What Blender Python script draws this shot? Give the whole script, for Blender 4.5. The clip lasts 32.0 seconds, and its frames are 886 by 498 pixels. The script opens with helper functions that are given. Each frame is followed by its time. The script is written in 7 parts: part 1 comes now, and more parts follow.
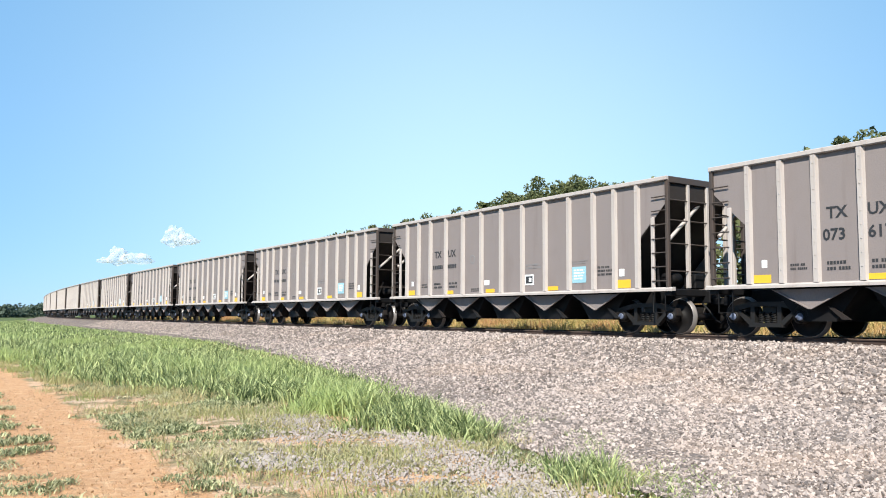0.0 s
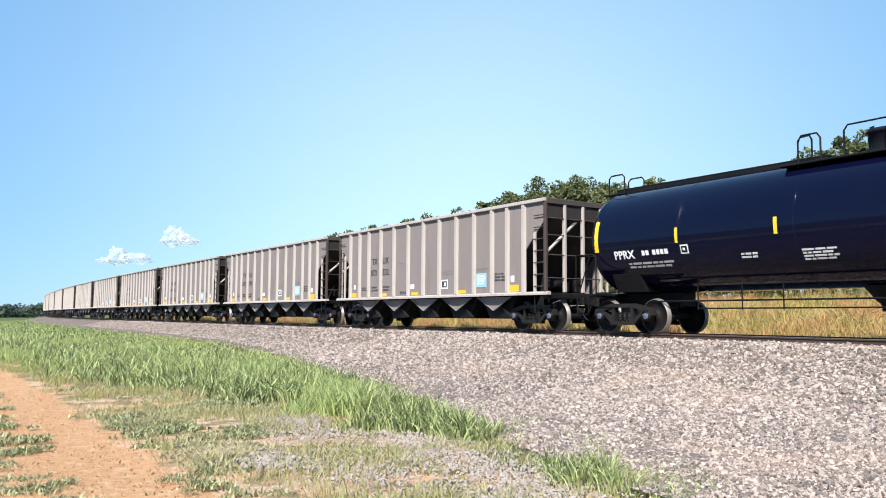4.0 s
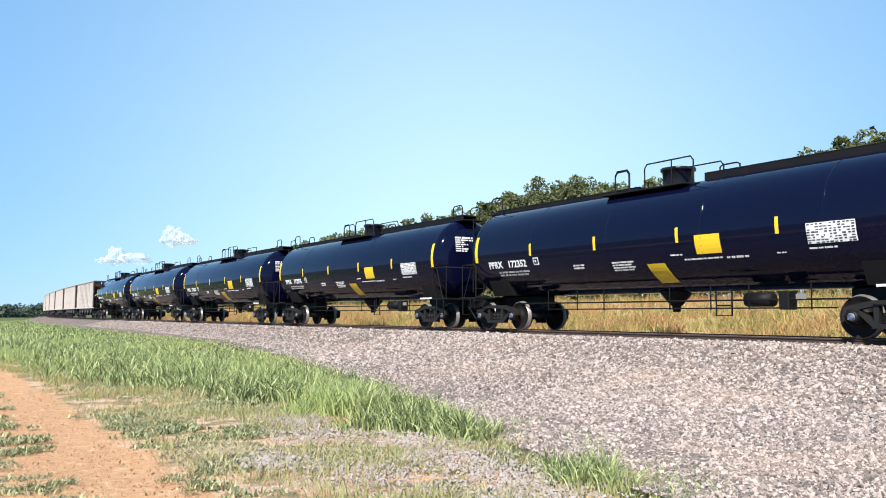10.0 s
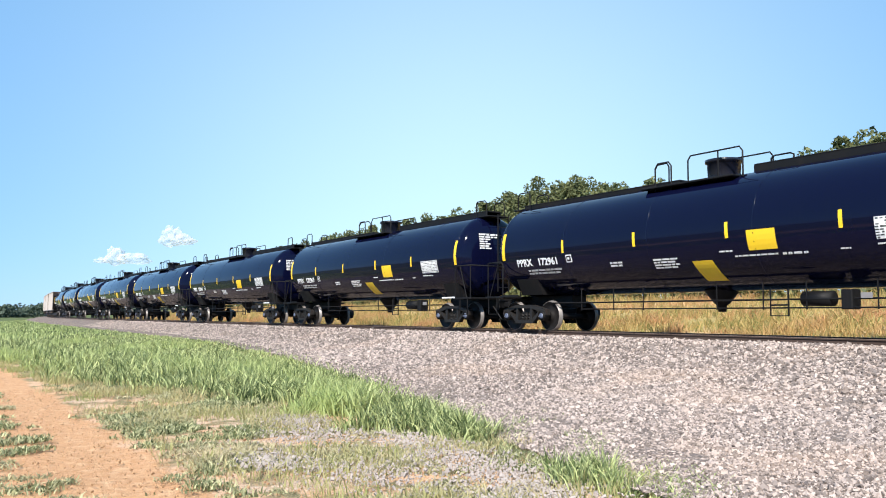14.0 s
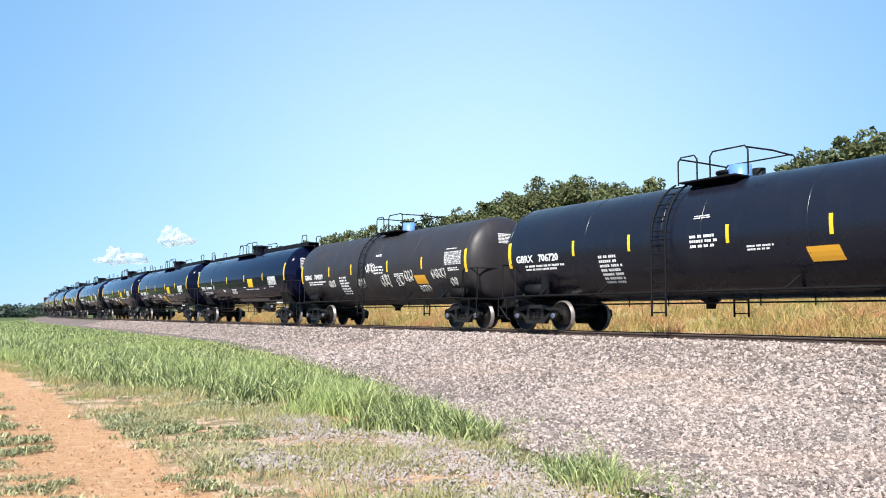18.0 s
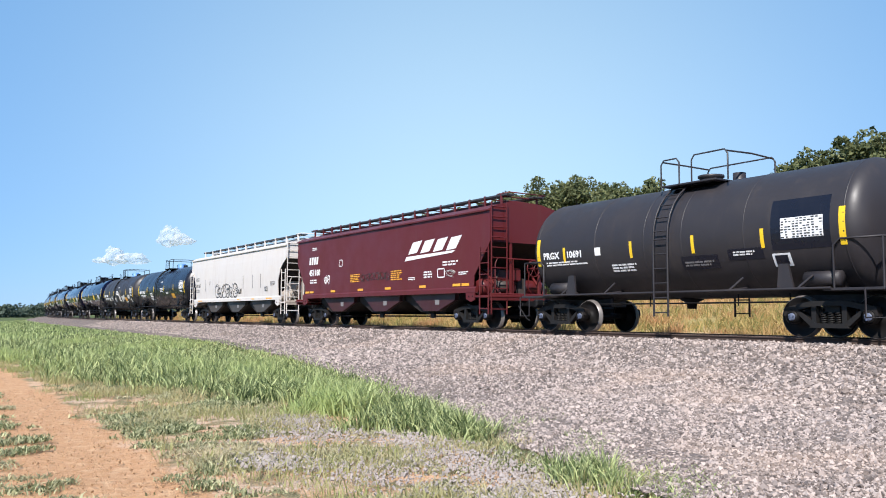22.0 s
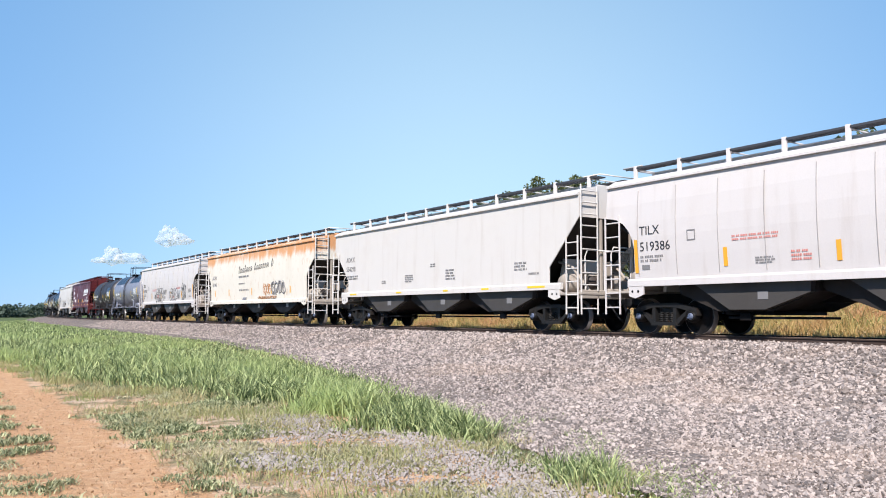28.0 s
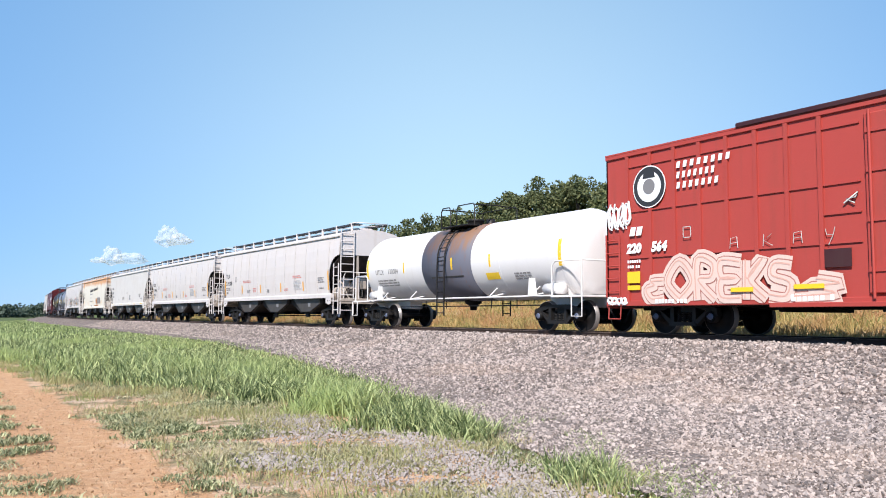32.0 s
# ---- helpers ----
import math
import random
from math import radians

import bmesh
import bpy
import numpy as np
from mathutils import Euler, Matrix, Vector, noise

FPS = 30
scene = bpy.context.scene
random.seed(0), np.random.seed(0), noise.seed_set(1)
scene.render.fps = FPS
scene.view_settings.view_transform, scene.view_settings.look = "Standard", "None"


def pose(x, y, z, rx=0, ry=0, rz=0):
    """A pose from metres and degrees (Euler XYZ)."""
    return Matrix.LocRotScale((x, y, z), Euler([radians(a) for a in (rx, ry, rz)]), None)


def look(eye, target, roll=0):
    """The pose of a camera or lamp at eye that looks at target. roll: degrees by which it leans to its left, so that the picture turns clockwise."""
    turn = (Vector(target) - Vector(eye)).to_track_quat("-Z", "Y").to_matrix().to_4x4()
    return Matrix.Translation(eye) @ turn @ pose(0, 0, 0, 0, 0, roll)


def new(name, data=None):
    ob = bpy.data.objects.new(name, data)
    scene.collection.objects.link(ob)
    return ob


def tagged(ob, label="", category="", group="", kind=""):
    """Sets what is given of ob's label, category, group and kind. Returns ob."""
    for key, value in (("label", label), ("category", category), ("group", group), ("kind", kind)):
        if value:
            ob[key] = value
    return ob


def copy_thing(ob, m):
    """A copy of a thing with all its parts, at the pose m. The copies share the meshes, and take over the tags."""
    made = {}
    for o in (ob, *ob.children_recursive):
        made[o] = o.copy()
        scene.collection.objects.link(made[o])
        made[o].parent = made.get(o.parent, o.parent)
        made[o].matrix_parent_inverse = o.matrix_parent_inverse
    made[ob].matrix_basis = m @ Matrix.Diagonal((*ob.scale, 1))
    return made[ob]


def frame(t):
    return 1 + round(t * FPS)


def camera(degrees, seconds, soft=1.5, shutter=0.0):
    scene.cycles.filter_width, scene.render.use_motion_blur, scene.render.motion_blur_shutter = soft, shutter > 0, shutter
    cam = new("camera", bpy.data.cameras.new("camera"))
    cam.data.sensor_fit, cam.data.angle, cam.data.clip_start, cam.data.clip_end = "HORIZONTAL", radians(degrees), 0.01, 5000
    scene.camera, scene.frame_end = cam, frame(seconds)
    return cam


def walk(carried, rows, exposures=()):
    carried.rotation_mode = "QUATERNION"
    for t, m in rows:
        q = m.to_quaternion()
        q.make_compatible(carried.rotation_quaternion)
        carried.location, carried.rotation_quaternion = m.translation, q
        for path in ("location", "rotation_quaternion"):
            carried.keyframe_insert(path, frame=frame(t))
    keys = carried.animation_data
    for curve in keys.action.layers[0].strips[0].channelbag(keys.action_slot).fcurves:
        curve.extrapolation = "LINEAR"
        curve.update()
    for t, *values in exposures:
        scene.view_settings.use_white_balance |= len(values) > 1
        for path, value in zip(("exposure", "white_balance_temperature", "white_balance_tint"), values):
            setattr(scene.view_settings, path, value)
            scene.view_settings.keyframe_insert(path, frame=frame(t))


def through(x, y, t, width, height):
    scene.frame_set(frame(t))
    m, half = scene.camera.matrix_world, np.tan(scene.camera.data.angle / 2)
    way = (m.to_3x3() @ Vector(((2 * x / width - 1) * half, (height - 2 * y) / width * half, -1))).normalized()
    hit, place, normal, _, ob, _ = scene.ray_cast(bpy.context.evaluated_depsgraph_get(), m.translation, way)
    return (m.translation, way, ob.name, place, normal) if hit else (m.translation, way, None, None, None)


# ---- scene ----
# ---------------------------------------------------------------- camera
EYE = Vector((0.0, 0.0, 0.408))
YAW, PITCH = radians(33.54), radians(4.734)
AIM = Vector((math.sin(YAW) * math.cos(PITCH), math.cos(YAW) * math.cos(PITCH), math.sin(PITCH)))
cam = camera(56.80, 32.0, 1.0)
walk(cam, [(0.0, look(EYE, EYE + AIM, 0.357)), (32.0, look(EYE, EYE + AIM, 0.357))],
     [(0.0, 0.86, 6550, 7), (6.0, 0.86, 6500, 10), (17.0, 0.90, 6500, 10), (18.4, 0.90, 6480, 11), (19.2, 0.80, 6380, 12), (20.0, 0.66, 6300, 13), (32.0, 0.66, 6300, 13)])

# ---------------------------------------------------------------- daylight
SUN_DIR = Vector((-0.62, -0.50, 0.72)).normalized()
world = bpy.data.worlds.new("daylight")
scene.world = world
world.use_nodes = True
wn = world.node_tree.nodes
sky = wn.new("ShaderNodeTexSky")
sky.sky_type, sky.sun_disc = "NISHITA", False
sky.sun_elevation = math.asin(SUN_DIR.z)
sky.sun_rotation = math.atan2(SUN_DIR.x, SUN_DIR.y)
sky.air_density, sky.dust_density, sky.ozone_density = 1.0, 0.15, 3.0
sky.altitude = 1200
wn["Background"].inputs["Strength"].default_value = 0.15
# lens vignetting put into the sky's colour: a pale lobe towards the view, opposite the sun, deepening to blue away from
# it and towards the zenith
PALE_DIR = Vector((math.sin(radians(36)), math.cos(radians(36)), math.tan(radians(7)))).normalized()
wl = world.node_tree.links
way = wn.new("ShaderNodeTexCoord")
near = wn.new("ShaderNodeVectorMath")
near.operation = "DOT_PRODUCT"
near.inputs[1].default_value = PALE_DIR
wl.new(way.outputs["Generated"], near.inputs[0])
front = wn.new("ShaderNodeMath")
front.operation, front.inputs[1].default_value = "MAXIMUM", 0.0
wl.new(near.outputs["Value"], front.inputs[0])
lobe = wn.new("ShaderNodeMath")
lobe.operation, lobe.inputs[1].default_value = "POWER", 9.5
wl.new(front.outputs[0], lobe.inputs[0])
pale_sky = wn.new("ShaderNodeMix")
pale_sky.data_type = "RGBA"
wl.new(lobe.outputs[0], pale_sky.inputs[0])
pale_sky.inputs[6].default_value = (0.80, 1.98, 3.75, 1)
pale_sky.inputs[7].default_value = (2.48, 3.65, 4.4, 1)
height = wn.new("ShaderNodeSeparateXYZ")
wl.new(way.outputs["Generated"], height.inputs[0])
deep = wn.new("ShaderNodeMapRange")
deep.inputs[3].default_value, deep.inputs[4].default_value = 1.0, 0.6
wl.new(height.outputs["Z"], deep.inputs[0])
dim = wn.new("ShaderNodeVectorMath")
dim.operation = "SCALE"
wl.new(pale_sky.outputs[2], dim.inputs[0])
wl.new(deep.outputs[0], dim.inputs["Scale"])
sky_mix = wn.new("ShaderNodeMix")
sky_mix.data_type = "RGBA"
sky_mix.inputs[0].default_value = 0.90
wl.new(sky.outputs["Color"], sky_mix.inputs[6])
wl.new(dim.outputs[0], sky_mix.inputs[7])
wl.new(sky_mix.outputs[2], wn["Background"].inputs["Color"])
sun = new("sun", bpy.data.lights.new("sun", "SUN"))
sun.data.energy, sun.data.angle, sun.data.color = 4.8, radians(0.53), (1.0, 0.95, 0.87)
sun.matrix_world = look(SUN_DIR * 50, (0, 0, 0))

# ---------------------------------------------------------------- the line of the track
TRACK_X, CURVE_Y, CURVE_R = 17.65, 42.4, 1167.0
SPEED = 12.384


def on_track(s, side=0.0):
    """Place and heading at s metres along the centre line; side is to the far side."""
    a = max(s - CURVE_Y, 0.0) / CURVE_R
    x = TRACK_X + CURVE_R * (1 - math.cos(a))
    y = s if s < CURVE_Y else CURVE_Y + CURVE_R * math.sin(a)
    return x + side * math.cos(a), y - side * math.sin(a), a


def bend(y):
    """How far the track has curved away from its straight line at y."""
    u = np.clip(np.asarray(y, float) - CURVE_Y, 0, 700)
    e = CURVE_R - np.sqrt(CURVE_R ** 2 - u ** 2)
    return e + np.clip(np.asarray(y, float) - CURVE_Y - 700, 0, None) * 0.75


def lerp_table(y, ys, xs):
    return np.interp(y, ys, xs)


def gravel_edge(y):
    """Where the gravel ends and the grass begins, seen from the dirt road."""
    return lerp_table(y, [-30, 0, 4.9, 6.2, 7.7, 10, 13.7, 18.9, 25.6, 36, 56, 90], [5.0, 5.0, 5.3, 5.6, 6.0, 6.8, 8.0, 9.4, 10.7, 12.2, 13.2, 13.6]) + np.where(y > 60, bend(y), 0)


def ground_z(x, y):
    """Height of the earth under gravel and grass; rail tops are at 0."""
    u = x - bend(y) - TRACK_X
    bed = np.interp(u, [-14, -10, -4.2, -2.3, 2.3, 3.4, 5, 9, 16, 24, 36, 70], [-1.1, -0.98, -0.64, -0.19, -0.19, -0.5, -0.15, 0.3, 0.95, 1.7, 1.7, -0.6])
    return bed
# ---------------------------------------------------------------- mesh tools
class Geo:
    """Collects the faces of one mesh."""

    def __init__(self):
        self.v, self.f, self.m, self.s = [], [], [], []
        self.mat = 0

    def add(self, verts, faces, smooth=False):
        o = len(self.v)
        self.v += [tuple(p) for p in verts]
        self.f += [tuple(i + o for i in f) for f in faces]
        self.m += [self.mat] * len(faces)
        self.s += [smooth] * len(faces)
        return self

    def box(self, x0, x1, y0, y1, z0, z1):
        return self.add([(x, y, z) for x in (x0, x1) for y in (y0, y1) for z in (z0, z1)],
                        [(0, 1, 3, 2), (4, 6, 7, 5), (0, 4, 5, 1), (2, 3, 7, 6), (0, 2, 6, 4), (1, 5, 7, 3)])

    def cbox(self, x0, x1, y0, y1, z0, z1, b=0.01):
        """A box with chamfered edges."""
        lo, hi = (x0, y0, z0), (x1, y1, z1)
        b = min(b, 0.45 * min(hi[i] - lo[i] for i in range(3)))
        ids, verts = {}, []
        for sx in (0, 1):
            for sy in (0, 1):
                for sz in (0, 1):
                    c = [(lo, hi)[k][i] for i, k in enumerate((sx, sy, sz))]
                    for ax in range(3):
                        p = list(c)
                        for i, k in enumerate((sx, sy, sz)):
                            if i != ax:
                                p[i] += -b if k else b
                        ids[sx, sy, sz, ax] = len(verts)
                        verts.append(p)
        faces = []
        for ax in range(3):
            for k in (0, 1):
                q = []
                for a, c in ((0, 0), (0, 1), (1, 1), (1, 0)):
                    t = [a, c]
                    t.insert(ax, k)
                    q.append(ids[t[0], t[1], t[2], ax])
                flip = (k == 1) == (ax != 1)
                faces.append(tuple(reversed(q)) if flip else tuple(q))
        for ax in range(3):
            o1, o2 = [i for i in range(3) if i != ax]
            for a in (0, 1):
                for c in (0, 1):
                    def key(e, face):
                        t = [0, 0, 0]
                        t[ax], t[o1], t[o2] = e, a, c
                        return ids[t[0], t[1], t[2], face]
                    faces.append((key(0, o1), key(1, o1), key(1, o2), key(0, o2)))
        for t in [(i, j, k) for i in (0, 1) for j in (0, 1) for k in (0, 1)]:
            faces.append((ids[(*t, 0)], ids[(*t, 1)], ids[(*t, 2)]))
        return self.add(verts, faces)

    def prism_x(self, poly, x0, x1):
        """A polygon of (y, z) pushed along x."""
        n = len(poly)
        return self.add([(x0, y, z) for y, z in poly] + [(x1, y, z) for y, z in poly],
                        [tuple(range(n)), tuple(range(2 * n - 1, n - 1, -1))] + [(i, n + i, n + (i + 1) % n, (i + 1) % n) for i in range(n)])

    def prism_y(self, poly, y0, y1, smooth=False):
        """A polygon of (x, z) pushed along y."""
        n = len(poly)
        self.add([(x, y0, z) for x, z in poly] + [(x, y1, z) for x, z in poly],
                 [(i, (i + 1) % n, n + (i + 1) % n, n + i) for i in range(n)], smooth)
        return self.add([(x, y0, z) for x, z in poly] + [(x, y1, z) for x, z in poly], [tuple(range(n - 1, -1, -1)), tuple(range(n, 2 * n))])

    def sheet_y(self, line, y0, y1, thick=0.02, smooth=True):
        """An open line of (x, z) pushed along y, with a thickness towards x = 0."""
        inner = [(x - math.copysign(thick, x) if abs(x) > thick else x, z) for x, z in line]
        return self.prism_y(list(line) + inner[::-1], y0, y1, False)

    def tube(self, p, q, r, n=8, caps=True):
        return self.path([p, q], r, n, caps)

    def path(self, pts, r, n=6, caps=True):
        pts = [Vector(p) for p in pts]
        verts, faces = [], []
        ref = None
        for i, p in enumerate(pts):
            d = (pts[min(i + 1, len(pts) - 1)] - pts[max(i - 1, 0)]).normalized()
            if ref is None:
                ref = d.orthogonal().normalized()
            ref = (ref - d * ref.dot(d)).normalized()
            w = d.cross(ref)
            verts += [p + r * (math.cos(2 * math.pi * k / n) * ref + math.sin(2 * math.pi * k / n) * w) for k in range(n)]
        for i in range(len(pts) - 1):
            for k in range(n):
                a, b = i * n + k, i * n + (k + 1) % n
                faces.append((a, b, b + n, a + n))
        self.add(verts, faces, True)
        if caps:
            m = len(pts) - 1
            self.add([verts[k] for k in range(n)], [tuple(range(n - 1, -1, -1))])
            self.add([verts[m * n + k] for k in range(n)], [tuple(range(n))])
        return self

    def lathe(self, prof, axis="y", at=(0, 0, 0), n=32, smooth=True):
        """A profile of (along, radius) turned about an axis."""
        verts, faces = [], []
        for a, r in prof:
            for k in range(n):
                c, s = r * math.cos(2 * math.pi * k / n), r * math.sin(2 * math.pi * k / n)
                p = {"y": (s, a, c), "x": (a, c, s), "z": (c, s, a)}[axis]
                verts.append((p[0] + at[0], p[1] + at[1], p[2] + at[2]))
        for i in range(len(prof) - 1):
            for k in range(n):
                a, b = i * n + k, i * n + (k + 1) % n
                faces.append((a, b, b + n, a + n))
        return self.add(verts, faces, smooth)

    def mesh(self, name, mats):
        me = bpy.data.meshes.new(name)
        me.from_pydata(self.v, [], self.f)
        for m in mats:
            me.materials.append(m)
        me.polygons.foreach_set("material_index", self.m)
        me.polygons.foreach_set("use_smooth", self.s)
        me.update()
        bm = bmesh.new()
        bm.from_mesh(me)
        bmesh.ops.recalc_face_normals(bm, faces=bm.faces)
        bm.to_mesh(me)
        bm.free()
        return me


def part(name, geo, mats, parent, label="", at=(0, 0, 0)):
    """One mesh object under a thing or a part."""
    mats = mats if isinstance(mats, (list, tuple)) else [mats]
    me = geo.mesh(name, mats) if isinstance(geo, Geo) else geo
    ob = new(name, me)
    ob.parent = parent
    ob.location = at
    if label:
        ob["label"] = label
    return ob


def thing(name, label, category, group="", at=(0, 0, 0)):
    ob = new(name)
    ob.location = at
    ob.empty_display_size = 0.3
    return tagged(ob, label, category, group)


def soup(name, verts, faces, mat, kind="stuff", label="", category="", smooth=False, parent=None):
    """One mesh from arrays: verts n x 3, faces m x 3 or m x 4."""
    me = bpy.data.meshes.new(name)
    nv, nf, k = len(verts), len(faces), faces.shape[1]
    me.vertices.add(nv)
    me.vertices.foreach_set("co", np.ascontiguousarray(verts, dtype=np.float32).ravel())
    me.loops.add(nf * k)
    me.loops.foreach_set("vertex_index", np.ascontiguousarray(faces, dtype=np.int32).ravel())
    me.polygons.add(nf)
    me.polygons.foreach_set("loop_start", np.arange(0, nf * k, k, dtype=np.int32))
    me.polygons.foreach_set("loop_total", np.full(nf, k, dtype=np.int32))
    me.polygons.foreach_set("use_smooth", np.full(nf, smooth))
    me.materials.append(mat)
    me.update(calc_edges=True)
    ob = new(name, me)
    ob.parent = parent
    return tagged(ob, label, category, "", kind)


# ---------------------------------------------------------------- materials
def shader(name):
    m = bpy.data.materials.new(name)
    m.use_nodes = True
    nt = m.node_tree
    return m, nt, nt.nodes["Principled BSDF"]


def node(nt, kind, **sets):
    n = nt.nodes.new(kind)
    for k, v in sets.items():
        n.inputs[k.replace("_", " ")].default_value = v
    return n


def mix(nt, fac, a, b, blend="MIX"):
    n = nt.nodes.new("ShaderNodeMix")
    n.data_type, n.blend_type = "RGBA", blend
    for key, val in ((0, fac), (6, a), (7, b)):
        if isinstance(val, bpy.types.NodeSocket):
            nt.links.new(val, n.inputs[key])
        else:
            n.inputs[key].default_value = val if key == 0 else (*val[:3], 1)
    return n.outputs[2]


def ramp(nt, src, lo, hi, a=0.0, b=1.0):
    n = nt.nodes.new("ShaderNodeMapRange")
    n.interpolation_type = "SMOOTHSTEP"
    n.inputs[1].default_value, n.inputs[2].default_value, n.inputs[3].default_value, n.inputs[4].default_value = lo, hi, a, b
    nt.links.new(src, n.inputs[0])
    return n.outputs[0]


def noise_at(nt, scale, detail=4, stretch=(1, 1, 1), coords="Object", rough=0.6):
    tc = nt.nodes.new("ShaderNodeTexCoord")
    mp = nt.nodes.new("ShaderNodeMapping")
    mp.inputs["Scale"].default_value = stretch
    nt.links.new(tc.outputs[coords], mp.inputs[0])
    n = node(nt, "ShaderNodeTexNoise", Scale=scale, Detail=detail, Roughness=rough)
    nt.links.new(mp.outputs[0], n.inputs["Vector"])
    return n.outputs["Fac"]


def bump(nt, bsdf, height, strength=0.2, dist=0.01):
    b = node(nt, "ShaderNodeBump", Strength=strength, Distance=dist)
    nt.links.new(height, b.inputs["Height"])
    nt.links.new(b.outputs[0], bsdf.inputs["Normal"])


def paint(name, col, rough=0.45, dirt=(0.12, 0.09, 0.06), amount=0.35, metal=0.0, streak=True, fine=0.12, spec=0.5):
    """Weathered paint: large stains, streaks that run down, fine grain, worn gloss."""
    m, nt, b = shader(name)
    big = noise_at(nt, 0.7, 5)
    run = noise_at(nt, 2.2, 5, (1.5, 1.5, 0.12) if streak else (1, 1, 1))
    grain = noise_at(nt, 40, 3)
    c1 = mix(nt, ramp(nt, run, 0.5, 0.85, 0, amount), col, dirt)
    c2 = mix(nt, ramp(nt, big, 0.5, 0.8, 0, amount * 0.7), c1, [0.6 * x + 0.4 * y for x, y in zip(dirt, col)])
    c3 = mix(nt, ramp(nt, grain, 0.35, 0.75, 0, fine), c2, [x * 0.55 for x in col])
    nt.links.new(c3, b.inputs["Base Color"])
    nt.links.new(ramp(nt, big, 0.3, 0.75, rough * 0.8, rough * 1.35), b.inputs["Roughness"])
    b.inputs["Metallic"].default_value = metal
    b.inputs["Specular IOR Level"].default_value = spec
    bump(nt, b, grain, 0.08, 0.004)
    return m


COAL_GREY = paint("weathered_grey_steel", (0.225, 0.192, 0.184), 0.55, (0.13, 0.092, 0.075), 0.5, spec=0.3, fine=0.3)
END_DARK = paint("dark_end_steel", (0.06, 0.048, 0.043), 0.6, (0.10, 0.055, 0.035), 0.5, spec=0.25)
WALK_DARK = paint("dark_roof_grating", (0.035, 0.037, 0.045), 0.6, (0.07, 0.06, 0.055), 0.4)
SEAM_GREY = paint("grimy_weld_seam", (0.36, 0.33, 0.315), 0.6, (0.2, 0.17, 0.15), 0.4)
RIB_PALE = paint("pale_rib_steel", (0.43, 0.385, 0.36), 0.5, (0.16, 0.10, 0.075), 0.6, spec=0.35)
COAL_AMBER = paint("faded_yellow_plate", (0.74, 0.42, 0.03), 0.45, (0.4, 0.25, 0.08), 0.35)
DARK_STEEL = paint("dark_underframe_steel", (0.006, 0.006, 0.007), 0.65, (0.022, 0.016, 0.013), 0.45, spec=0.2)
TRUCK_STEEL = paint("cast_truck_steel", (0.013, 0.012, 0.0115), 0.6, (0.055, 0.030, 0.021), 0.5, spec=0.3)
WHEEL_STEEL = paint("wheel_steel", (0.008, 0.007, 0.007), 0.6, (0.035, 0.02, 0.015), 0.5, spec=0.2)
TREAD = paint("worn_tread", (0.22, 0.20, 0.19), 0.4, (0.07, 0.045, 0.035), 0.5, metal=0.4)
BLACK_GLOSS = paint("glossy_black_paint", (0.0022, 0.003, 0.016), 0.07, (0.007, 0.008, 0.014), 0.15, streak=True, fine=0.05, spec=0.25)
BLACK_SATIN = paint("satin_black_paint", (0.009, 0.010, 0.018), 0.28, (0.03, 0.028, 0.03), 0.3, spec=0.4)
BLACK_DULL = paint("dull_black_paint", (0.028, 0.025, 0.028), 0.5, (0.07, 0.055, 0.048), 0.45, spec=0.4)
GREY_TANK = paint("blue_grey_paint", (0.195, 0.198, 0.24), 0.38, (0.09, 0.08, 0.085), 0.35)
WHITE_CAR = paint("white_car_paint", (0.60, 0.56, 0.525), 0.5, (0.36, 0.28, 0.22), 0.4)
WHITE_OFF = paint("off_white_paint", (0.585, 0.54, 0.52), 0.5, (0.38, 0.30, 0.25), 0.4)
WHITE_TANK = paint("white_tank_paint", (0.70, 0.68, 0.67), 0.4, (0.4, 0.32, 0.25), 0.18)
MAROON = paint("maroon_paint", (0.10, 0.014, 0.015), 0.42, (0.09, 0.05, 0.04), 0.3, spec=0.35)
BOX_RED = paint("oxide_red_paint", (0.38, 0.055, 0.043), 0.5, (0.20, 0.055, 0.04), 0.5, spec=0.35)
# Base colour lowered to stand for shade beneath the car floor.
BAY_SHADED = paint("shaded_hopper_steel", (0.05, 0.044, 0.04), 0.6, (0.025, 0.02, 0.017), 0.5)
GRIMY_END = paint("grimy_cream_steel", (0.36, 0.31, 0.265), 0.65, (0.12, 0.08, 0.055), 0.7, spec=0.3)
# Shade under the slopes and in the bays is put into this near-black colour.
SLOPE_SHADED = paint("grimy_shaded_slope_sheet", (0.028, 0.023, 0.021), 0.75, (0.015, 0.012, 0.010), 0.5, spec=0.25)
YELLOW = paint("reflective_yellow", (0.80, 0.52, 0.02), 0.4, (0.4, 0.28, 0.08), 0.2)
AMBER = paint("reflective_amber", (0.75, 0.36, 0.03), 0.4, (0.4, 0.25, 0.08), 0.25)
MARK_WHITE = paint("stencil_white", (0.78, 0.78, 0.78), 0.5, (0.4, 0.38, 0.35), 0.25)
MARK_BLACK = paint("stencil_black", (0.03, 0.03, 0.032), 0.5, (0.08, 0.07, 0.06), 0.2)
MARK_GREY = paint("stencil_grey", (0.20, 0.19, 0.19), 0.5, (0.1, 0.1, 0.1), 0.2)
MARK_RED = paint("stencil_red", (0.58, 0.22, 0.19), 0.5, (0.3, 0.15, 0.1), 0.2)
PANEL_BLUE = paint("pale_blue_plate", (0.27, 0.47, 0.55), 0.4, (0.3, 0.4, 0.45), 0.25)
RAIL_TOP = paint("rail_steel", (0.30, 0.22, 0.18), 0.4, (0.2, 0.09, 0.05), 0.5, metal=0.5)
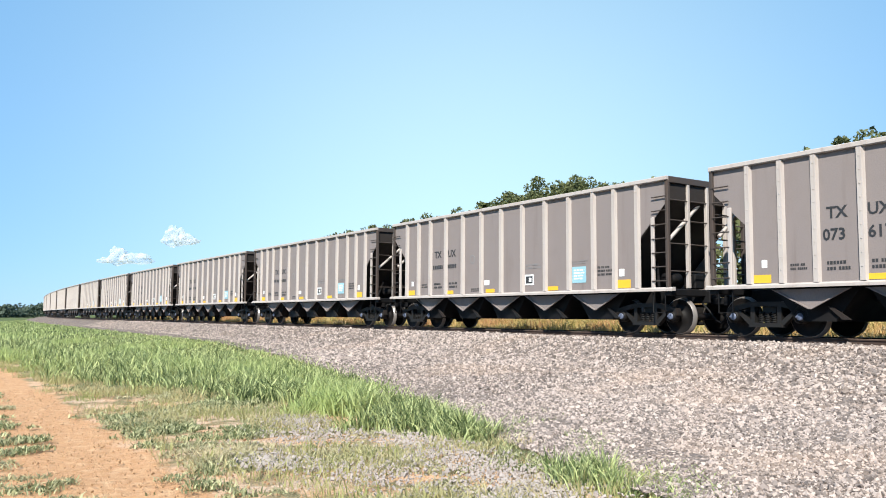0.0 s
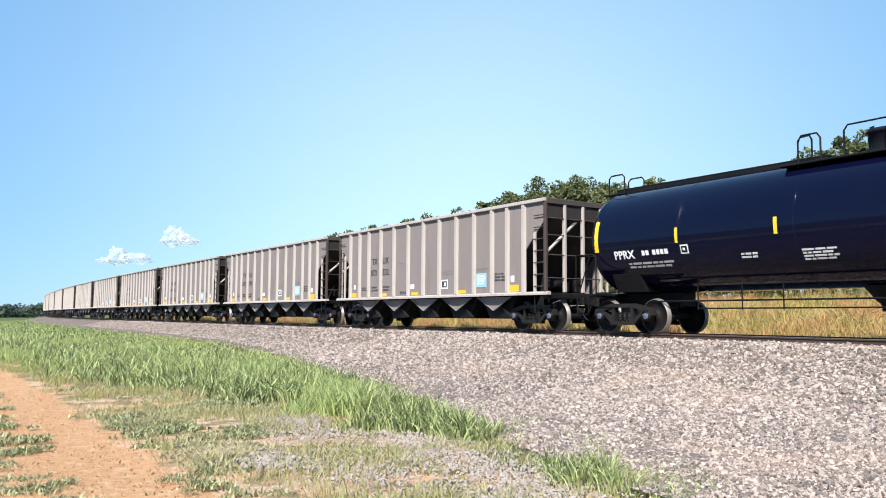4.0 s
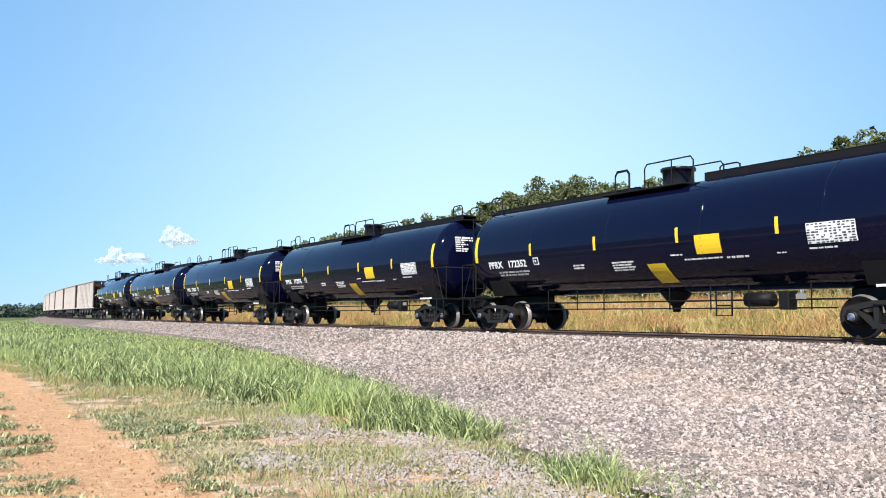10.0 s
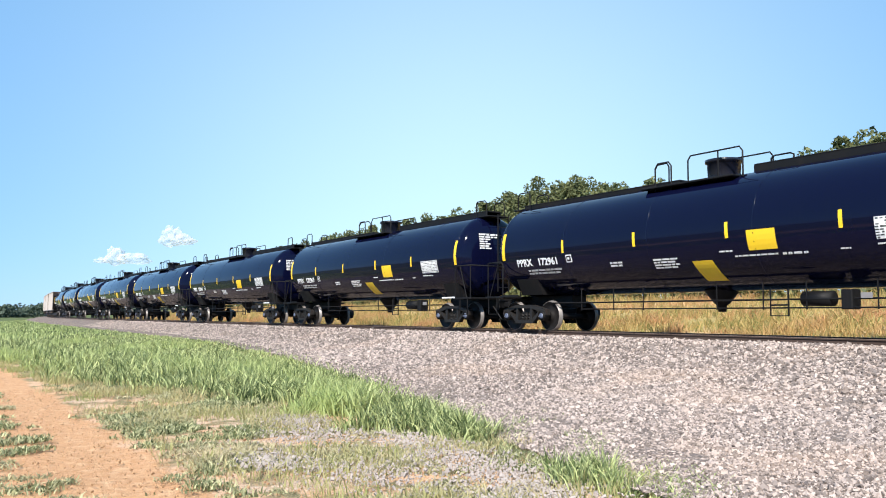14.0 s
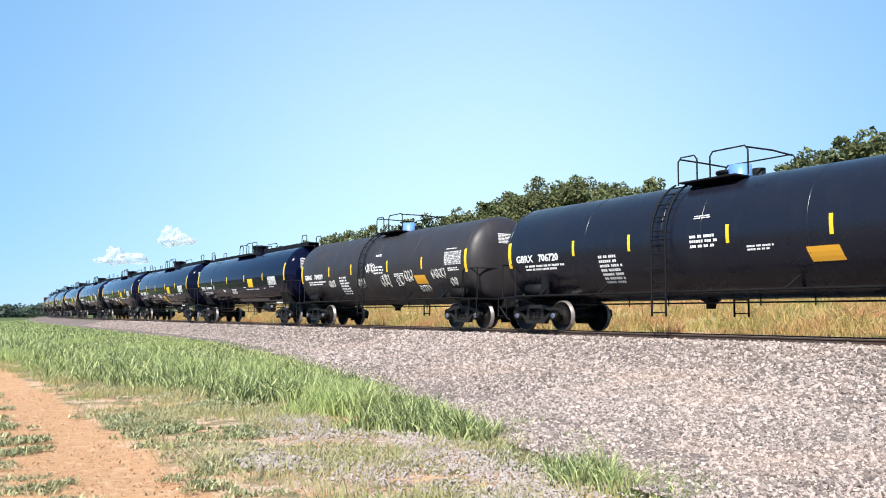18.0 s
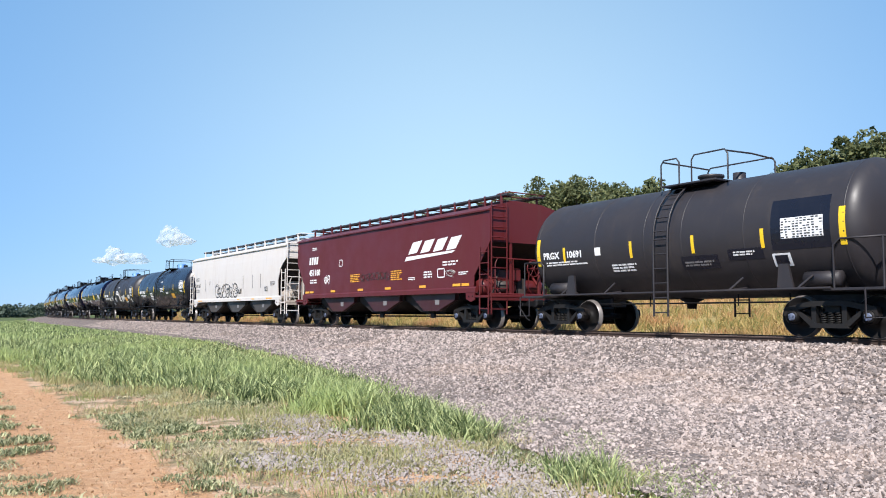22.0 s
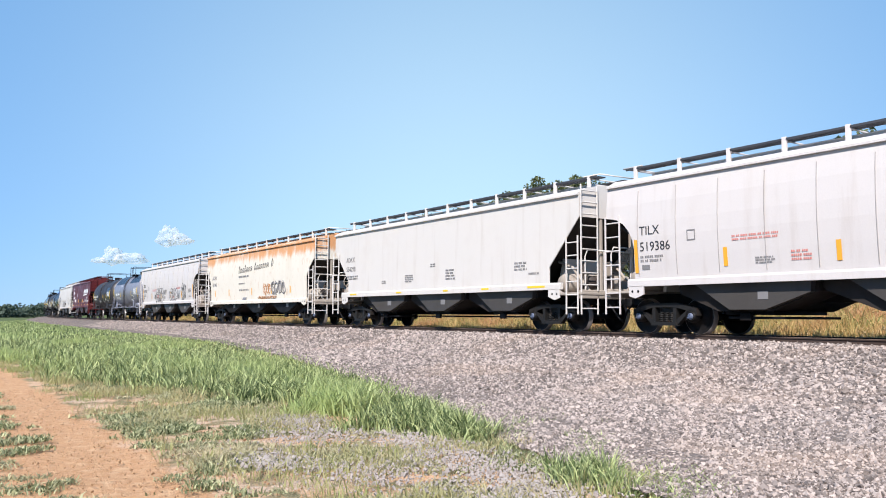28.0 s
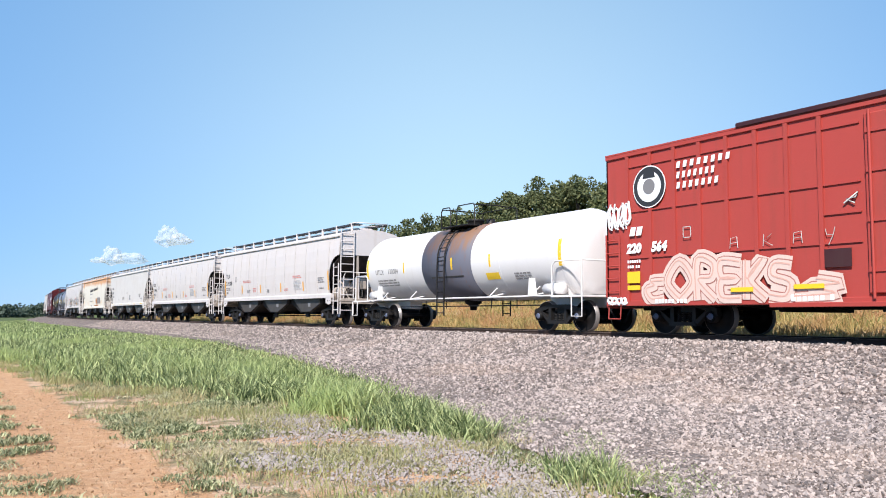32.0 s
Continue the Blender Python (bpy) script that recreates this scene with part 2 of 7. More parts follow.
RAIL_RUST = paint("rusty_rail_side", (0.055, 0.034, 0.026), 0.8, (0.03, 0.02, 0.016), 0.5)
TIE_WOOD = paint("tie_timber", (0.11, 0.085, 0.065), 0.85, (0.05, 0.04, 0.035), 0.5)
# ---------------------------------------------------------------- ground
def ground_material():
    m, nt, b = shader("sandy_soil_and_turf")
    pos = nt.nodes.new("ShaderNodeNewGeometry")
    sep = nt.nodes.new("ShaderNodeSeparateXYZ")
    nt.links.new(pos.outputs["Position"], sep.inputs[0])
    wob = noise_at(nt, 0.9, 5)
    fine = noise_at(nt, 14, 5)
    speck = noise_at(nt, 60, 4)
    patch = noise_at(nt, 1.6, 6)
    wide = noise_at(nt, 0.05, 4)

    def math_node(op, a, c):
        n = nt.nodes.new("ShaderNodeMath")
        n.operation = op
        for i, v in enumerate((a, c)):
            if isinstance(v, bpy.types.NodeSocket):
                nt.links.new(v, n.inputs[i])
            else:
                n.inputs[i].default_value = v
        return n.outputs[0]

    # the sandy rut swings a little along the road
    centre = math_node("ADD", math_node("MULTIPLY", sep.outputs["Y"], 0.022), 1.66)
    off = math_node("ABSOLUTE", math_node("SUBTRACT", math_node("SUBTRACT", sep.outputs["X"], centre), math_node("MULTIPLY", math_node("SUBTRACT", wob, 0.5), 1.3)), 0)
    rut = ramp(nt, off, 0.40, 0.62, 1, 0)
    sand = mix(nt, ramp(nt, fine, 0.3, 0.7), (0.56, 0.335, 0.185), (0.47, 0.255, 0.13))
    sand = mix(nt, ramp(nt, speck, 0.52, 0.7, 0, 0.65), sand, (0.33, 0.19, 0.10))
    sand = mix(nt, ramp(nt, noise_at(nt, 5.0, 5), 0.5, 0.7, 0, 0.6), sand, (0.62, 0.42, 0.26))
    pale = mix(nt, ramp(nt, fine, 0.35, 0.65), (0.62, 0.46, 0.34), (0.48, 0.34, 0.23))
    soil = mix(nt, ramp(nt, noise_at(nt, 0.8, 4), 0.38, 0.55), pale, (0.60, 0.36, 0.21))
    grit = node(nt, "ShaderNodeTexVoronoi", Scale=30.0)
    tc = nt.nodes.new("ShaderNodeTexCoord")
    nt.links.new(tc.outputs["Object"], grit.inputs["Vector"])
    soil = mix(nt, ramp(nt, grit.outputs["Distance"], 0.2, 0.42, 0.55, 0), soil, (0.60, 0.53, 0.49))
    soil = mix(nt, ramp(nt, speck, 0.52, 0.7, 0, 0.7), soil, (0.16, 0.12, 0.075))
    turf = mix(nt, ramp(nt, speck, 0.35, 0.65), (0.09, 0.09, 0.04), (0.34, 0.28, 0.16))
    cover = mix(nt, ramp(nt, patch, 0.46, 0.60), soil, turf)
    roadside = ramp(nt, math_node("SUBTRACT", sep.outputs["X"], centre), -0.2, 0.2, 1, 0)
    verge = ramp(nt, math_node("ADD", math_node("SUBTRACT", sep.outputs["X"], centre), math_node("MULTIPLY", wob, 1.0)), -1.3, -0.9)
    cover = mix(nt, math_node("MULTIPLY", roadside, verge), cover, sand)
    meadow = mix(nt, ramp(nt, wide, 0.4, 0.6), (0.36, 0.29, 0.12), (0.52, 0.36, 0.20))
    # Left of the road this dark green is unseen; it darkens tank reflections.
    pasture = mix(nt, ramp(nt, patch, 0.4, 0.6), (0.055, 0.085, 0.03), (0.13, 0.15, 0.06))
    off_road = math_node("MAXIMUM", ramp(nt, sep.outputs["Y"], 25, 60), ramp(nt, sep.outputs["X"], -2.2, -1.4, 1, 0))
    cover = mix(nt, off_road, cover, pasture)
    cover = mix(nt, math_node("MULTIPLY", ramp(nt, sep.outputs["X"], 18, 21), ramp(nt, sep.outputs["Y"], 80, 130, 1, 0)), cover, meadow)
    road = math_node("MULTIPLY", rut, ramp(nt, sep.outputs["Y"], 40, 70, 1, 0))
    field = mix(nt, road, cover, sand)
    nt.links.new(field, b.inputs["Base Color"])
    b.inputs["Roughness"].default_value = 0.95
    b.inputs["Specular IOR Level"].default_value = 0.15
    bump(nt, b, mix(nt, 0.4, fine, speck), 0.9, 0.05)
    return m


def gravel_material(name, light=1.0):
    m, nt, b = shader(name)
    tc = nt.nodes.new("ShaderNodeTexCoord")
    vor = node(nt, "ShaderNodeTexVoronoi", Scale=17.0)
    nt.links.new(tc.outputs["Object"], vor.inputs["Vector"])
    big = noise_at(nt, 0.35, 5)
    tone = noise_at(nt, 22, 3)
    sep = nt.nodes.new("ShaderNodeSeparateColor")
    nt.links.new(vor.outputs["Color"], sep.inputs[0])
    c = mix(nt, sep.outputs[0], (0.13 * light, 0.10 * light, 0.088 * light), (0.45 * light, 0.37 * light, 0.32 * light))
    c = mix(nt, ramp(nt, tone, 0.4, 0.7, 0, 0.5), c, (0.30 * light, 0.235 * light, 0.20 * light))
    c = mix(nt, ramp(nt, big, 0.5, 0.75, 0, 0.35), c, (0.46 * light, 0.34 * light, 0.27 * light))
    # shade in the gaps between stones, painted as a dark tone
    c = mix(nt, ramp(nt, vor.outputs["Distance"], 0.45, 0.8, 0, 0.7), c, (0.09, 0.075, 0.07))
    nt.links.new(c, b.inputs["Base Color"])
    b.inputs["Roughness"].default_value = 0.9
    b.inputs["Specular IOR Level"].default_value = 0.2
    inv = ramp(nt, vor.outputs["Distance"], 0.0, 0.8, 1, 0)
    bump(nt, b, inv, 0.9, 0.03)
    return m


def stone_material():
    m, nt, b = shader("crushed_stone")
    gi = nt.nodes.new("ShaderNodeNewGeometry")
    r = gi.outputs["Random Per Island"]
    tone = noise_at(nt, 30, 3)
    big = noise_at(nt, 0.3, 4)
    c = mix(nt, ramp(nt, r, 0.05, 1.0), (0.12, 0.10, 0.092), (0.47, 0.39, 0.35))
    c = mix(nt, ramp(nt, tone, 0.45, 0.7, 0, 0.45), c, (0.26, 0.22, 0.20))
    c = mix(nt, ramp(nt, big, 0.5, 0.75, 0, 0.3), c, (0.52, 0.38, 0.29))
    nt.links.new(c, b.inputs["Base Color"])
    b.inputs["Roughness"].default_value = 0.8
    b.inputs["Specular IOR Level"].default_value = 0.25
    return m


SOIL = ground_material()
# The bed is toned down to stand for shade between the loose stones.
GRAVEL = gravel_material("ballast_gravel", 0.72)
STONE = stone_material()
PALE_STONE = paint("pale_chippings", (0.36, 0.315, 0.29), 0.9, (0.24, 0.2, 0.18), 0.5, streak=False)


def spaced(lo, hi, near, step, grow):
    """Grid lines, fine about `near` and wider with the distance from it."""
    out = [near]
    for end, sign in ((hi, 1), (lo, -1)):
        p, d = near, step
        while (end - p) * sign > 0:
            p += sign * d
            d *= grow
            out.append(p)
    return np.array(sorted(out))


def build_ground():
    xs = spaced(-2500, 3500, 6.0, 0.25, 1.06)
    ys = spaced(-1500, 4000, 7.0, 0.3, 1.045)
    X, Y = np.meshgrid(xs, ys)
    lump = np.array([[noise.noise((x * 0.9, y * 0.9, 0)) for x in xs] for y in ys])
    nearness = np.clip(1 - np.hypot(X, Y) / 60, 0, 1)
    Z = ground_z(X, Y) - 0.03 + 0.05 * lump * nearness
    rut = np.exp(-((X - 1.66 - 0.022 * Y) / 0.55) ** 2)
    Z -= 0.05 * rut * nearness
    n, k = len(ys), len(xs)
    i = np.arange(n * k).reshape(n, k)
    faces = np.stack([i[:-1, :-1], i[:-1, 1:], i[1:, 1:], i[1:, :-1]], -1).reshape(-1, 4)
    soup("ground", np.stack([X, Y, Z], -1).reshape(-1, 3), faces, SOIL, "structure", "sandy earth with worn turf and a bare orange rut", "ground", True)


def build_ballast():
    ys = np.concatenate([np.arange(-40, 60, 0.5), np.arange(60, 700, 4.0)])
    us = np.linspace(0, 1, 40)
    rows = []
    for y in ys:
        x0 = float(gravel_edge(y)) - 0.7 * min(max((y - 10) / 6, 0), 1) + 0.25 * noise.noise((0, y * 0.5, 4))
        x1 = TRACK_X + float(bend(y)) + 3.7
        x = x0 + (x1 - x0) * us
        z = ground_z(x, y) + 0.035
        z += np.array([0.03 * noise.noise((a * 1.3, y * 1.3, 7)) for a in x]) * np.clip((TRACK_X + float(bend(y)) - 2.5 - x) / 2, 0, 1)
        z[0] -= 0.12
        z[-1] -= 0.12
        rows.append(np.stack([x, np.full_like(x, y), z], -1))
    V = np.array(rows)
    n, k = V.shape[:2]
    i = np.arange(n * k).reshape(n, k)
    faces = np.stack([i[:-1, :-1], i[:-1, 1:], i[1:, 1:], i[1:, :-1]], -1).reshape(-1, 4)
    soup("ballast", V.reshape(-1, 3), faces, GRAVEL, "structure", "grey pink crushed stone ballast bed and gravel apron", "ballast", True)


def build_rails():
    # rail section: (sideways, height)
    sec = [(-0.07, -0.17), (0.07, -0.17), (0.07, -0.155), (0.012, -0.13), (0.012, -0.045), (0.036, -0.035), (0.036, -0.006), (0.028, 0.0), (-0.028, 0.0), (-0.036, -0.006), (-0.036, -0.035), (-0.012, -0.045), (-0.012, -0.13), (-0.07, -0.155)]
    ss = np.concatenate([np.arange(-60, 42, 6.0), np.arange(42, 700, 5.0)])
    track = thing("railway_track", "single straight railway track with rusty rails on timber ties", "railway track")
    track["kind"] = "structure"
    for side in (-0.753, 0.753):
        g = Geo()
        verts, n = [], len(sec)
        for s in ss:
            for a, z in sec:
                x, y, h = on_track(float(s), side + a)
                verts.append((x, y, z))
        faces, mats = [], []
        for i in range(len(ss) - 1):
            for k in range(n):
                a, c = i * n + k, i * n + (k + 1) % n
                faces.append((a, c, c + n, a + n))
                mats.append(1 if 6 <= k <= 8 else 0)
        g.add(verts, faces)
        g.m = mats
        part("rail", g, [RAIL_RUST, RAIL_TOP], track, "rusty steel rail with a worn bright head")
    tie = Geo().cbox(-1.3, 1.3, -0.115, 0.115, -0.33, -0.172, 0.012).mesh("tie", [TIE_WOOD])
    s, rnd = -14.0, random.Random(5)
    while s < 95:
        x, y, a = on_track(s)
        o = part("tie", tie, TIE_WOOD, track, at=(x + rnd.uniform(-0.05, 0.05), y, 0))
        o.rotation_euler = (0, 0, -a + rnd.uniform(-0.02, 0.02))
        s += 0.53


def stones(name, count, seed, place, size, flat=0.7, graded=False):
    """Broken stones, each an uneven eight-cornered block."""
    r = np.random.default_rng(seed)
    base = np.array([(x, y, z) for x in (-1, 1) for y in (-1, 1) for z in (-1, 1)], float)
    quads = np.array([(0, 1, 3, 2), (4, 6, 7, 5), (0, 4, 5, 1), (2, 3, 7, 6), (0, 2, 6, 4), (1, 5, 7, 3)])
    x, y = place(r, count)
    n = len(x)
    sz = size * np.exp(r.normal(0, 0.32, n)) * (np.interp(x - bend(y), [5, 8.5, 14], [0.62, 0.85, 1.3]) if graded else 1.0)
    v = base[None] * (1 + r.uniform(-0.45, 0.25, (n, 8, 3)))
    v *= (sz[:, None] * r.uniform(0.55, 1.2, (n, 3)) * np.array([1, 1, flat]))[:, None] * 0.5
    q = r.normal(size=(n, 4))
    q /= np.linalg.norm(q, axis=1)[:, None]
    w, a, b, c = q.T
    R = np.stack([1 - 2 * (b * b + c * c), 2 * (a * b - c * w), 2 * (a * c + b * w), 2 * (a * b + c * w), 1 - 2 * (a * a + c * c), 2 * (b * c - a * w),
                  2 * (a * c - b * w), 2 * (b * c + a * w), 1 - 2 * (a * a + b * b)], -1).reshape(n, 3, 3)
    v = np.einsum("nij,nkj->nki", R, v)
    z = ground_z(x, y) + 0.035 + sz * 0.12
    v += np.stack([x, y, z], -1)[:, None]
    f = (quads[None] + 8 * np.arange(n)[:, None, None]).reshape(-1, 4)
    return soup(name, v.reshape(-1, 3), f, STONE, "stuff", "loose grey and pinkish crushed ballast stones", "stones")


build_ground()
build_ballast()
build_rails()


def near_gravel(r, n):
    y = r.uniform(-3.0, 26.0, n) ** 1.0
    e = gravel_edge(y)
    x = e - 0.1 - 0.4 * (y > 12) + (TRACK_X + 3.0 - e) * r.uniform(0, 1, n)
    keep = (np.abs(np.abs(x - TRACK_X) - 0.753) > 0.1) & (r.uniform(0, 1, n) < np.clip(1.35 - y / 26.0, 0.25, 1))
    return x[keep], y[keep]


def apron_gravel(r, n):
    y = r.uniform(2.0, 11.0, n)
    e = gravel_edge(y)
    return e - 0.1 + 5.0 * r.uniform(0, 1, n), y


def far_gravel(r, n):
    y = 20 + 60 * r.uniform(0, 1, n) ** 1.6
    e = gravel_edge(y)
    x = e - 0.1 + (TRACK_X + bend(y) + 2.4 - e) * r.uniform(0, 1, n)
    keep = np.abs(np.abs(x - TRACK_X - bend(y)) - 0.753) > 0.1
    return x[keep], y[keep]


def patch_gravel(r, n):
    spots = [(4.3, 9.3, 0.6), (5.1, 8.2, 0.5), (4.9, 7.1, 0.5), (3.8, 6.9, 0.55), (4.8, 6.1, 0.5), (4.6, 5.4, 0.45), (4.7, 10.7, 0.4), (3.3, 8.0, 0.4), (4.2, 5.4, 0.5)]
    pick = r.integers(0, len(spots), n)
    sp = np.array(spots)[pick]
    return sp[:, 0] + r.normal(0, 0.5, n) * sp[:, 2], sp[:, 1] + r.normal(0, 0.8, n) * sp[:, 2]


stones("ballast_stones", 125000, 1, near_gravel, 0.036, graded=True)
stones("ballast_stones", 42000, 4, apron_gravel, 0.034, graded=True)
stones("ballast_stones", 42000, 2, far_gravel, 0.050)
pale = stones("loose_stones", 5000, 3, patch_gravel, 0.018)
pale.data.materials[0] = PALE_STONE
# ---------------------------------------------------------------- wheels and trucks
WHEEL_R, AXLE_Z = 0.457, 0.457


def wheelset_mesh():
    """Two wheels on an axle with bearing end caps, about the x axis."""
    g = Geo()
    g.lathe([(-1.0, 0.0), (-1.0, 0.075), (-0.72, 0.085), (0.72, 0.085), (1.0, 0.075), (1.0, 0.0)], "x", n=12)
    for sx in (-1, 1):
        g.mat = 0
        g.lathe([(sx * 0.845, 0.10), (sx * 0.85, 0.15), (sx * 0.80, 0.17), (sx * 0.775, 0.36), (sx * 0.82, 0.40), (sx * 0.82, 0.44)], "x", n=36)
        g.lathe([(sx * 0.685, 0.44), (sx * 0.685, 0.40), (sx * 0.74, 0.36), (sx * 0.76, 0.17), (sx * 0.70, 0.15), (sx * 0.70, 0.085)], "x", n=36)
        g.mat = 1
        g.lathe([(sx * 0.82, 0.44), (sx * 0.815, WHEEL_R - 0.004), (sx * 0.73, WHEEL_R), (sx * 0.715, 0.482), (sx * 0.69, 0.482), (sx * 0.685, 0.44)], "x", n=36)
        # bearing with end cap and three bolts
        g.mat = 0
        g.lathe([(sx * 0.98, 0.135), (sx * 1.15, 0.135), (sx * 1.16, 0.085)], "x", n=18)
        g.mat = 2
        g.lathe([(sx * 1.16, 0.085), (sx * 1.185, 0.07), (sx * 1.185, 0.0)], "x", n=18)
        for k in range(3):
            a = k * 2.0944
            g.tube((sx * 1.18, 0.06 * math.cos(a), 0.06 * math.sin(a)), (sx * 1.205, 0.06 * math.cos(a), 0.06 * math.sin(a)), 0.02, 6)
    return g.mesh("wheelset", [WHEEL_STEEL, TREAD, CAP_STEEL])


def side_frame_mesh(wb):
    """Cast side frame: jaws over the bearings, arched top, spring window."""
    g = Geo()
    h = wb / 2
    # built as beams round the window, so that one sees through
    g.prism_x([(-h - 0.20, 0.48), (-h - 0.17, 0.66), (-h + 0.05, 0.71), (-h + 0.16, 0.58), (-h - 0.08, 0.585), (-h - 0.10, 0.48)], -0.09, 0.09)
    g.prism_x([(h + 0.20, 0.48), (h + 0.10, 0.48), (h + 0.08, 0.585), (h - 0.16, 0.58), (h - 0.05, 0.71), (h + 0.17, 0.66)], -0.09, 0.09)
    g.prism_x([(-h, 0.70), (-0.40, 0.80), (0.40, 0.80), (h, 0.70), (h - 0.12, 0.60), (0.36, 0.69), (-0.36, 0.69), (-h + 0.12, 0.60)], -0.085, 0.085)
    g.prism_x([(-h + 0.02, 0.62), (-h + 0.16, 0.60), (-0.30, 0.30), (-0.42, 0.24)], -0.075, 0.075)
    g.prism_x([(h - 0.02, 0.62), (0.42, 0.24), (0.30, 0.30), (h - 0.16, 0.60)], -0.075, 0.075)
    g.prism_x([(-0.44, 0.22), (0.44, 0.22), (0.38, 0.32), (-0.38, 0.32)], -0.11, 0.11)
    g.prism_x([(-0.40, 0.30), (-0.29, 0.30), (-0.29, 0.72), (-0.40, 0.72)], -0.08, 0.08)
    g.prism_x([(0.29, 0.30), (0.40, 0.30), (0.40, 0.72), (0.29, 0.72)], -0.08, 0.08)
    g.lathe([(-0.10, 0.155), (0.10, 0.155)], "x", (0, -h, AXLE_Z + 0.005), 16)
    g.lathe([(-0.10, 0.155), (0.10, 0.155)], "x", (0, h, AXLE_Z + 0.005), 16)
    return g.mesh("side_frame", [TRUCK_STEEL])


def spring_mesh():
    g = Geo()
    for k in (-0.17, 0.0, 0.17):
        pts = [(0.065 * math.cos(t), k + 0.065 * math.sin(t), 0.32 + 0.24 * i / 40) for i, t in ((i, i * 0.785) for i in range(41))]
        g.path(pts, 0.016, 5)
    return g.mesh("spring", [TRUCK_STEEL])


CAP_STEEL = paint("bearing_cap", (0.10, 0.12, 0.18), 0.5, (0.08, 0.07, 0.06), 0.5, spec=0.4)
CAP_BLUE = paint("blue_bearing_cap", (0.12, 0.26, 0.55), 0.45, (0.3, 0.3, 0.3), 0.3)
TRUCK_PARTS = {}


def truck(parent, y, wb=1.72, rusty=None):
    """A two-axle truck under a car at y."""
    if wb not in TRUCK_PARTS:
        bolster = Geo()
        bolster.cbox(-1.0, 1.0, -0.20, 0.20, 0.50, 0.72, 0.03)
        bolster.cbox(-0.28, 0.28, -0.28, 0.28, 0.70, 0.80, 0.03)
        for sy in (-1, 1):
            bolster.cbox(-0.62, 0.62, sy * 0.36 - 0.05, sy * 0.36 + 0.05, 0.36, 0.46, 0.01)
        TRUCK_PARTS[wb] = (bolster.mesh("truck", [TRUCK_STEEL]), side_frame_mesh(wb), spring_mesh(), wheelset_mesh())
    body, side, spring, wheels = TRUCK_PARTS[wb]
    t = part("truck", body, TRUCK_STEEL, parent, "dark cast steel two-axle truck", (0, y, 0))
    for sx in (-1, 1):
        part("side_frame", side, TRUCK_STEEL, t, at=(sx * 1.06, 0, 0))
        part("spring", spring, TRUCK_STEEL, t, at=(sx * 1.04, 0, 0))
    for sy in (-1, 1):
        w = part("wheelset", wheels, WHEEL_STEEL, t, "steel wheels on an axle", (0, sy * wb / 2, AXLE_Z))
    return t


def coupler(parent, y_end, sign, drop=0.0):
    """Knuckle coupler with its shank and an air hose at one end of a car."""
    g = Geo()
    y0, y1 = y_end - sign * 0.55, y_end
    g.cbox(-0.08, 0.08, min(y0, y1), max(y0, y1), 0.76, 0.94, 0.02)
    g.cbox(-0.17, 0.17, y1 - 0.10, y1 + 0.10, 0.70, 1.0, 0.05)
    part("coupler", g, DARK_STEEL, parent, "dark steel knuckle coupler")
    h = Geo()
    h.path([(-0.45, y_end - sign * 0.5, 0.78), (-0.45, y_end - sign * 0.3, 0.60), (-0.40, y_end - sign * 0.12, 0.36), (-0.36, y_end, 0.30)], 0.028, 6)
    part("air_hose", h, DARK_STEEL, parent, "black rubber air hose")


def ladder(parent, x, y, z0, z1, half, mat, axis="y", rungs=None, r=0.016, name="ladder"):
    """Stiles and rungs; the rungs run along `axis`."""
    g = Geo()
    n = rungs or max(2, round((z1 - z0) / 0.36))
    for k in (-half, half):
        if axis == "y":
            g.cbox(x - 0.02, x + 0.02, y + k - 0.02, y + k + 0.02, z0, z1, 0.006)
        else:
            g.cbox(x + k - 0.02, x + k + 0.02, y - 0.02, y + 0.02, z0, z1, 0.006)
    for i in range(n):
        z = z0 + (i + 0.5) * (z1 - z0) / n
        if axis == "y":
            g.tube((x, y - half, z), (x, y + half, z), r, 6)
        else:
            g.tube((x - half, y, z), (x + half, y, z), r, 6)
    return part(name, g, mat, parent)


def plate(name, parent, y0, y1, z0, z1, mat, x=-1.56, thick=0.006, label="", slant=0.0):
    """A thin sign or reflector on the near side; slant moves its lower edge along y."""
    g = Geo()
    g.prism_x([(y0 + slant, z0), (y1 + slant, z0), (y1, z1), (y0, z1)], x - thick, x)
    return part(name, g, mat, parent, label)


def bars(name, parent, y0, y1, z0, z1, rows, mat, x=-1.56, seed=0, thick=0.005, label="rows of illegible stencilled lettering"):
    """Rows of small dashes for lettering that cannot be read."""
    r = random.Random(seed)
    g = Geo()
    h = (z1 - z0) / rows
    for i in range(rows):
        z = z1 - (i + 1) * h
        y, end, left = y1, y0 + r.uniform(0, 0.25) * (y1 - y0), r.randint(2, 6)
        while y > end:
            w = r.uniform(0.34, 0.5) * h
            g.box(x - thick, x, max(y - w, y0), y, z + 0.24 * h, z + 0.80 * h)
            left -= 1
            y -= w + (0.16 if left else 0.55) * h
            left = left or r.randint(2, 6)
    return tagged(part(name, g, mat, parent, label), kind="stuff")


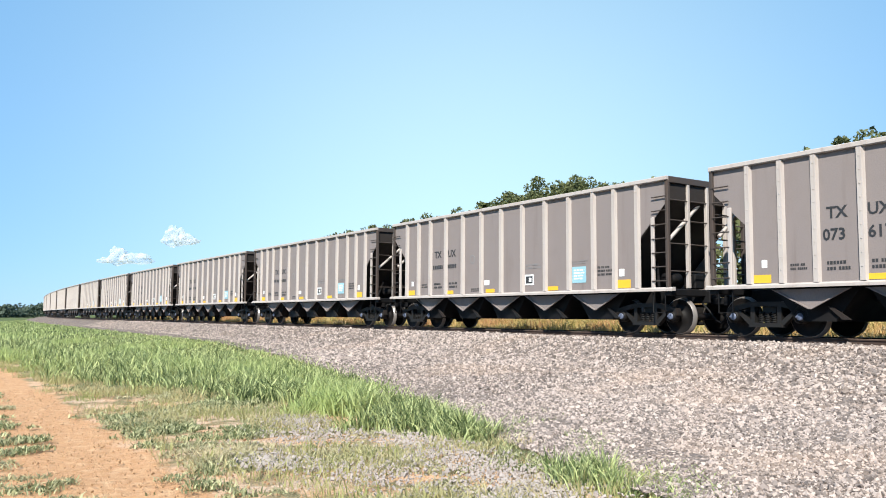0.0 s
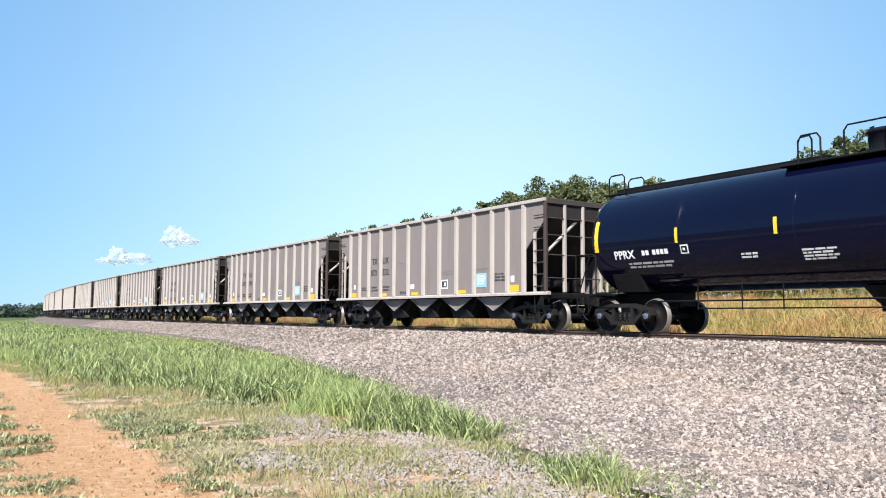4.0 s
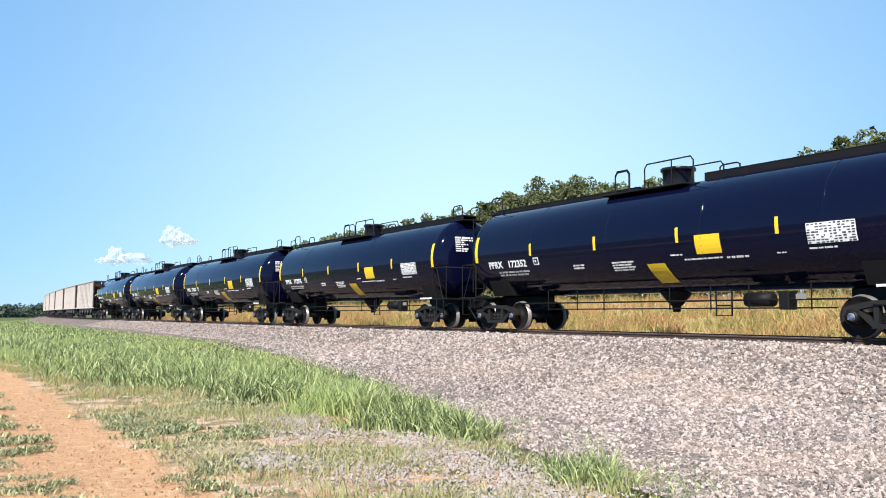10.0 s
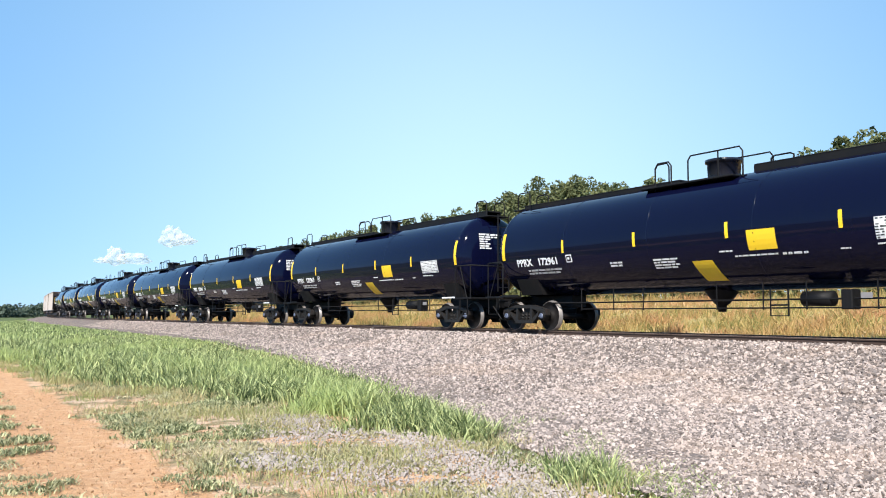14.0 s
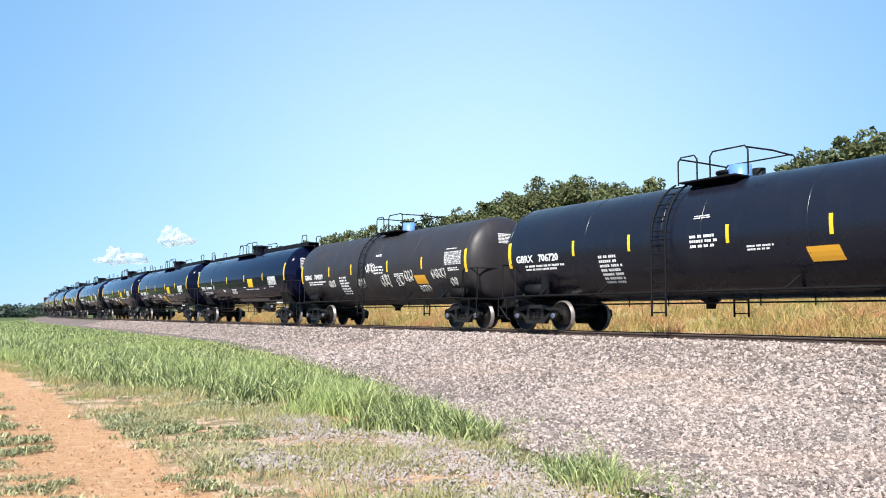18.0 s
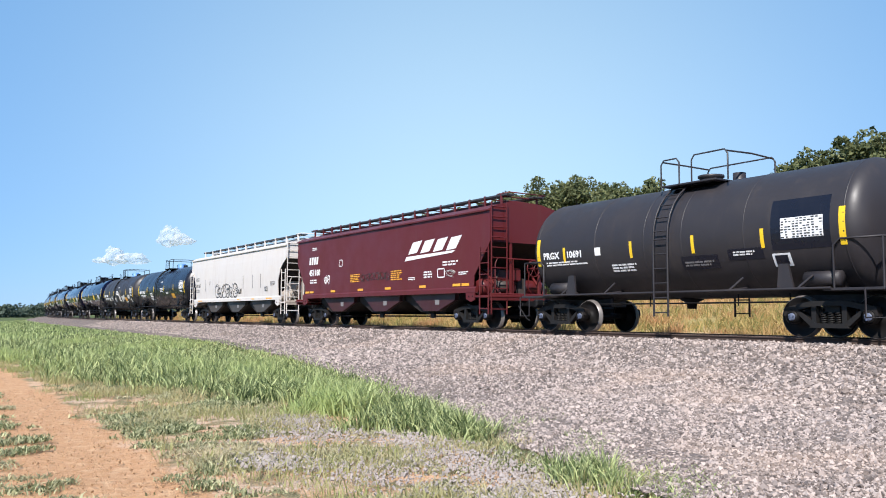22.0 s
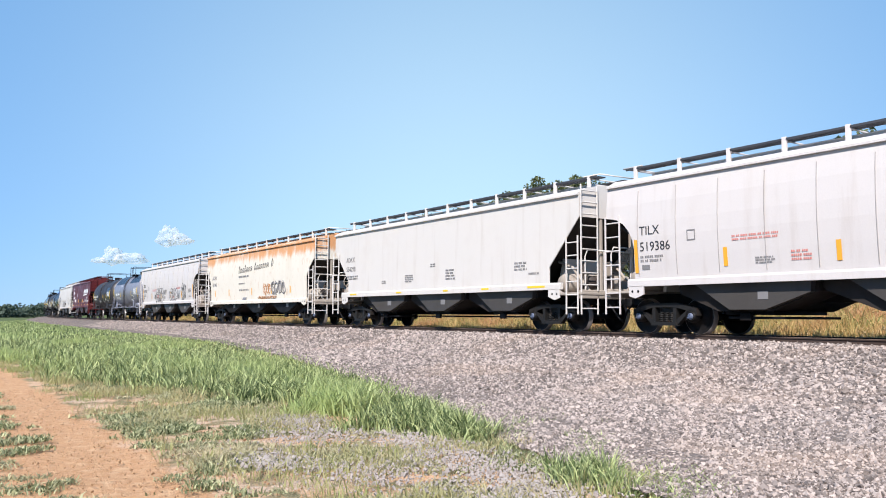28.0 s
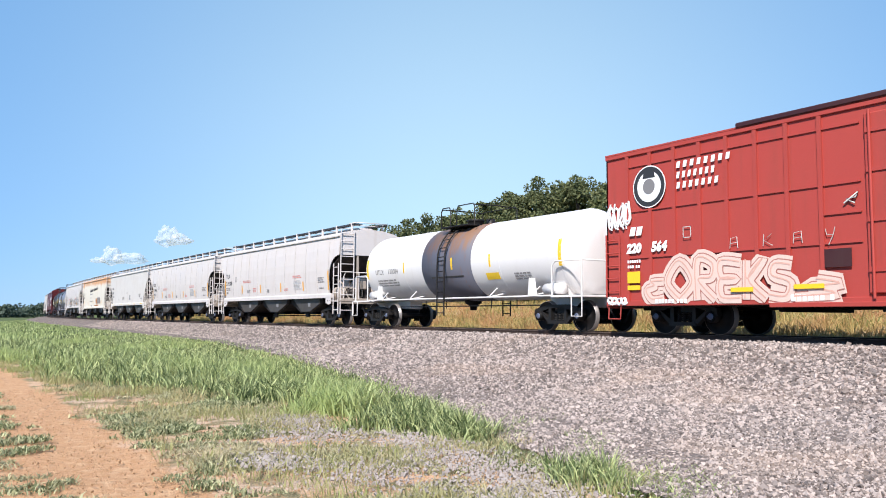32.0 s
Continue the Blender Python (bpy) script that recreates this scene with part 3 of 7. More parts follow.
def lettering(parent, text, y, z, size, mat, x=-1.566, name="lettering", label="", space=1.0, bold=0.0, shear=0.0, lean=0.0, widen=1.0):
    """Text that reads from the near side; y is its start (towards the front of the car), z its base line."""
    cu = bpy.data.curves.new(name, "FONT")
    cu.body, cu.size, cu.extrude, cu.offset, cu.space_character, cu.shear = text, size, 0.003, bold, space, shear
    cu.resolution_u = 2
    tmp = bpy.data.objects.new(name, cu)
    me = bpy.data.meshes.new_from_object(tmp)
    bpy.data.objects.remove(tmp)
    bpy.data.curves.remove(cu)
    # letter x runs to the rear of the car, letter y up, letter z towards the camera
    me.transform(Matrix(((0, 0, -1, x), (-widen, 0, 0, y), (0, 1, 0, z), (0, 0, 0, 1))))
    if lean:
        me.transform(Matrix.Translation((x, y, z)) @ Matrix.Rotation(lean, 4, "X") @ Matrix.Translation((-x, -y, -z)))
    me.materials.clear()
    me.materials.append(mat)
    return part(name, me, mat, parent, label)
# ---------------------------------------------------------------- coal hoppers
RIB_Y = (-5.86, -5.03, -4.22, -3.21, -2.16, -1.08, 0.0, 1.08, 2.16, 3.21, 4.22, 5.03, 5.86)


def coal_hopper():
    car = thing("coal_hopper_car", "grey ribbed steel coal hopper car on two trucks", "railway car", "coal hopper cars")
    HB, ZT, ZS = 6.87, 3.93, 1.17
    for sx in (-1, 1):
        # side sheet with its corners cut away over the ends
        g = Geo()
        poly = [(-5.92, ZS), (5.92, ZS), (5.92, 2.50), (HB, 3.40), (HB, ZT), (-HB, ZT), (-HB, 3.40), (-5.92, 2.50)]
        g.prism_x(poly, *sorted((sx * 1.50, sx * 1.48)))
        part("side_sheet", g, COAL_GREY, car, "weathered brownish grey steel sheet")
        g = Geo().cbox(*sorted((sx * 1.47, sx * 1.60)), -HB - 0.05, HB + 0.05, ZT - 0.02, ZT + 0.09, 0.015)
        part("top_chord", g, RIB_PALE, car)
        g = Geo().prism_y([(sx * 1.46, ZS - 0.08), (sx * 1.60, ZS - 0.08), (sx * 1.60, ZS - 0.02), (sx * 1.54, ZS + 0.02), (sx * 1.46, ZS + 0.02)], -7.05, 7.05)
        part("side_sill", g, RIB_PALE, car, "pale steel side sill")
        rib = Geo()
        rib.add([(sx * 1.50, -0.09, ZS + 0.02), (sx * 1.58, -0.055, ZS + 0.02), (sx * 1.58, 0.055, ZS + 0.02), (sx * 1.50, 0.09, ZS + 0.02),
                 (sx * 1.50, -0.09, ZT - 0.02), (sx * 1.58, -0.055, ZT - 0.02), (sx * 1.58, 0.055, ZT - 0.02), (sx * 1.50, 0.09, ZT - 0.02)],
                [(0, 1, 5, 4), (1, 2, 6, 5), (2, 3, 7, 6), (0, 3, 2, 1), (4, 5, 6, 7)])
        for k in range(9):
            z = ZS + 0.3 + k * 0.28
            rib.cbox(*sorted((sx * 1.58, sx * 1.592)), -0.015, 0.015, z, z + 0.03, 0.004)
        me = rib.mesh("rib", [RIB_PALE])
        for k in range(13):
            part("rib", me, RIB_PALE, car, at=(0, RIB_Y[k], 0))
        # corner posts and braces at the open ends
        for sy in (-1, 1):
            g = Geo().cbox(*sorted((sx * 1.46, sx * 1.56)), sy * HB - 0.05, sy * HB + 0.05, ZS, ZT, 0.012)
            part("corner_post", g, END_DARK, car, "dark steel corner post")
            g = Geo().cbox(*sorted((sx * 1.48, sx * 1.55)), sy * 6.38 - 0.05, sy * 6.38 + 0.05, ZS, 3.0, 0.012)
            part("end_post", g, RIB_PALE, car)
            g = Geo().tube((sx * 1.56, sy * 6.38, 1.35), (sx * 1.56, sy * HB, 1.35), 0.016, 6).mesh("grab_iron", [END_DARK])
            for k in range(7):
                part("grab_iron", g, END_DARK, car, at=(0, 0, 0.36 * k))
    for sy in (-1, 1):
        # the slope's own shade is painted into its colour
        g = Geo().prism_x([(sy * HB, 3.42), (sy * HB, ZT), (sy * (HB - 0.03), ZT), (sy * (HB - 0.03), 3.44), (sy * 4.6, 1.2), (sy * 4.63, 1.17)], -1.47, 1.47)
        part("end_slope_sheet", g, SLOPE_SHADED, car, "grimy sloping steel end sheet, darkened for shade")
        for x in (-0.75, 0.0, 0.75):
            g = Geo().cbox(x - 0.05, x + 0.05, sy * HB - 0.05, sy * HB + 0.05, ZS, ZT - 0.05, 0.012)
            part("end_post", g, RIB_PALE, car)
        g = Geo().tube((-1.42, sy * (HB - 0.1), 2.35), (-0.1, sy * (HB - 0.1), 3.45), 0.05, 6)
        part("diagonal_brace", g, RIB_PALE, car)
        for z in (1.6, 2.3, 2.9, 3.42):
            part("grab_iron", Geo().tube((-1.5, sy * (HB + 0.03), z), (1.5, sy * (HB + 0.03), z), 0.018, 6), END_DARK, car)
        g = Geo().cbox(-1.52, 1.52, sy * HB - 0.10, sy * HB + 0.12, ZS - 0.20, ZS - 0.02, 0.02)
        part("end_sill", g, DARK_STEEL, car)
        g = Geo().cbox(-1.52, 1.52, sy * HB - 0.06, sy * HB + 0.06, ZT - 0.08, ZT + 0.09, 0.015)
        part("end_chord", g, END_DARK, car)
        # brake gear in the end space
        g = Geo()
        g.lathe([(-0.25, 0.0), (-0.25, 0.16), (0.25, 0.16), (0.25, 0.0)], "x", (-0.5, sy * 6.1, 1.45), 14)
        part("brake_cylinder", g, DARK_STEEL, car)
        part("brake_valve", Geo().cbox(0.2, 0.6, sy * 6.1 - 0.2, sy * 6.1 + 0.2, 1.2, 1.6, 0.03), DARK_STEEL, car)
        part("brake_rod", Geo().tube((-1.1, sy * 6.2, 1.2), (-0.5, sy * 5.6, 1.9), 0.04, 6), DARK_STEEL, car)
        coupler(car, sy * 7.555, sy)
        truck(car, sy * 5.75)
        g = Geo()
        g.path([(-1.5, sy * 6.75, 1.05), (-1.5, sy * 6.75, 0.55), (-1.5, sy * 6.35, 0.55), (-1.5, sy * 6.35, 1.05)], 0.02, 6)
        part("stirrup_step", g, DARK_STEEL, car)
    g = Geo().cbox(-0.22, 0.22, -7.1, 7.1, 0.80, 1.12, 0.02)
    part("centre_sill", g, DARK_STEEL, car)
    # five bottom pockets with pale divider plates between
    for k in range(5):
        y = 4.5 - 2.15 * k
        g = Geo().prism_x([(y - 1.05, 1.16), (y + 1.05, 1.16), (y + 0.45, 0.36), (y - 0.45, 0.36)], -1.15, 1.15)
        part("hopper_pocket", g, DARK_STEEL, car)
        for sx in (-1, 1):
            g = Geo().prism_x([(y - 0.86, 1.06), (y + 0.86, 1.06), (y + 0.03, 0.64), (y - 0.03, 0.64)], *sorted((sx * 1.30, sx * 1.34)))
            g.prism_x([(y - 0.92, 1.06), (y - 0.86, 1.06), (y + 0.03, 0.62), (y - 0.03, 0.62)], *sorted((sx * 1.34, sx * 1.39)))
            g.prism_x([(y + 0.86, 1.06), (y + 0.92, 1.06), (y + 0.03, 0.62), (y - 0.03, 0.62)], *sorted((sx * 1.34, sx * 1.39)))
            part("divider_plate", g, COAL_GREY, car)
            g = Geo().prism_x([(y - 0.42, 0.66), (y - 0.30, 0.68), (y - 0.62, 0.40), (y - 0.80, 0.40)], *sorted((sx * 1.16, sx * 1.22)))
            part("gate_hinge", g, TRUCK_STEEL, car)
    for y, w, h in ((5.55, 0.22, 0.18), (2.98, 0.22, 0.12), (0.62, 0.24, 0.12), (-2.45, 0.26, 0.12), (-5.32, 0.26, 0.22)):
        plate("reflector", car, y - w, y + w, 1.21, 1.21 + h, COAL_AMBER, -1.503, label="yellow reflective plate")
    plate("service_panel", car, -3.89, -3.32, 1.40, 1.86, PANEL_BLUE, -1.503, label="pale blue printed panel")
    plate("card_holder", car, 0.66, 0.94, 1.46, 1.62, MARK_WHITE, -1.503)
    plate("label_plate", car, -1.60, -1.18, 1.40, 1.72, MARK_WHITE, -1.503)
    plate("label_mark", car, -1.55, -1.23, 1.45, 1.67, MARK_BLACK, -1.508)
    plate("label_mark", car, -1.50, -1.38, 1.50, 1.62, MARK_WHITE, -1.513)
    plate("card_holder", car, -5.36, -5.18, 1.52, 1.72, MARK_WHITE, -1.503)
    plate("card_holder", car, 5.42, 5.56, 1.55, 1.72, MARK_WHITE, -1.503)
    bars("data_lettering", car, 3.5, 4.0, 1.40, 1.64, 2, MARK_BLACK, -1.503, 3)
    bars("panel_print", car, -3.82, -3.40, 1.48, 1.80, 4, MARK_WHITE, -1.508, 31)
    bars("data_lettering", car, -3.95, -3.3, 1.93, 2.05, 2, MARK_GREY, -1.503, 32)
    g = Geo().lathe([(-1.508, 0.11), (-1.508, 0.15), (-1.503, 0.15)], "x", (0, 1.62, 2.36), 20, False)
    part("round_stencil", g, MARK_GREY, car)
    bars("data_lettering", car, 2.55, 3.05, 1.40, 1.64, 2, MARK_BLACK, -1.503, 4)
    bars("data_lettering", car, 4.4, 4.85, 1.45, 1.62, 2, MARK_BLACK, -1.503, 5)
    bars("data_lettering", car, -4.9, -4.35, 1.55, 1.85, 3, MARK_BLACK, -1.503, 6)
    bars("data_lettering", car, -1.95, -1.2, 1.88, 2.06, 2, MARK_GREY, -1.503, 7)
    bars("data_lettering", car, 1.0, 1.7, 1.25, 1.38, 2, MARK_BLACK, -1.503, 8)
    return car


# ---------------------------------------------------------------- tank cars
def wrapped(ob, R, zc, ref):
    """Bend a flat near-side part onto a tank of radius R about the height zc."""
    for v in ob.data.vertices:
        z = v.co.z - zc
        a = max(min(z / R, 1.45), -1.45)
        rr = R + (ref - v.co.x)
        v.co.x, v.co.z = -rr * math.cos(a), zc + rr * math.sin(a)
    return ob


def tank_plate(name, car, R, zc, y0, y1, z0, z1, mat, lift=0.006, slant=0.0, label=""):
    """A sheet on the tank's near side, given by the heights that one sees."""
    a0, a1 = (math.asin(max(-1, min(1, (z - zc) / R))) * R + zc for z in (z0, z1))
    g = Geo()
    n = max(1, round((a1 - a0) / 0.12))
    vs = []
    for i in range(n + 1):
        t = i / n
        z, o = a0 + (a1 - a0) * t, slant * (1 - t)
        vs += [(-R, y0 + o, z), (-R, y1 + o, z), (-R - lift, y1 + o, z), (-R - lift, y0 + o, z)]
    fs = [(0, 1, 2, 3), (4 * n + 3, 4 * n + 2, 4 * n + 1, 4 * n)]
    for i in range(n):
        for k in range(4):
            a, b = 4 * i + k, 4 * i + (k + 1) % 4
            fs.append((a, b, b + 4, a + 4))
    g.add(vs, fs)
    ob = part(name, g, mat, car, label)
    return wrapped(ob, R, zc, -R)


def tank_bars(name, car, R, zc, y0, y1, z0, z1, rows, mat, seed=0):
    a0, a1 = (math.asin(max(-1, min(1, (z - zc) / R))) * R + zc for z in (z0, z1))
    ob = bars(name, car, y0, y1, a0, a1, rows, mat, -R - 0.002, seed, 0.006)
    return wrapped(ob, R, zc, -R)


def tank_text(car, R, zc, text, y, z, size, mat, **kw):
    a = math.asin((z - zc) / R) * R + zc
    return wrapped(lettering(car, text, y, a, size, mat, -R - 0.004, **kw), R, zc, -R)


def chart(car, R, zc, y0, y1, z0, z1, paper, ink, seed):
    """A printed data chart: a pale sheet with small dark fields."""
    tank_plate("data_chart", car, R, zc, y0, y1, z0, z1, paper, label="white printed data chart")
    r = random.Random(seed)
    w, h = (y1 - y0), (z1 - z0)
    g = Geo()
    a0, a1 = (math.asin((z - zc) / R) * R + zc for z in (z0, z1))
    for i in range(8):
        for k in range(11):
            if r.random() < 0.8:
                yy = y0 + w * (k + 0.1 + 0.2 * r.random()) / 11
                zz = a0 + (a1 - a0) * (i + 0.2) / 8
                g.box(-R - 0.010, -R - 0.006, yy, yy + w / 11 * r.uniform(0.45, 0.8), zz, zz + (a1 - a0) / 8 * r.uniform(0.35, 0.6))
    wrapped(part("chart_print", g, ink, car), R, zc, -R)


def barrel(car, R, zc, half, mat, label, head=0.55, bands=()):
    """Tank shell along y with dished heads; bands: (y0, y1, slot)."""
    g = Geo()
    n = 48
    prof = [(-half - head * math.sin(t), R * math.cos(t) ** 0.7) for t in (1.5707, 1.35, 1.15, 0.95, 0.75, 0.55, 0.38, 0.22, 0.1)]
    ys = sorted({-half, half, *[b for s in bands for b in s[:2]]})
    prof += [(y, R) for y in ys]
    prof += [(-a, r) for a, r in prof[:9][::-1]]
    g.lathe([(a, max(r, 0.001)) for a, r in prof], "y", (0, 0, zc), n)
    return part("tank_shell", g, mat, car, label)


def seam(car, R, zc, y, mat):
    g = Geo().lathe([(y - 0.02, R - 0.01), (y - 0.012, R + 0.006), (y + 0.012, R + 0.006), (y + 0.02, R - 0.01)], "y", (0, 0, zc), 48)
    return part("weld_seam", g, mat, car)


def hoop(g, a, b, h, r=0.022, n=6):
    """A rounded hoop handrail from foot a to foot b, h high."""
    a, b, up = Vector(a), Vector(b), Vector((0, 0, h))
    c = (b - a).normalized() * 0.09
    g.path([a, a + up * 0.85, a + up + c, b + up - c, b + up * 0.85, b], r, n)


def bars_along(car, R, zc, ys, z0, z1, mat=None, w=0.045):
    for y in ys:
        tank_plate("reflector", car, R, zc, y - w, y + w, z0, z1, mat or YELLOW, label="yellow reflective strip")


SPRAY_DIM = paint("worn_stencil_white", (0.42, 0.42, 0.43), 0.5, (0.1, 0.1, 0.1), 0.5)


def black_tank_car():
    """Glossy black long tank car with a full-length roof walk."""
    car = thing("tank_car", "glossy black long tank car with yellow markers", "railway car", "black tank cars")
    R, zc, half = 1.47, 2.56, 7.22
    barrel(car, R, zc, half, BLACK_GLOSS, "glossy black tank shell that mirrors the sky")
    for y in (-5.3, -2.1, 1.1, 4.3):
        seam(car, R, zc, y, BLACK_GLOSS)
    for sy in (-1, 1):
        seam(car, R, zc, sy * half, BLACK_GLOSS)
    # roof walk on brackets
    for y0, y1, z1 in ((0.95, 7.5, 0.10), (-7.5, -1.35, 0.17)):
        g = Geo().cbox(-0.30, 0.30, y0, y1, zc + R + z1 - 0.05, zc + R + z1, 0.01)
        for x in (-0.30, 0.28):
            g.box(x, x + 0.02, y0, y1, zc + R - 0.03, zc + R + z1 - 0.02)
        part("roof_walk", g, DARK_STEEL, car, "dark steel grating along the tank top")
    for k in range(9):
        y = -6.9 + k * 1.725
        g = Geo().prism_x([(y - 0.03, zc + R - 0.12), (y + 0.03, zc + R - 0.12), (y + 0.03, zc + R + 0.02), (y - 0.03, zc + R + 0.02)], -0.25, 0.25)
        part("walk_bracket", g, DARK_STEEL, car)
    # housing with its lid and handrails
    g = Geo()
    g.lathe([(zc + R - 0.08, 0.40), (zc + R + 0.34, 0.42), (zc + R + 0.36, 0.47), (zc + R + 0.43, 0.47), (zc + R + 0.46, 0.32), (zc + R + 0.47, 0.0)], "z", (-0.15, -0.36, 0), 24)
    part("valve_housing", g, BLACK_SATIN, car, "round black valve housing with a lid")
    g = Geo()
    hoop(g, (-0.72, 0.32, zc + R - 0.18), (-0.72, -1.34, zc + R - 0.18), 0.76)
    part("housing_handrail", g, DARK_STEEL, car)
    g = Geo()
    hoop(g, (0.5, 0.32, zc + R - 0.18), (0.5, -1.34, zc + R - 0.18), 0.76)
    part("housing_handrail", g, DARK_STEEL, car)
    g = Geo()
    g.tube((-0.72, -0.62, zc + R - 0.18), (-0.72, -0.62, zc + R + 0.58), 0.02, 6)
    part("handrail_post", g, DARK_STEEL, car)
    g = Geo()
    hoop(g, (-0.75, 1.4, zc + R - 0.25), (-0.75, 0.85, zc + R - 0.25), 0.78)
    hoop(g, (-0.2, 1.4, zc + R - 0.1), (-0.75, 1.4, zc + R - 0.25), 0.74)
    part("step_handrail", g, DARK_STEEL, car)
    g = Geo().cbox(-0.95, -0.35, -1.2, 1.75, zc + R - 0.16, zc + R - 0.11, 0.01)
    part("platform", g, DARK_STEEL, car)
    g = Geo()
    hoop(g, (-0.25, -1.8, zc + R), (-0.25, -2.4, zc + R), 0.30)
    part("grab_rail", g, DARK_STEEL, car)
    for sy in (-1, 1):
        g = Geo()
        hoop(g, (-0.45, sy * 7.05, zc + R - 0.05), (-0.45, sy * 7.65, zc + R - 0.05), 0.55)
        part("walk_handrail", g, DARK_STEEL, car)
        g = Geo()
        hoop(g, (0.35, sy * 7.05, zc + R - 0.05), (0.35, sy * 7.65, zc + R - 0.05), 0.55)
        part("walk_handrail", g, DARK_STEEL, car)
        g = Geo().cbox(-0.5, 0.4, min(sy * 7.15, sy * 7.85), max(sy * 7.15, sy * 7.85), zc + R - 0.08, zc + R - 0.04, 0.01)
        part("end_platform", g, DARK_STEEL, car)
        # ladder down the head
        ladder(car, 0.1, sy * 7.92, 1.3, zc + R, 0.24, DARK_STEEL, "x", 9, name="end_ladder")
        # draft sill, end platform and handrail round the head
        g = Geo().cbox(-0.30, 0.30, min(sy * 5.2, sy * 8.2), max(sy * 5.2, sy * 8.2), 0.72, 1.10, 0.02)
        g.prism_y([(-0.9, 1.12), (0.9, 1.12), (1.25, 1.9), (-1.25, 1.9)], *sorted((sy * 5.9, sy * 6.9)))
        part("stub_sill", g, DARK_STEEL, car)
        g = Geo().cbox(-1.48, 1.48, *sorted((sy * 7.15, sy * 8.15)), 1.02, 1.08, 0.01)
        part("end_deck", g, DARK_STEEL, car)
        g = Geo()
        y0, y1 = sy * 7.2, sy * 8.05
        g.path([(-1.46, y0, 1.05), (-1.46, y0, 2.08), (-1.46, y0 + sy * 0.1, 2.18), (-1.42, y1, 2.18), (1.42, y1, 2.18), (1.46, y0, 2.18), (1.46, y0, 1.05)], 0.022, 6)
        g.tube((-1.46, y1 - sy * 0.15, 1.05), (-1.44, y0 + sy * 0.25, 2.18), 0.02, 6)
        g.tube((-1.42, y1, 1.05), (-1.42, y1, 2.18), 0.02, 6)
        part("end_handrail", g, DARK_STEEL, car)
        g = Geo()
        g.path([(-1.47, sy * 7.95, 1.02), (-1.47, sy * 7.95, 0.5), (-1.47, sy * 7.5, 0.5), (-1.47, sy * 7.5, 1.02)], 0.02, 6)
        part("stirrup_step", g, DARK_STEEL, car)
        plate("deck_edge", car, *sorted((sy * 6.4, sy * 7.2)), 1.06, 1.11, MARK_WHITE if sy < 0 else DARK_STEEL, -1.485)
        coupler(car, sy * 8.555, sy)
        truck(car, sy * 6.53)
        bars_along(car, R, zc, [sy * 7.17], 2.22, 3.08, w=0.07)
    # pipes, brake gear and bottom outlet
    g = Geo()
    g.tube((-0.85, -5.5, 0.85), (-0.85, 5.5, 0.85), 0.022, 6)
    g.tube((-0.85, -5.2, 0.66), (-0.85, 4.2, 0.66), 0.018, 6)
    for y in (-4.6, -3.0, -1.9, -0.6, 1.8, 2.9, 4.2):
        g.tube((-0.85, y, 1.25), (-0.85, y, 0.62), 0.018, 5)
    part("brake_pipe", g, DARK_STEEL, car)
    g = Geo()
    g.lathe([(0.58, 0.0), (0.58, 0.10), (0.74, 0.12), (0.80, 0.20), (0.98, 0.34), (1.14, 0.46)], "z", (0, -0.1, 0), 16)
    part("bottom_outlet", g, DARK_STEEL, car)
    g = Geo().lathe([(-3.55, 0.0), (-3.55, 0.17), (-2.85, 0.17), (-2.85, 0.0)], "y", (-0.7, 0, 0.86), 14)
    g.cbox(-0.95, -0.6, -4.1, -3.85, 0.62, 1.05, 0.02)
    part("air_reservoir", g, DARK_STEEL, car)
    g = Geo()
    g.path([(-1.15, -2.3, 1.1), (-1.15, -2.3, 0.48), (-1.15, -2.75, 0.48), (-1.15, -2.75, 1.1)], 0.022, 6)
    g.tube((-1.15, -2.3, 0.72), (-1.15, -2.75, 0.72), 0.02, 6)
    part("step_frame", g, DARK_STEEL, car)
    part("valve_tag", Geo().cbox(-0.98, -0.95, -4.55, -4.3, 0.85, 0.97, 0.004), MARK_GREY, car, "pale grey tag plate")
    # marks
    bars_along(car, R, zc, [4.35, 1.55, -1.38, -4.2], 2.30, 2.68)
    tank_plate("warning_panel", car, R, zc, -2.66, -1.92, 1.98, 2.44, YELLOW, label="yellow square warning panel")
    chart(car, R, zc, -6.0, -4.9, 2.02, 2.46, MARK_WHITE, MARK_BLACK, 5)
    tank_bars("data_lettering", car, R, zc, 4.5, 6.1, 1.72, 1.90, 2, SPRAY_DIM, 1)
    tank_bars("data_lettering", car, R, zc, 2.0, 2.55, 1.80, 1.95, 2, MARK_WHITE, 2)
    tank_bars("data_lettering", car, R, zc, 0.2, 1.0, 1.68, 1.95, 4, MARK_WHITE, 3)
    tank_bars("data_lettering", car, R, zc, -2.7, -1.5, 1.84, 1.90, 1, MARK_WHITE, 4)
    tank_bars("data_lettering", car, R, zc, -1.5, -1.1, 1.97, 2.03, 1, MARK_WHITE, 5)
    tank_bars("data_lettering", car, R, zc, -3.5, -2.75, 1.82, 1.90, 1, MARK_WHITE, 6)
    tank_bars("data_lettering", car, R, zc, -4.35, -4.1, 1.86, 1.91, 1, MARK_WHITE, 7)
    tank_bars("data_lettering", car, R, zc, -5.6, -4.9, 1.90, 1.96, 1, MARK_WHITE, 8)
    tank_plate("label_plate", car, R, zc, 4.02, 4.26, 2.02, 2.24, MARK_WHITE)
    tank_plate("label_mark", car, R + 0.006, zc, 4.05, 4.23, 2.05, 2.21, BLACK_SATIN)
    tank_plate("label_mark", car, R + 0.012, zc, 4.11, 4.18, 2.10, 2.16, MARK_WHITE)
    return car


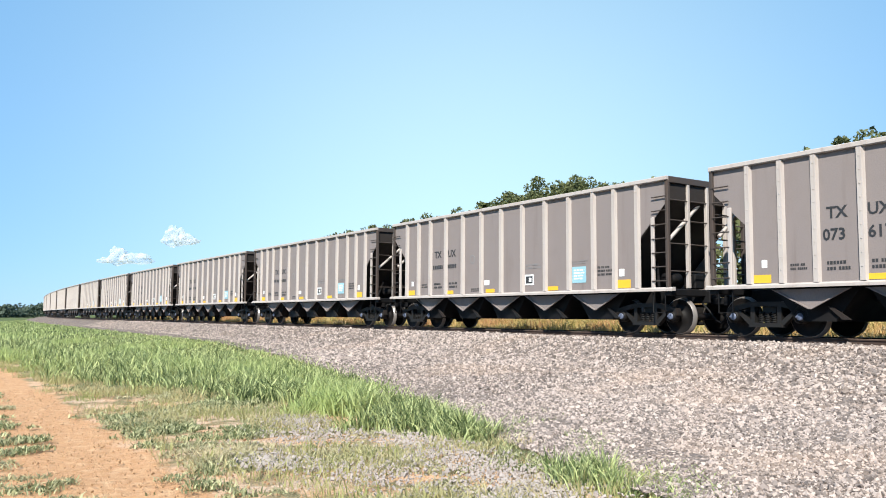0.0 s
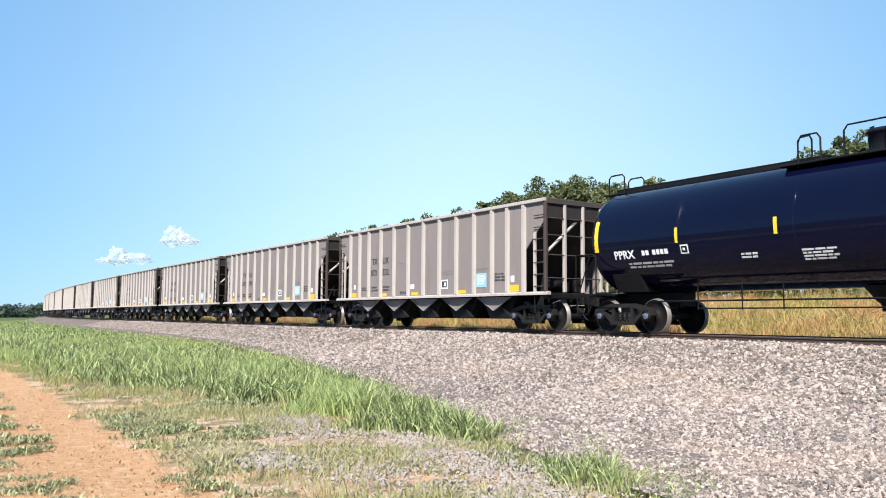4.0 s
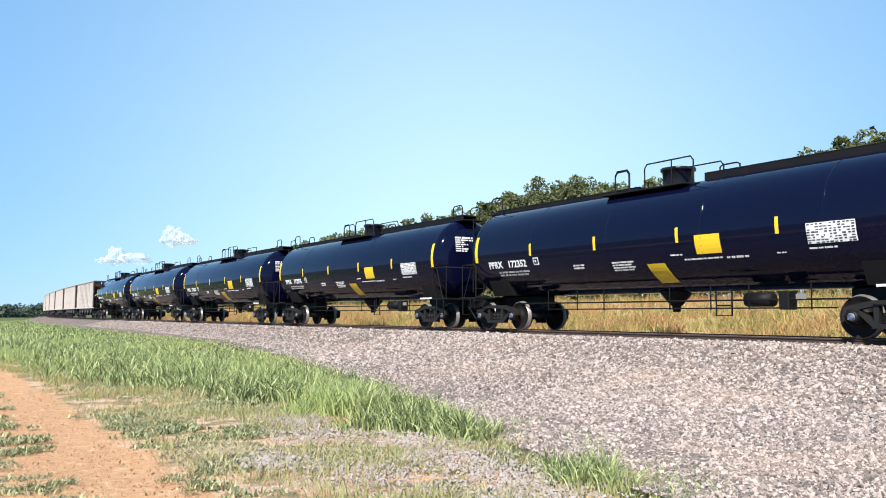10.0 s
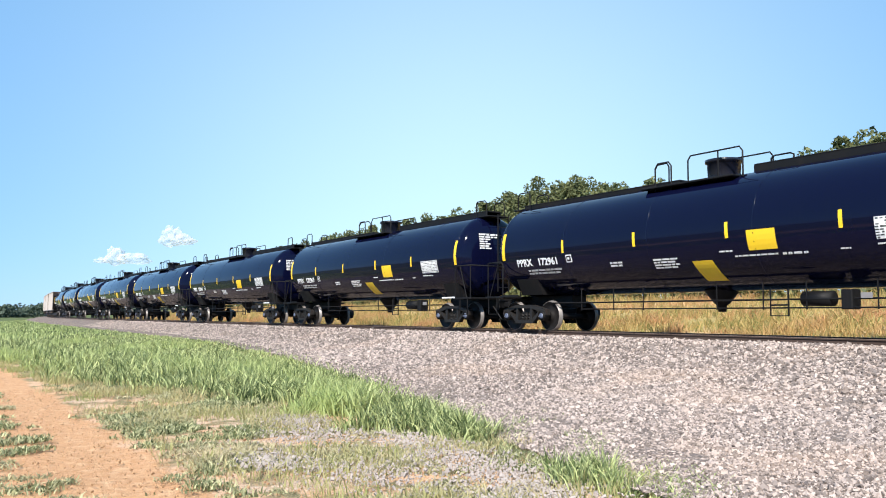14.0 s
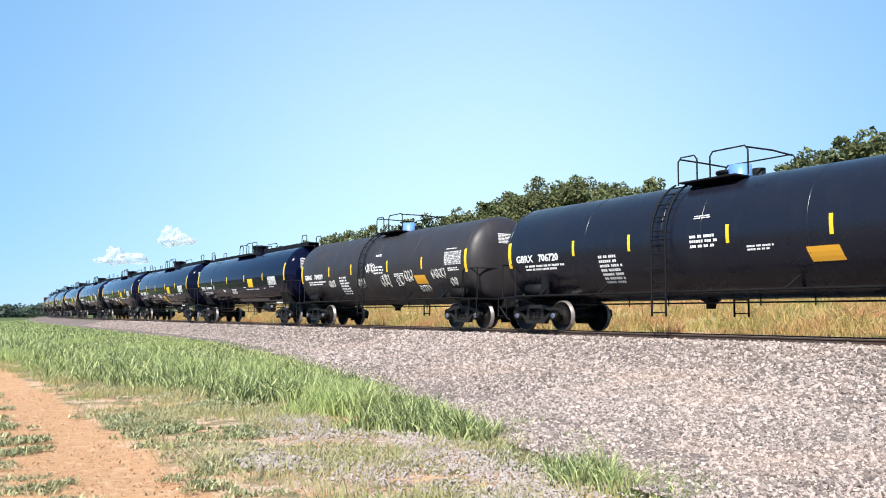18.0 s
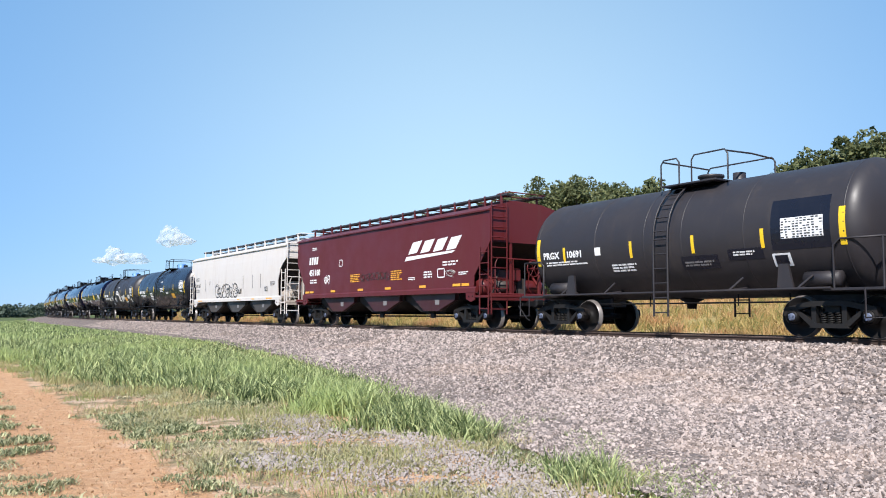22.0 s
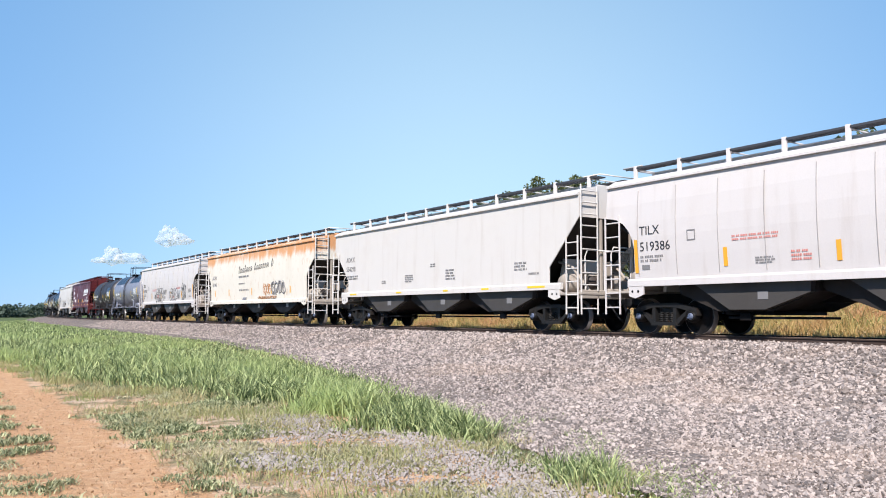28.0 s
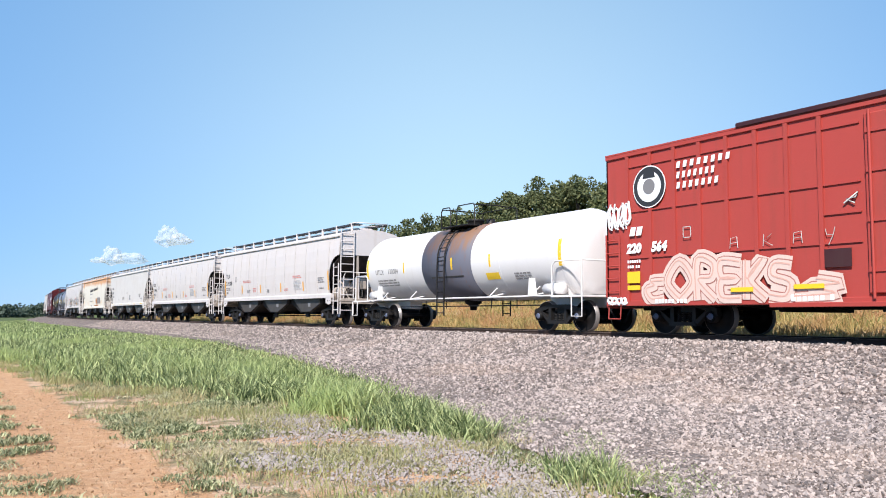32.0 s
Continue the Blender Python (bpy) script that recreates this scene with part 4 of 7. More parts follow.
def head_marks(car, R, zc, y, sign, mat, seed, z0=2.78, z1=3.34, x0=-0.78, x1=-0.05):
    """Lettering on the rear head of a tank, standing proud on small plates."""
    r = random.Random(seed)
    g = Geo()
    rows = 7
    h = (z1 - z0) / rows
    for i in range(rows):
        z = z1 - (i + 1) * h
        x = x0
        big = i == 0
        end = x1 - (0 if i < 2 else r.uniform(0.15, 0.45))
        left = 4
        while x < end:
            w = r.uniform(0.35, 0.55) * h * (1.3 if big else 1.0)
            # depth of the dished head at this radius
            rho = min(math.hypot(x, z - zc) / R, 0.98)
            t = math.acos(min(1, rho ** (1 / 0.7)))
            yy = y + sign * 0.55 * math.sin(t)
            g.box(x, min(x + w, x1), min(yy, yy + sign * 0.02), max(yy, yy + sign * 0.02), z + 0.2 * h, z + (1.0 if big else 0.8) * h)
            left -= 1
            x += w + (0.18 if left else 0.6) * h
            left = left or r.randint(2, 6)
    return tagged(part("head_lettering", g, mat, car, "rows of illegible stencilled lettering"), kind="stuff")


def platform_tank_car(name, label, R, zc, half, L, tc, shell, frame_mat, mark, ladder_y=0.0, deck_y=0.0, rail_h=0.85, group="", rail_mat=None):
    """Tank car with a side ladder and a railed platform at its middle, on a light side frame."""
    car = thing(name, label, "railway car", group)
    rail_mat = rail_mat or frame_mat
    barrel(car, R, zc, half, shell, "")
    top = zc + R
    for sy in (-1, 1):
        seam(car, R, zc, sy * half, shell)
    for y in (-half * 0.5, half * 0.5) if shell is WHITE_TANK else (-half * 0.5, half * 0.5, 0.62, -0.62):
        seam(car, R, zc, y, shell)
    # platform and rails
    g = Geo().cbox(-1.05, 1.05, deck_y - 0.85, deck_y + 0.85, top - 0.10, top - 0.05, 0.01)
    part("platform", g, rail_mat, car)
    g = Geo()
    e = deck_y
    hoop(g, (-0.95, e + 0.95, top - 0.12), (-0.95, e + 0.35, top - 0.12), rail_h)
    part("platform_handrail", g, rail_mat, car)
    g = Geo()
    hoop(g, (-0.95, e - 0.05, top - 0.12), (-0.95, e - 1.15, top - 0.12), rail_h)
    g.path([(-0.95, e - 1.1, top - 0.16 + rail_h), (0, e - 1.15, top - 0.14 + rail_h), (0.95, e - 1.1, top - 0.16 + rail_h)], 0.022, 6)
    part("platform_handrail", g, rail_mat, car)
    g = Geo()
    hoop(g, (0.95, e + 0.95, top - 0.12), (0.95, e - 1.15, top - 0.12), rail_h)
    g.path([(-0.95, e + 0.9, top - 0.16 + rail_h), (0, e + 0.95, top - 0.14 + rail_h), (0.95, e + 0.9, top - 0.16 + rail_h)], 0.022, 6)
    part("platform_handrail", g, rail_mat, car)
    g = Geo()
    g.lathe([(top - 0.1, 0.30), (top + 0.15, 0.30), (top + 0.17, 0.34), (top + 0.23, 0.34), (top + 0.27, 0.0)], "z", (0, e + 0.1, 0), 18)
    part("manway_cover", g, rail_mat, car)
    g = Geo().lathe([(top - 0.1, 0.16), (top + 0.2, 0.16), (top + 0.22, 0.0)], "z", (0.1, e - 0.7, 0), 14)
    part("valve", g, rail_mat, car)
    # bent ladder on the near side and the far side
    for sx in (-1, 1):
        g = Geo()
        for k in (ladder_y - 0.23, ladder_y + 0.23):
            pts = [(sx * (R + 0.12), k, 0.45), (sx * (R + 0.12), k, zc - 0.1)]
            pts += [(sx * (R + 0.12) * math.cos(a), k, zc + (R + 0.10) * math.sin(a)) for a in (0.2, 0.4, 0.6, 0.8, 1.0, 1.15)]
            g.path(pts, 0.03, 5)
        for i in range(6):
            z = 0.55 + i * 0.37
            g.tube((sx * (R + 0.12), ladder_y - 0.23, z), (sx * (R + 0.12), ladder_y + 0.23, z), 0.018, 5)
        for a in (0.12, 0.35, 0.58, 0.81, 1.0):
            x, z = sx * (R + 0.12) * math.cos(a), zc + (R + 0.10) * math.sin(a)
            g.tube((x, ladder_y - 0.23, z), (x, ladder_y + 0.23, z), 0.018, 5)
        part("side_ladder", g, rail_mat, car)
        g = Geo()
        g.tube((sx * (R + 0.02), -half + 0.3, 1.06), (sx * (R + 0.02), half - 0.3, 1.06), 0.03, 6)
        for y in (-half * 0.78, -half * 0.42, half * 0.42, half * 0.78):
            a = -1.02
            g.tube((sx * R * math.cos(a), y, zc + R * math.sin(a)), (sx * (R + 0.02), y, 1.06), 0.03, 6)
            g.tube((sx * R * 0.93, y - 0.3, 1.35), (sx * (R + 0.02), y, 1.06), 0.03, 6)
        part("side_rail", g, frame_mat, car)
    for sy in (-1, 1):
        g = Geo().cbox(-0.30, 0.30, *sorted((sy * (tc - 1.3), sy * (L / 2 - 0.4))), 0.72, 1.08, 0.02)
        g.prism_y([(-0.9, 1.08), (0.9, 1.08), (1.2, 1.8), (-1.2, 1.8)], *sorted((sy * (tc - 0.35), sy * (tc + 0.25))))
        part("stub_sill", g, frame_mat, car)
        g = Geo().cbox(-1.5, 1.5, *sorted((sy * (tc + 0.1), sy * (L / 2 - 0.45))), 1.0, 1.06, 0.01)
        part("end_deck", g, frame_mat, car)
        g = Geo()
        y0, y1 = sy * (half - 0.25), sy * (L / 2 - 0.5)
        g.path([(-1.48, y0, 1.03), (-1.48, y0, 1.95), (-1.48, y0 + sy * 0.15, 2.08), (-1.40, y1, 2.08), (1.40, y1, 2.08), (1.48, y0, 2.05), (1.48, y0, 1.03)], 0.024, 6)
        g.tube((-1.40, y1, 1.03), (-1.40, y1, 2.08), 0.024, 6)
        part("end_handrail", g, frame_mat, car)
        g = Geo()
        y = sy * (L / 2 - 0.62)
        g.path([(-1.50, y + 0.22, 1.03), (-1.50, y + 0.22, 0.45), (-1.50, y - 0.22, 0.45), (-1.50, y - 0.22, 1.03)], 0.022, 6)
        part("stirrup_step", g, frame_mat, car)
        g = Geo().lathe([(-0.45, 0.0), (-0.45, 0.17), (0.35, 0.17), (0.35, 0.0)], "y", (-1.18, sy * (tc - 0.1), 1.27), 12)
        g.prism_x([(sy * (tc - 1.0), 1.06), (sy * (tc - 0.6), 1.06), (sy * (tc - 0.72), 1.62), (sy * (tc - 0.95), 1.62)], -1.46, -1.40)
        part("brake_reservoir" if sy < 0 else "saddle_plate", g, frame_mat, car)
        coupler(car, sy * L / 2, sy)
        truck(car, sy * tc)
        bars_along(car, R, zc, [sy * (half - 0.03)], 1.95, 2.75, w=0.07)
    g = Geo()
    g.tube((-0.6, -half + 1.5, 0.8), (-0.6, half - 1.5, 0.8), 0.022, 6)
    for y in (-3, -1.6, 1.2, 2.6):
        g.tube((-0.6, y, 1.0), (-0.6, y, 0.72), 0.018, 5)
    part("brake_pipe", g, DARK_STEEL, car)
    g = Geo().lathe([(0.66, 0.0), (0.66, 0.12), (0.82, 0.14), (0.9, 0.3), (1.1, 0.34)], "z", (0, 0.3, 0), 14)
    part("bottom_outlet", g, DARK_STEEL, car)
    return car
# ---------------------------------------------------------------- covered hoppers
# outline of the side sheet at the car's end: (height, how far short of the end)
ROUND_END = ((1.4, 0.98), (2.2, 1.0), (2.45, 0.95), (2.7, 0.82), (2.9, 0.63), (3.04, 0.38), (3.12, 0.0))
CHAMFER_END = ((1.4, 1.05), (2.2, 1.03), (2.8, 0.70), (3.05, 0.42), (3.29, 0.0))
LOW_CHAMFER_END = ((1.4, 0.92), (1.78, 0.90), (2.9, 0.0))
SLANT_END = ((1.4, 1.3), (1.9, 1.3), (3.3, 0.0))
SHORT_END = ((1.25, 0.85), (2.28, 0.83), (2.72, 0.48), (3.04, 0.10), (3.1, 0.0))


def covered_hopper(name, label, half, L, tc, body, bay, frame_mat, walk_mat, ends=ROUND_END, bulge=0.05, seams=0, group="", sill_z=1.40, rail_top=True, posts=11):
    car = thing(name, label, "railway car", group)
    W, ZE = 1.52, 3.93
    end_mat = frame_mat if body is MAROON else GRIMY_END
    HE = half
    prof = [(W, sill_z), (W + bulge * 0.6, 1.9), (W + bulge, 2.5), (W + bulge, 2.9), (W + bulge * 0.7, 3.4), (W, ZE)]

    def side_end(z):
        """How far the side sheet reaches towards the car's end at height z."""
        return HE - float(np.interp(z, [e[0] for e in ends], [e[1] for e in ends]))

    zs = sorted({sill_z, *[e[0] for e in ends if e[0] > sill_z], 2.0, 2.5, 3.4, 3.6, ZE})
    arch = ends[-1][0]
    px, pz = [p[0] for p in prof], [p[1] for p in prof]
    for sx in (-1, 1):
        g = Geo()
        vs, fs = [], []
        ycut = np.linspace(-1, 1, 9)
        for z in zs:
            x, e = float(np.interp(z, pz, px)), side_end(z)
            vs += [(sx * x, e * k, z) for k in ycut] + [(sx * (x - 0.03), e * k, z) for k in ycut]
        n = len(ycut)
        for i in range(len(zs) - 1):
            for k in range(n - 1):
                a = i * 2 * n + k
                fs.append((a, a + 1, a + 2 * n + 1, a + 2 * n))
                fs.append((a + n, a + n + 1, a + 3 * n + 1, a + 3 * n))
            for k in (0, n - 1):
                a = i * 2 * n + k
                fs.append((a, a + n, a + 3 * n, a + 2 * n))
        g.add(vs, fs, False)
        part("side_sheet", g, body, car)
        g = Geo().prism_y([(sx * (W - 0.06), sill_z - 0.17), (sx * (W + 0.05), sill_z - 0.17), (sx * (W + 0.05), sill_z - 0.02), (sx * (W + 0.015), sill_z + 0.03), (sx * (W - 0.06), sill_z + 0.03)], -half + 0.75, half - 0.75)
        part("side_sill", g, body, car)
        for k in range(seams):
            y = 6.86 - 1.262 * k
            g = Geo()
            g.path([(sx * (float(np.interp(z, pz, px)) + 0.004), y, z) for z in (sill_z + 0.1, 1.9, 2.5, 2.9, 3.4, 3.75)], 0.011, 4)
            part("weld_seam", g, SEAM_GREY, car)
    # roof with an eave that overhangs a shadow gap
    roof = [(-W - 0.07, ZE), (-W - 0.07, ZE + 0.05), (-1.25, ZE + 0.22), (-0.7, ZE + 0.34), (0, ZE + 0.38), (0.7, ZE + 0.34), (1.25, ZE + 0.22), (W + 0.07, ZE + 0.05), (W + 0.07, ZE)]
    g = Geo().prism_y(roof, -HE, HE)
    part("roof", g, body, car)
    for sy in (-1, 1):
        # slope sheet coloured near-black for the shade in the open end
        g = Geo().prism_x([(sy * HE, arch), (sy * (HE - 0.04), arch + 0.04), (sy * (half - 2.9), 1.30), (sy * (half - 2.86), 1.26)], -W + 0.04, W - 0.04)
        part("end_slope_sheet", g, SLOPE_SHADED, car, "grimy sloping end sheet, darkened for shade")
        g = Geo().box(-W + 0.04, W - 0.04, *sorted((sy * HE, sy * (HE - 0.04))), arch, ZE)
        part("end_panel", g, body, car)
        g = Geo().prism_y([(-1.0, 1.1), (1.0, 1.1), (0.75, 2.2), (-0.75, 2.2)], *sorted((sy * (half - 1.55), sy * (half - 1.45))))
        part("bolster_web", g, frame_mat, car)
        g = Geo().cbox(-1.56, 1.56, *sorted((sy * (half - 1.0), sy * (half + 0.12))), 1.06, 1.13, 0.01)
        part("end_deck", g, end_mat, car)
        g = Geo().cbox(-1.52, 1.52, *sorted((sy * (half - 0.05), sy * (half + 0.1))), 0.95, 1.2, 0.02)
        part("end_sill", g, end_mat, car)
        g = Geo().prism_x([(sy * (half - 1.30), 1.24), (sy * (half - 0.80), 1.24), (sy * (half - 0.80), 0.98), (sy * (half - 1.02), 0.92), (sy * (half - 1.30), 1.02)], -1.57, -1.53)
        g.mat = 1
        for y in (half - 0.92, half - 1.12):
            g.tube((-1.575, sy * y, 1.10), (-1.56, sy * y, 1.10), 0.035, 8)
        part("jacking_pad", g, [body, DARK_STEEL], car)
        # corner ladder to the roof, and a lower one inside it
        if sy < 0:
            ladder(car, -1.20, sy * (HE + 0.08), 0.50, ZE + 0.30, 0.32, frame_mat, "x", 11, r=0.02, name="end_ladder")
            ladder(car, -1.60, sy * (HE - 0.22), 0.50, 2.75, 0.24, frame_mat, "y", 6, r=0.02, name="corner_ladder")
        elif body is not MAROON:
            ladder(car, -1.60, sy * (HE - 0.24), 0.50, 3.15, 0.26, frame_mat, "y", 7, r=0.02, name="corner_ladder")
        # posts, sloping braces and pipes inside the open end
        g = Geo()
        for x in (-0.62, 0.62):
            g.cbox(x - 0.05, x + 0.05, *sorted((sy * (HE - 0.10), sy * (HE - 0.02))), 1.13, arch, 0.01)
        part("end_post", g, end_mat, car, "grimy end post")
        for x in (-0.95, 0.95):
            g = Geo().path([(x, sy * (HE - 0.15), 1.15), (x, sy * (HE - 0.9), 1.9), (x, sy * (HE - 1.5), 2.1)], 0.045, 6)
            part("diagonal_brace", g, end_mat, car)
        g = Geo().lathe([(-1.35, 0.02), (-1.35, 0.24), (-1.25, 0.29), (1.25, 0.29), (1.35, 0.24), (1.35, 0.02)], "x", (0, sy * (HE - 0.88), 1.42), 14)
        part("end_reservoir", g, end_mat, car, "grimy rounded tank in the open end")
        # brake rigging, valve box and hoses over the deck
        g = Geo()
        g.cbox(-0.42, -0.08, *sorted((sy * (HE - 0.42), sy * (HE - 0.16))), 1.62, 2.05, 0.03)
        g.path([(-0.25, sy * (HE - 0.3), 1.62), (-0.25, sy * (HE - 0.3), 1.3), (-0.7, sy * (HE - 0.25), 1.2)], 0.03, 6)
        g.path([(0.3, sy * (HE - 0.2), 2.0), (0.25, sy * (HE - 0.2), 1.4), (0.55, sy * (HE - 0.3), 1.15)], 0.025, 6)
        part("valve_box", g, end_mat, car, "dusty valve box with pipes")
        if sy < 0:
            g = Geo()
            rim = [(0.25 + 0.28 * math.cos(a * 0.5236), sy * (HE + 0.10), 2.05 + 0.28 * math.sin(a * 0.5236)) for a in range(13)]
            g.path(rim, 0.02, 6)
            for a in range(3):
                q = (0.28 * math.cos(a * 1.0472), 0.28 * math.sin(a * 1.0472))
                g.tube((0.25 - q[0], sy * (HE + 0.10), 2.05 - q[1]), (0.25 + q[0], sy * (HE + 0.10), 2.05 + q[1]), 0.013, 5)
            g.tube((0.25, sy * (HE + 0.10), 2.05), (0.25, sy * (HE - 0.05), 2.05), 0.05, 8)
            part("hand_brake_wheel", g, end_mat, car, "dusty hand brake wheel")
        g = Geo()
        hoop(g, (-1.35, sy * (HE + 0.06), 1.1), (1.35, sy * (HE + 0.06), 1.1), 1.25)
        g.tube((-0.6, sy * (HE + 0.06), 1.1), (-0.6, sy * (HE + 0.06), 2.35), 0.02, 6)
        part("grab_iron", g, frame_mat, car)
        # air brake gear on the deck
        g = Geo()
        g.lathe([(-0.35, 0.0), (-0.35, 0.2), (0.35, 0.2), (0.35, 0.0)], "x", (-0.55, sy * (half - 0.5), 1.45), 14)
        g.cbox(-0.1, 0.25, *sorted((sy * (half - 0.7), sy * (half - 0.35))), 1.13, 1.75, 0.03)
        g.tube((-1.1, sy * (half - 0.4), 1.15), (-0.4, sy * (half - 1.0), 2.1), 0.04, 6)
        part("brake_gear", g, END_DARK, car, "rusty dark brake gear")
        coupler(car, sy * L / 2, sy)
        truck(car, sy * tc)
        # end of the roof walk
        g = Geo()
        g.path([(-0.78, sy * (half - 0.6), ZE + 0.66), (-0.78, sy * (HE + 0.1), ZE + 0.66), (0.78, sy * (HE + 0.1), ZE + 0.66), (0.78, sy * (half - 0.6), ZE + 0.66)], 0.022, 6)
        part("walk_end_rail", g, frame_mat, car)
    # roof walk: grating slats on posts
    zt = ZE + 0.60
    g = Geo()
    for x in (-0.74, -0.66, -0.58, -0.50, -0.42, 0.42, 0.50, 0.58, 0.66, 0.74):
        g.box(x - 0.022, x + 0.022, -half + 0.05, half - 0.05, zt, zt + 0.035)
    k = int(half * 2 / 0.10)
    for i in range(k):
        y = -half + 0.1 + i * (2 * half - 0.2) / (k - 1)
        g.box(-0.76, -0.40, y - 0.015, y + 0.015, zt + 0.005, zt + 0.03)
        g.box(0.40, 0.76, y - 0.015, y + 0.015, zt + 0.005, zt + 0.03)
    part("roof_walk", g, walk_mat, car, "steel grating roof walk")
    pm = Geo()
    for x in (-0.78, 0.78):
        pm.cbox(x - 0.035, x + 0.035, -0.66 / posts, 0.66 / posts, ZE + 0.27, zt + 0.07, 0.01)
    pm.tube((-0.78, 0, zt - 0.02), (0.78, 0, zt - 0.02), 0.02, 5)
    me = pm.mesh("walk_post", [frame_mat])
    for i in range(posts):
        part("walk_post", me, frame_mat, car, at=(0, (half - 0.35) * (2 * i / (posts - 1) - 1), 0))
    if rail_top:
        g = Geo()
        for x in (-0.80, 0.80):
            g.cbox(x - 0.012, x + 0.012, -half, half, zt - 0.02, zt + 0.04, 0.006)
        part("walk_edge", g, WALK_DARK, car, "dark edge of the roof grating")
    g = Geo().cbox(-0.42, 0.42, -half + 0.6, half - 0.6, ZE + 0.36, ZE + 0.50, 0.02)
    part("loading_hatch", g, body, car)
    # three bottom bays; their dark colours carry the shade under the car
    for y in (half * 0.49, 0.0, -half * 0.49):
        w = half * 0.24
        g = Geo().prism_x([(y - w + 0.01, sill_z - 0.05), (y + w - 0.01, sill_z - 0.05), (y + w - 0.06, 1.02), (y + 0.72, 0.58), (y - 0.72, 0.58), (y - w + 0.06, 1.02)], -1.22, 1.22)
        part("hopper_bay", g, SLOPE_SHADED, car, "hopper bay darkened for shade")
        for sx in (-1, 1):
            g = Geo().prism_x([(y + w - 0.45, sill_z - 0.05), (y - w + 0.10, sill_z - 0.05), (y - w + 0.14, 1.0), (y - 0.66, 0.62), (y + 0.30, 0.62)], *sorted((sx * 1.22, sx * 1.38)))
            part("slope_plate", g, bay, car, "grey brown sloping hopper plate, darkened for shade")
        g = Geo().cbox(-1.05, 1.05, y - 0.66, y + 0.66, 0.50, 0.58, 0.01)
        g.cbox(-1.15, 1.15, y - 0.95, y + 0.5, 0.40, 0.46, 0.01)
        g.cbox(-1.2, -1.1, y - 0.15, y + 0.15, 0.36, 0.54, 0.02)
        part("outlet_gate", g, DARK_STEEL, car)
        plate("bay_label", car, y - 0.75, y - 0.48, 0.85, 1.03, MARK_GREY, -1.383)
    for y in (half * 0.24, -half * 0.24, half * 0.70, -half * 0.70):
        g = Geo().prism_x([(y - 0.4, sill_z - 0.05), (y + 0.4, sill_z - 0.05), (y, sill_z - 0.4)], -1.1, 1.1)
        part("bay_saddle", g, SLOPE_SHADED, car)
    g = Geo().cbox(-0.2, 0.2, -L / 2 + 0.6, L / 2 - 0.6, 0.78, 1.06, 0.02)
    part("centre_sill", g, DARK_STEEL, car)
    return car


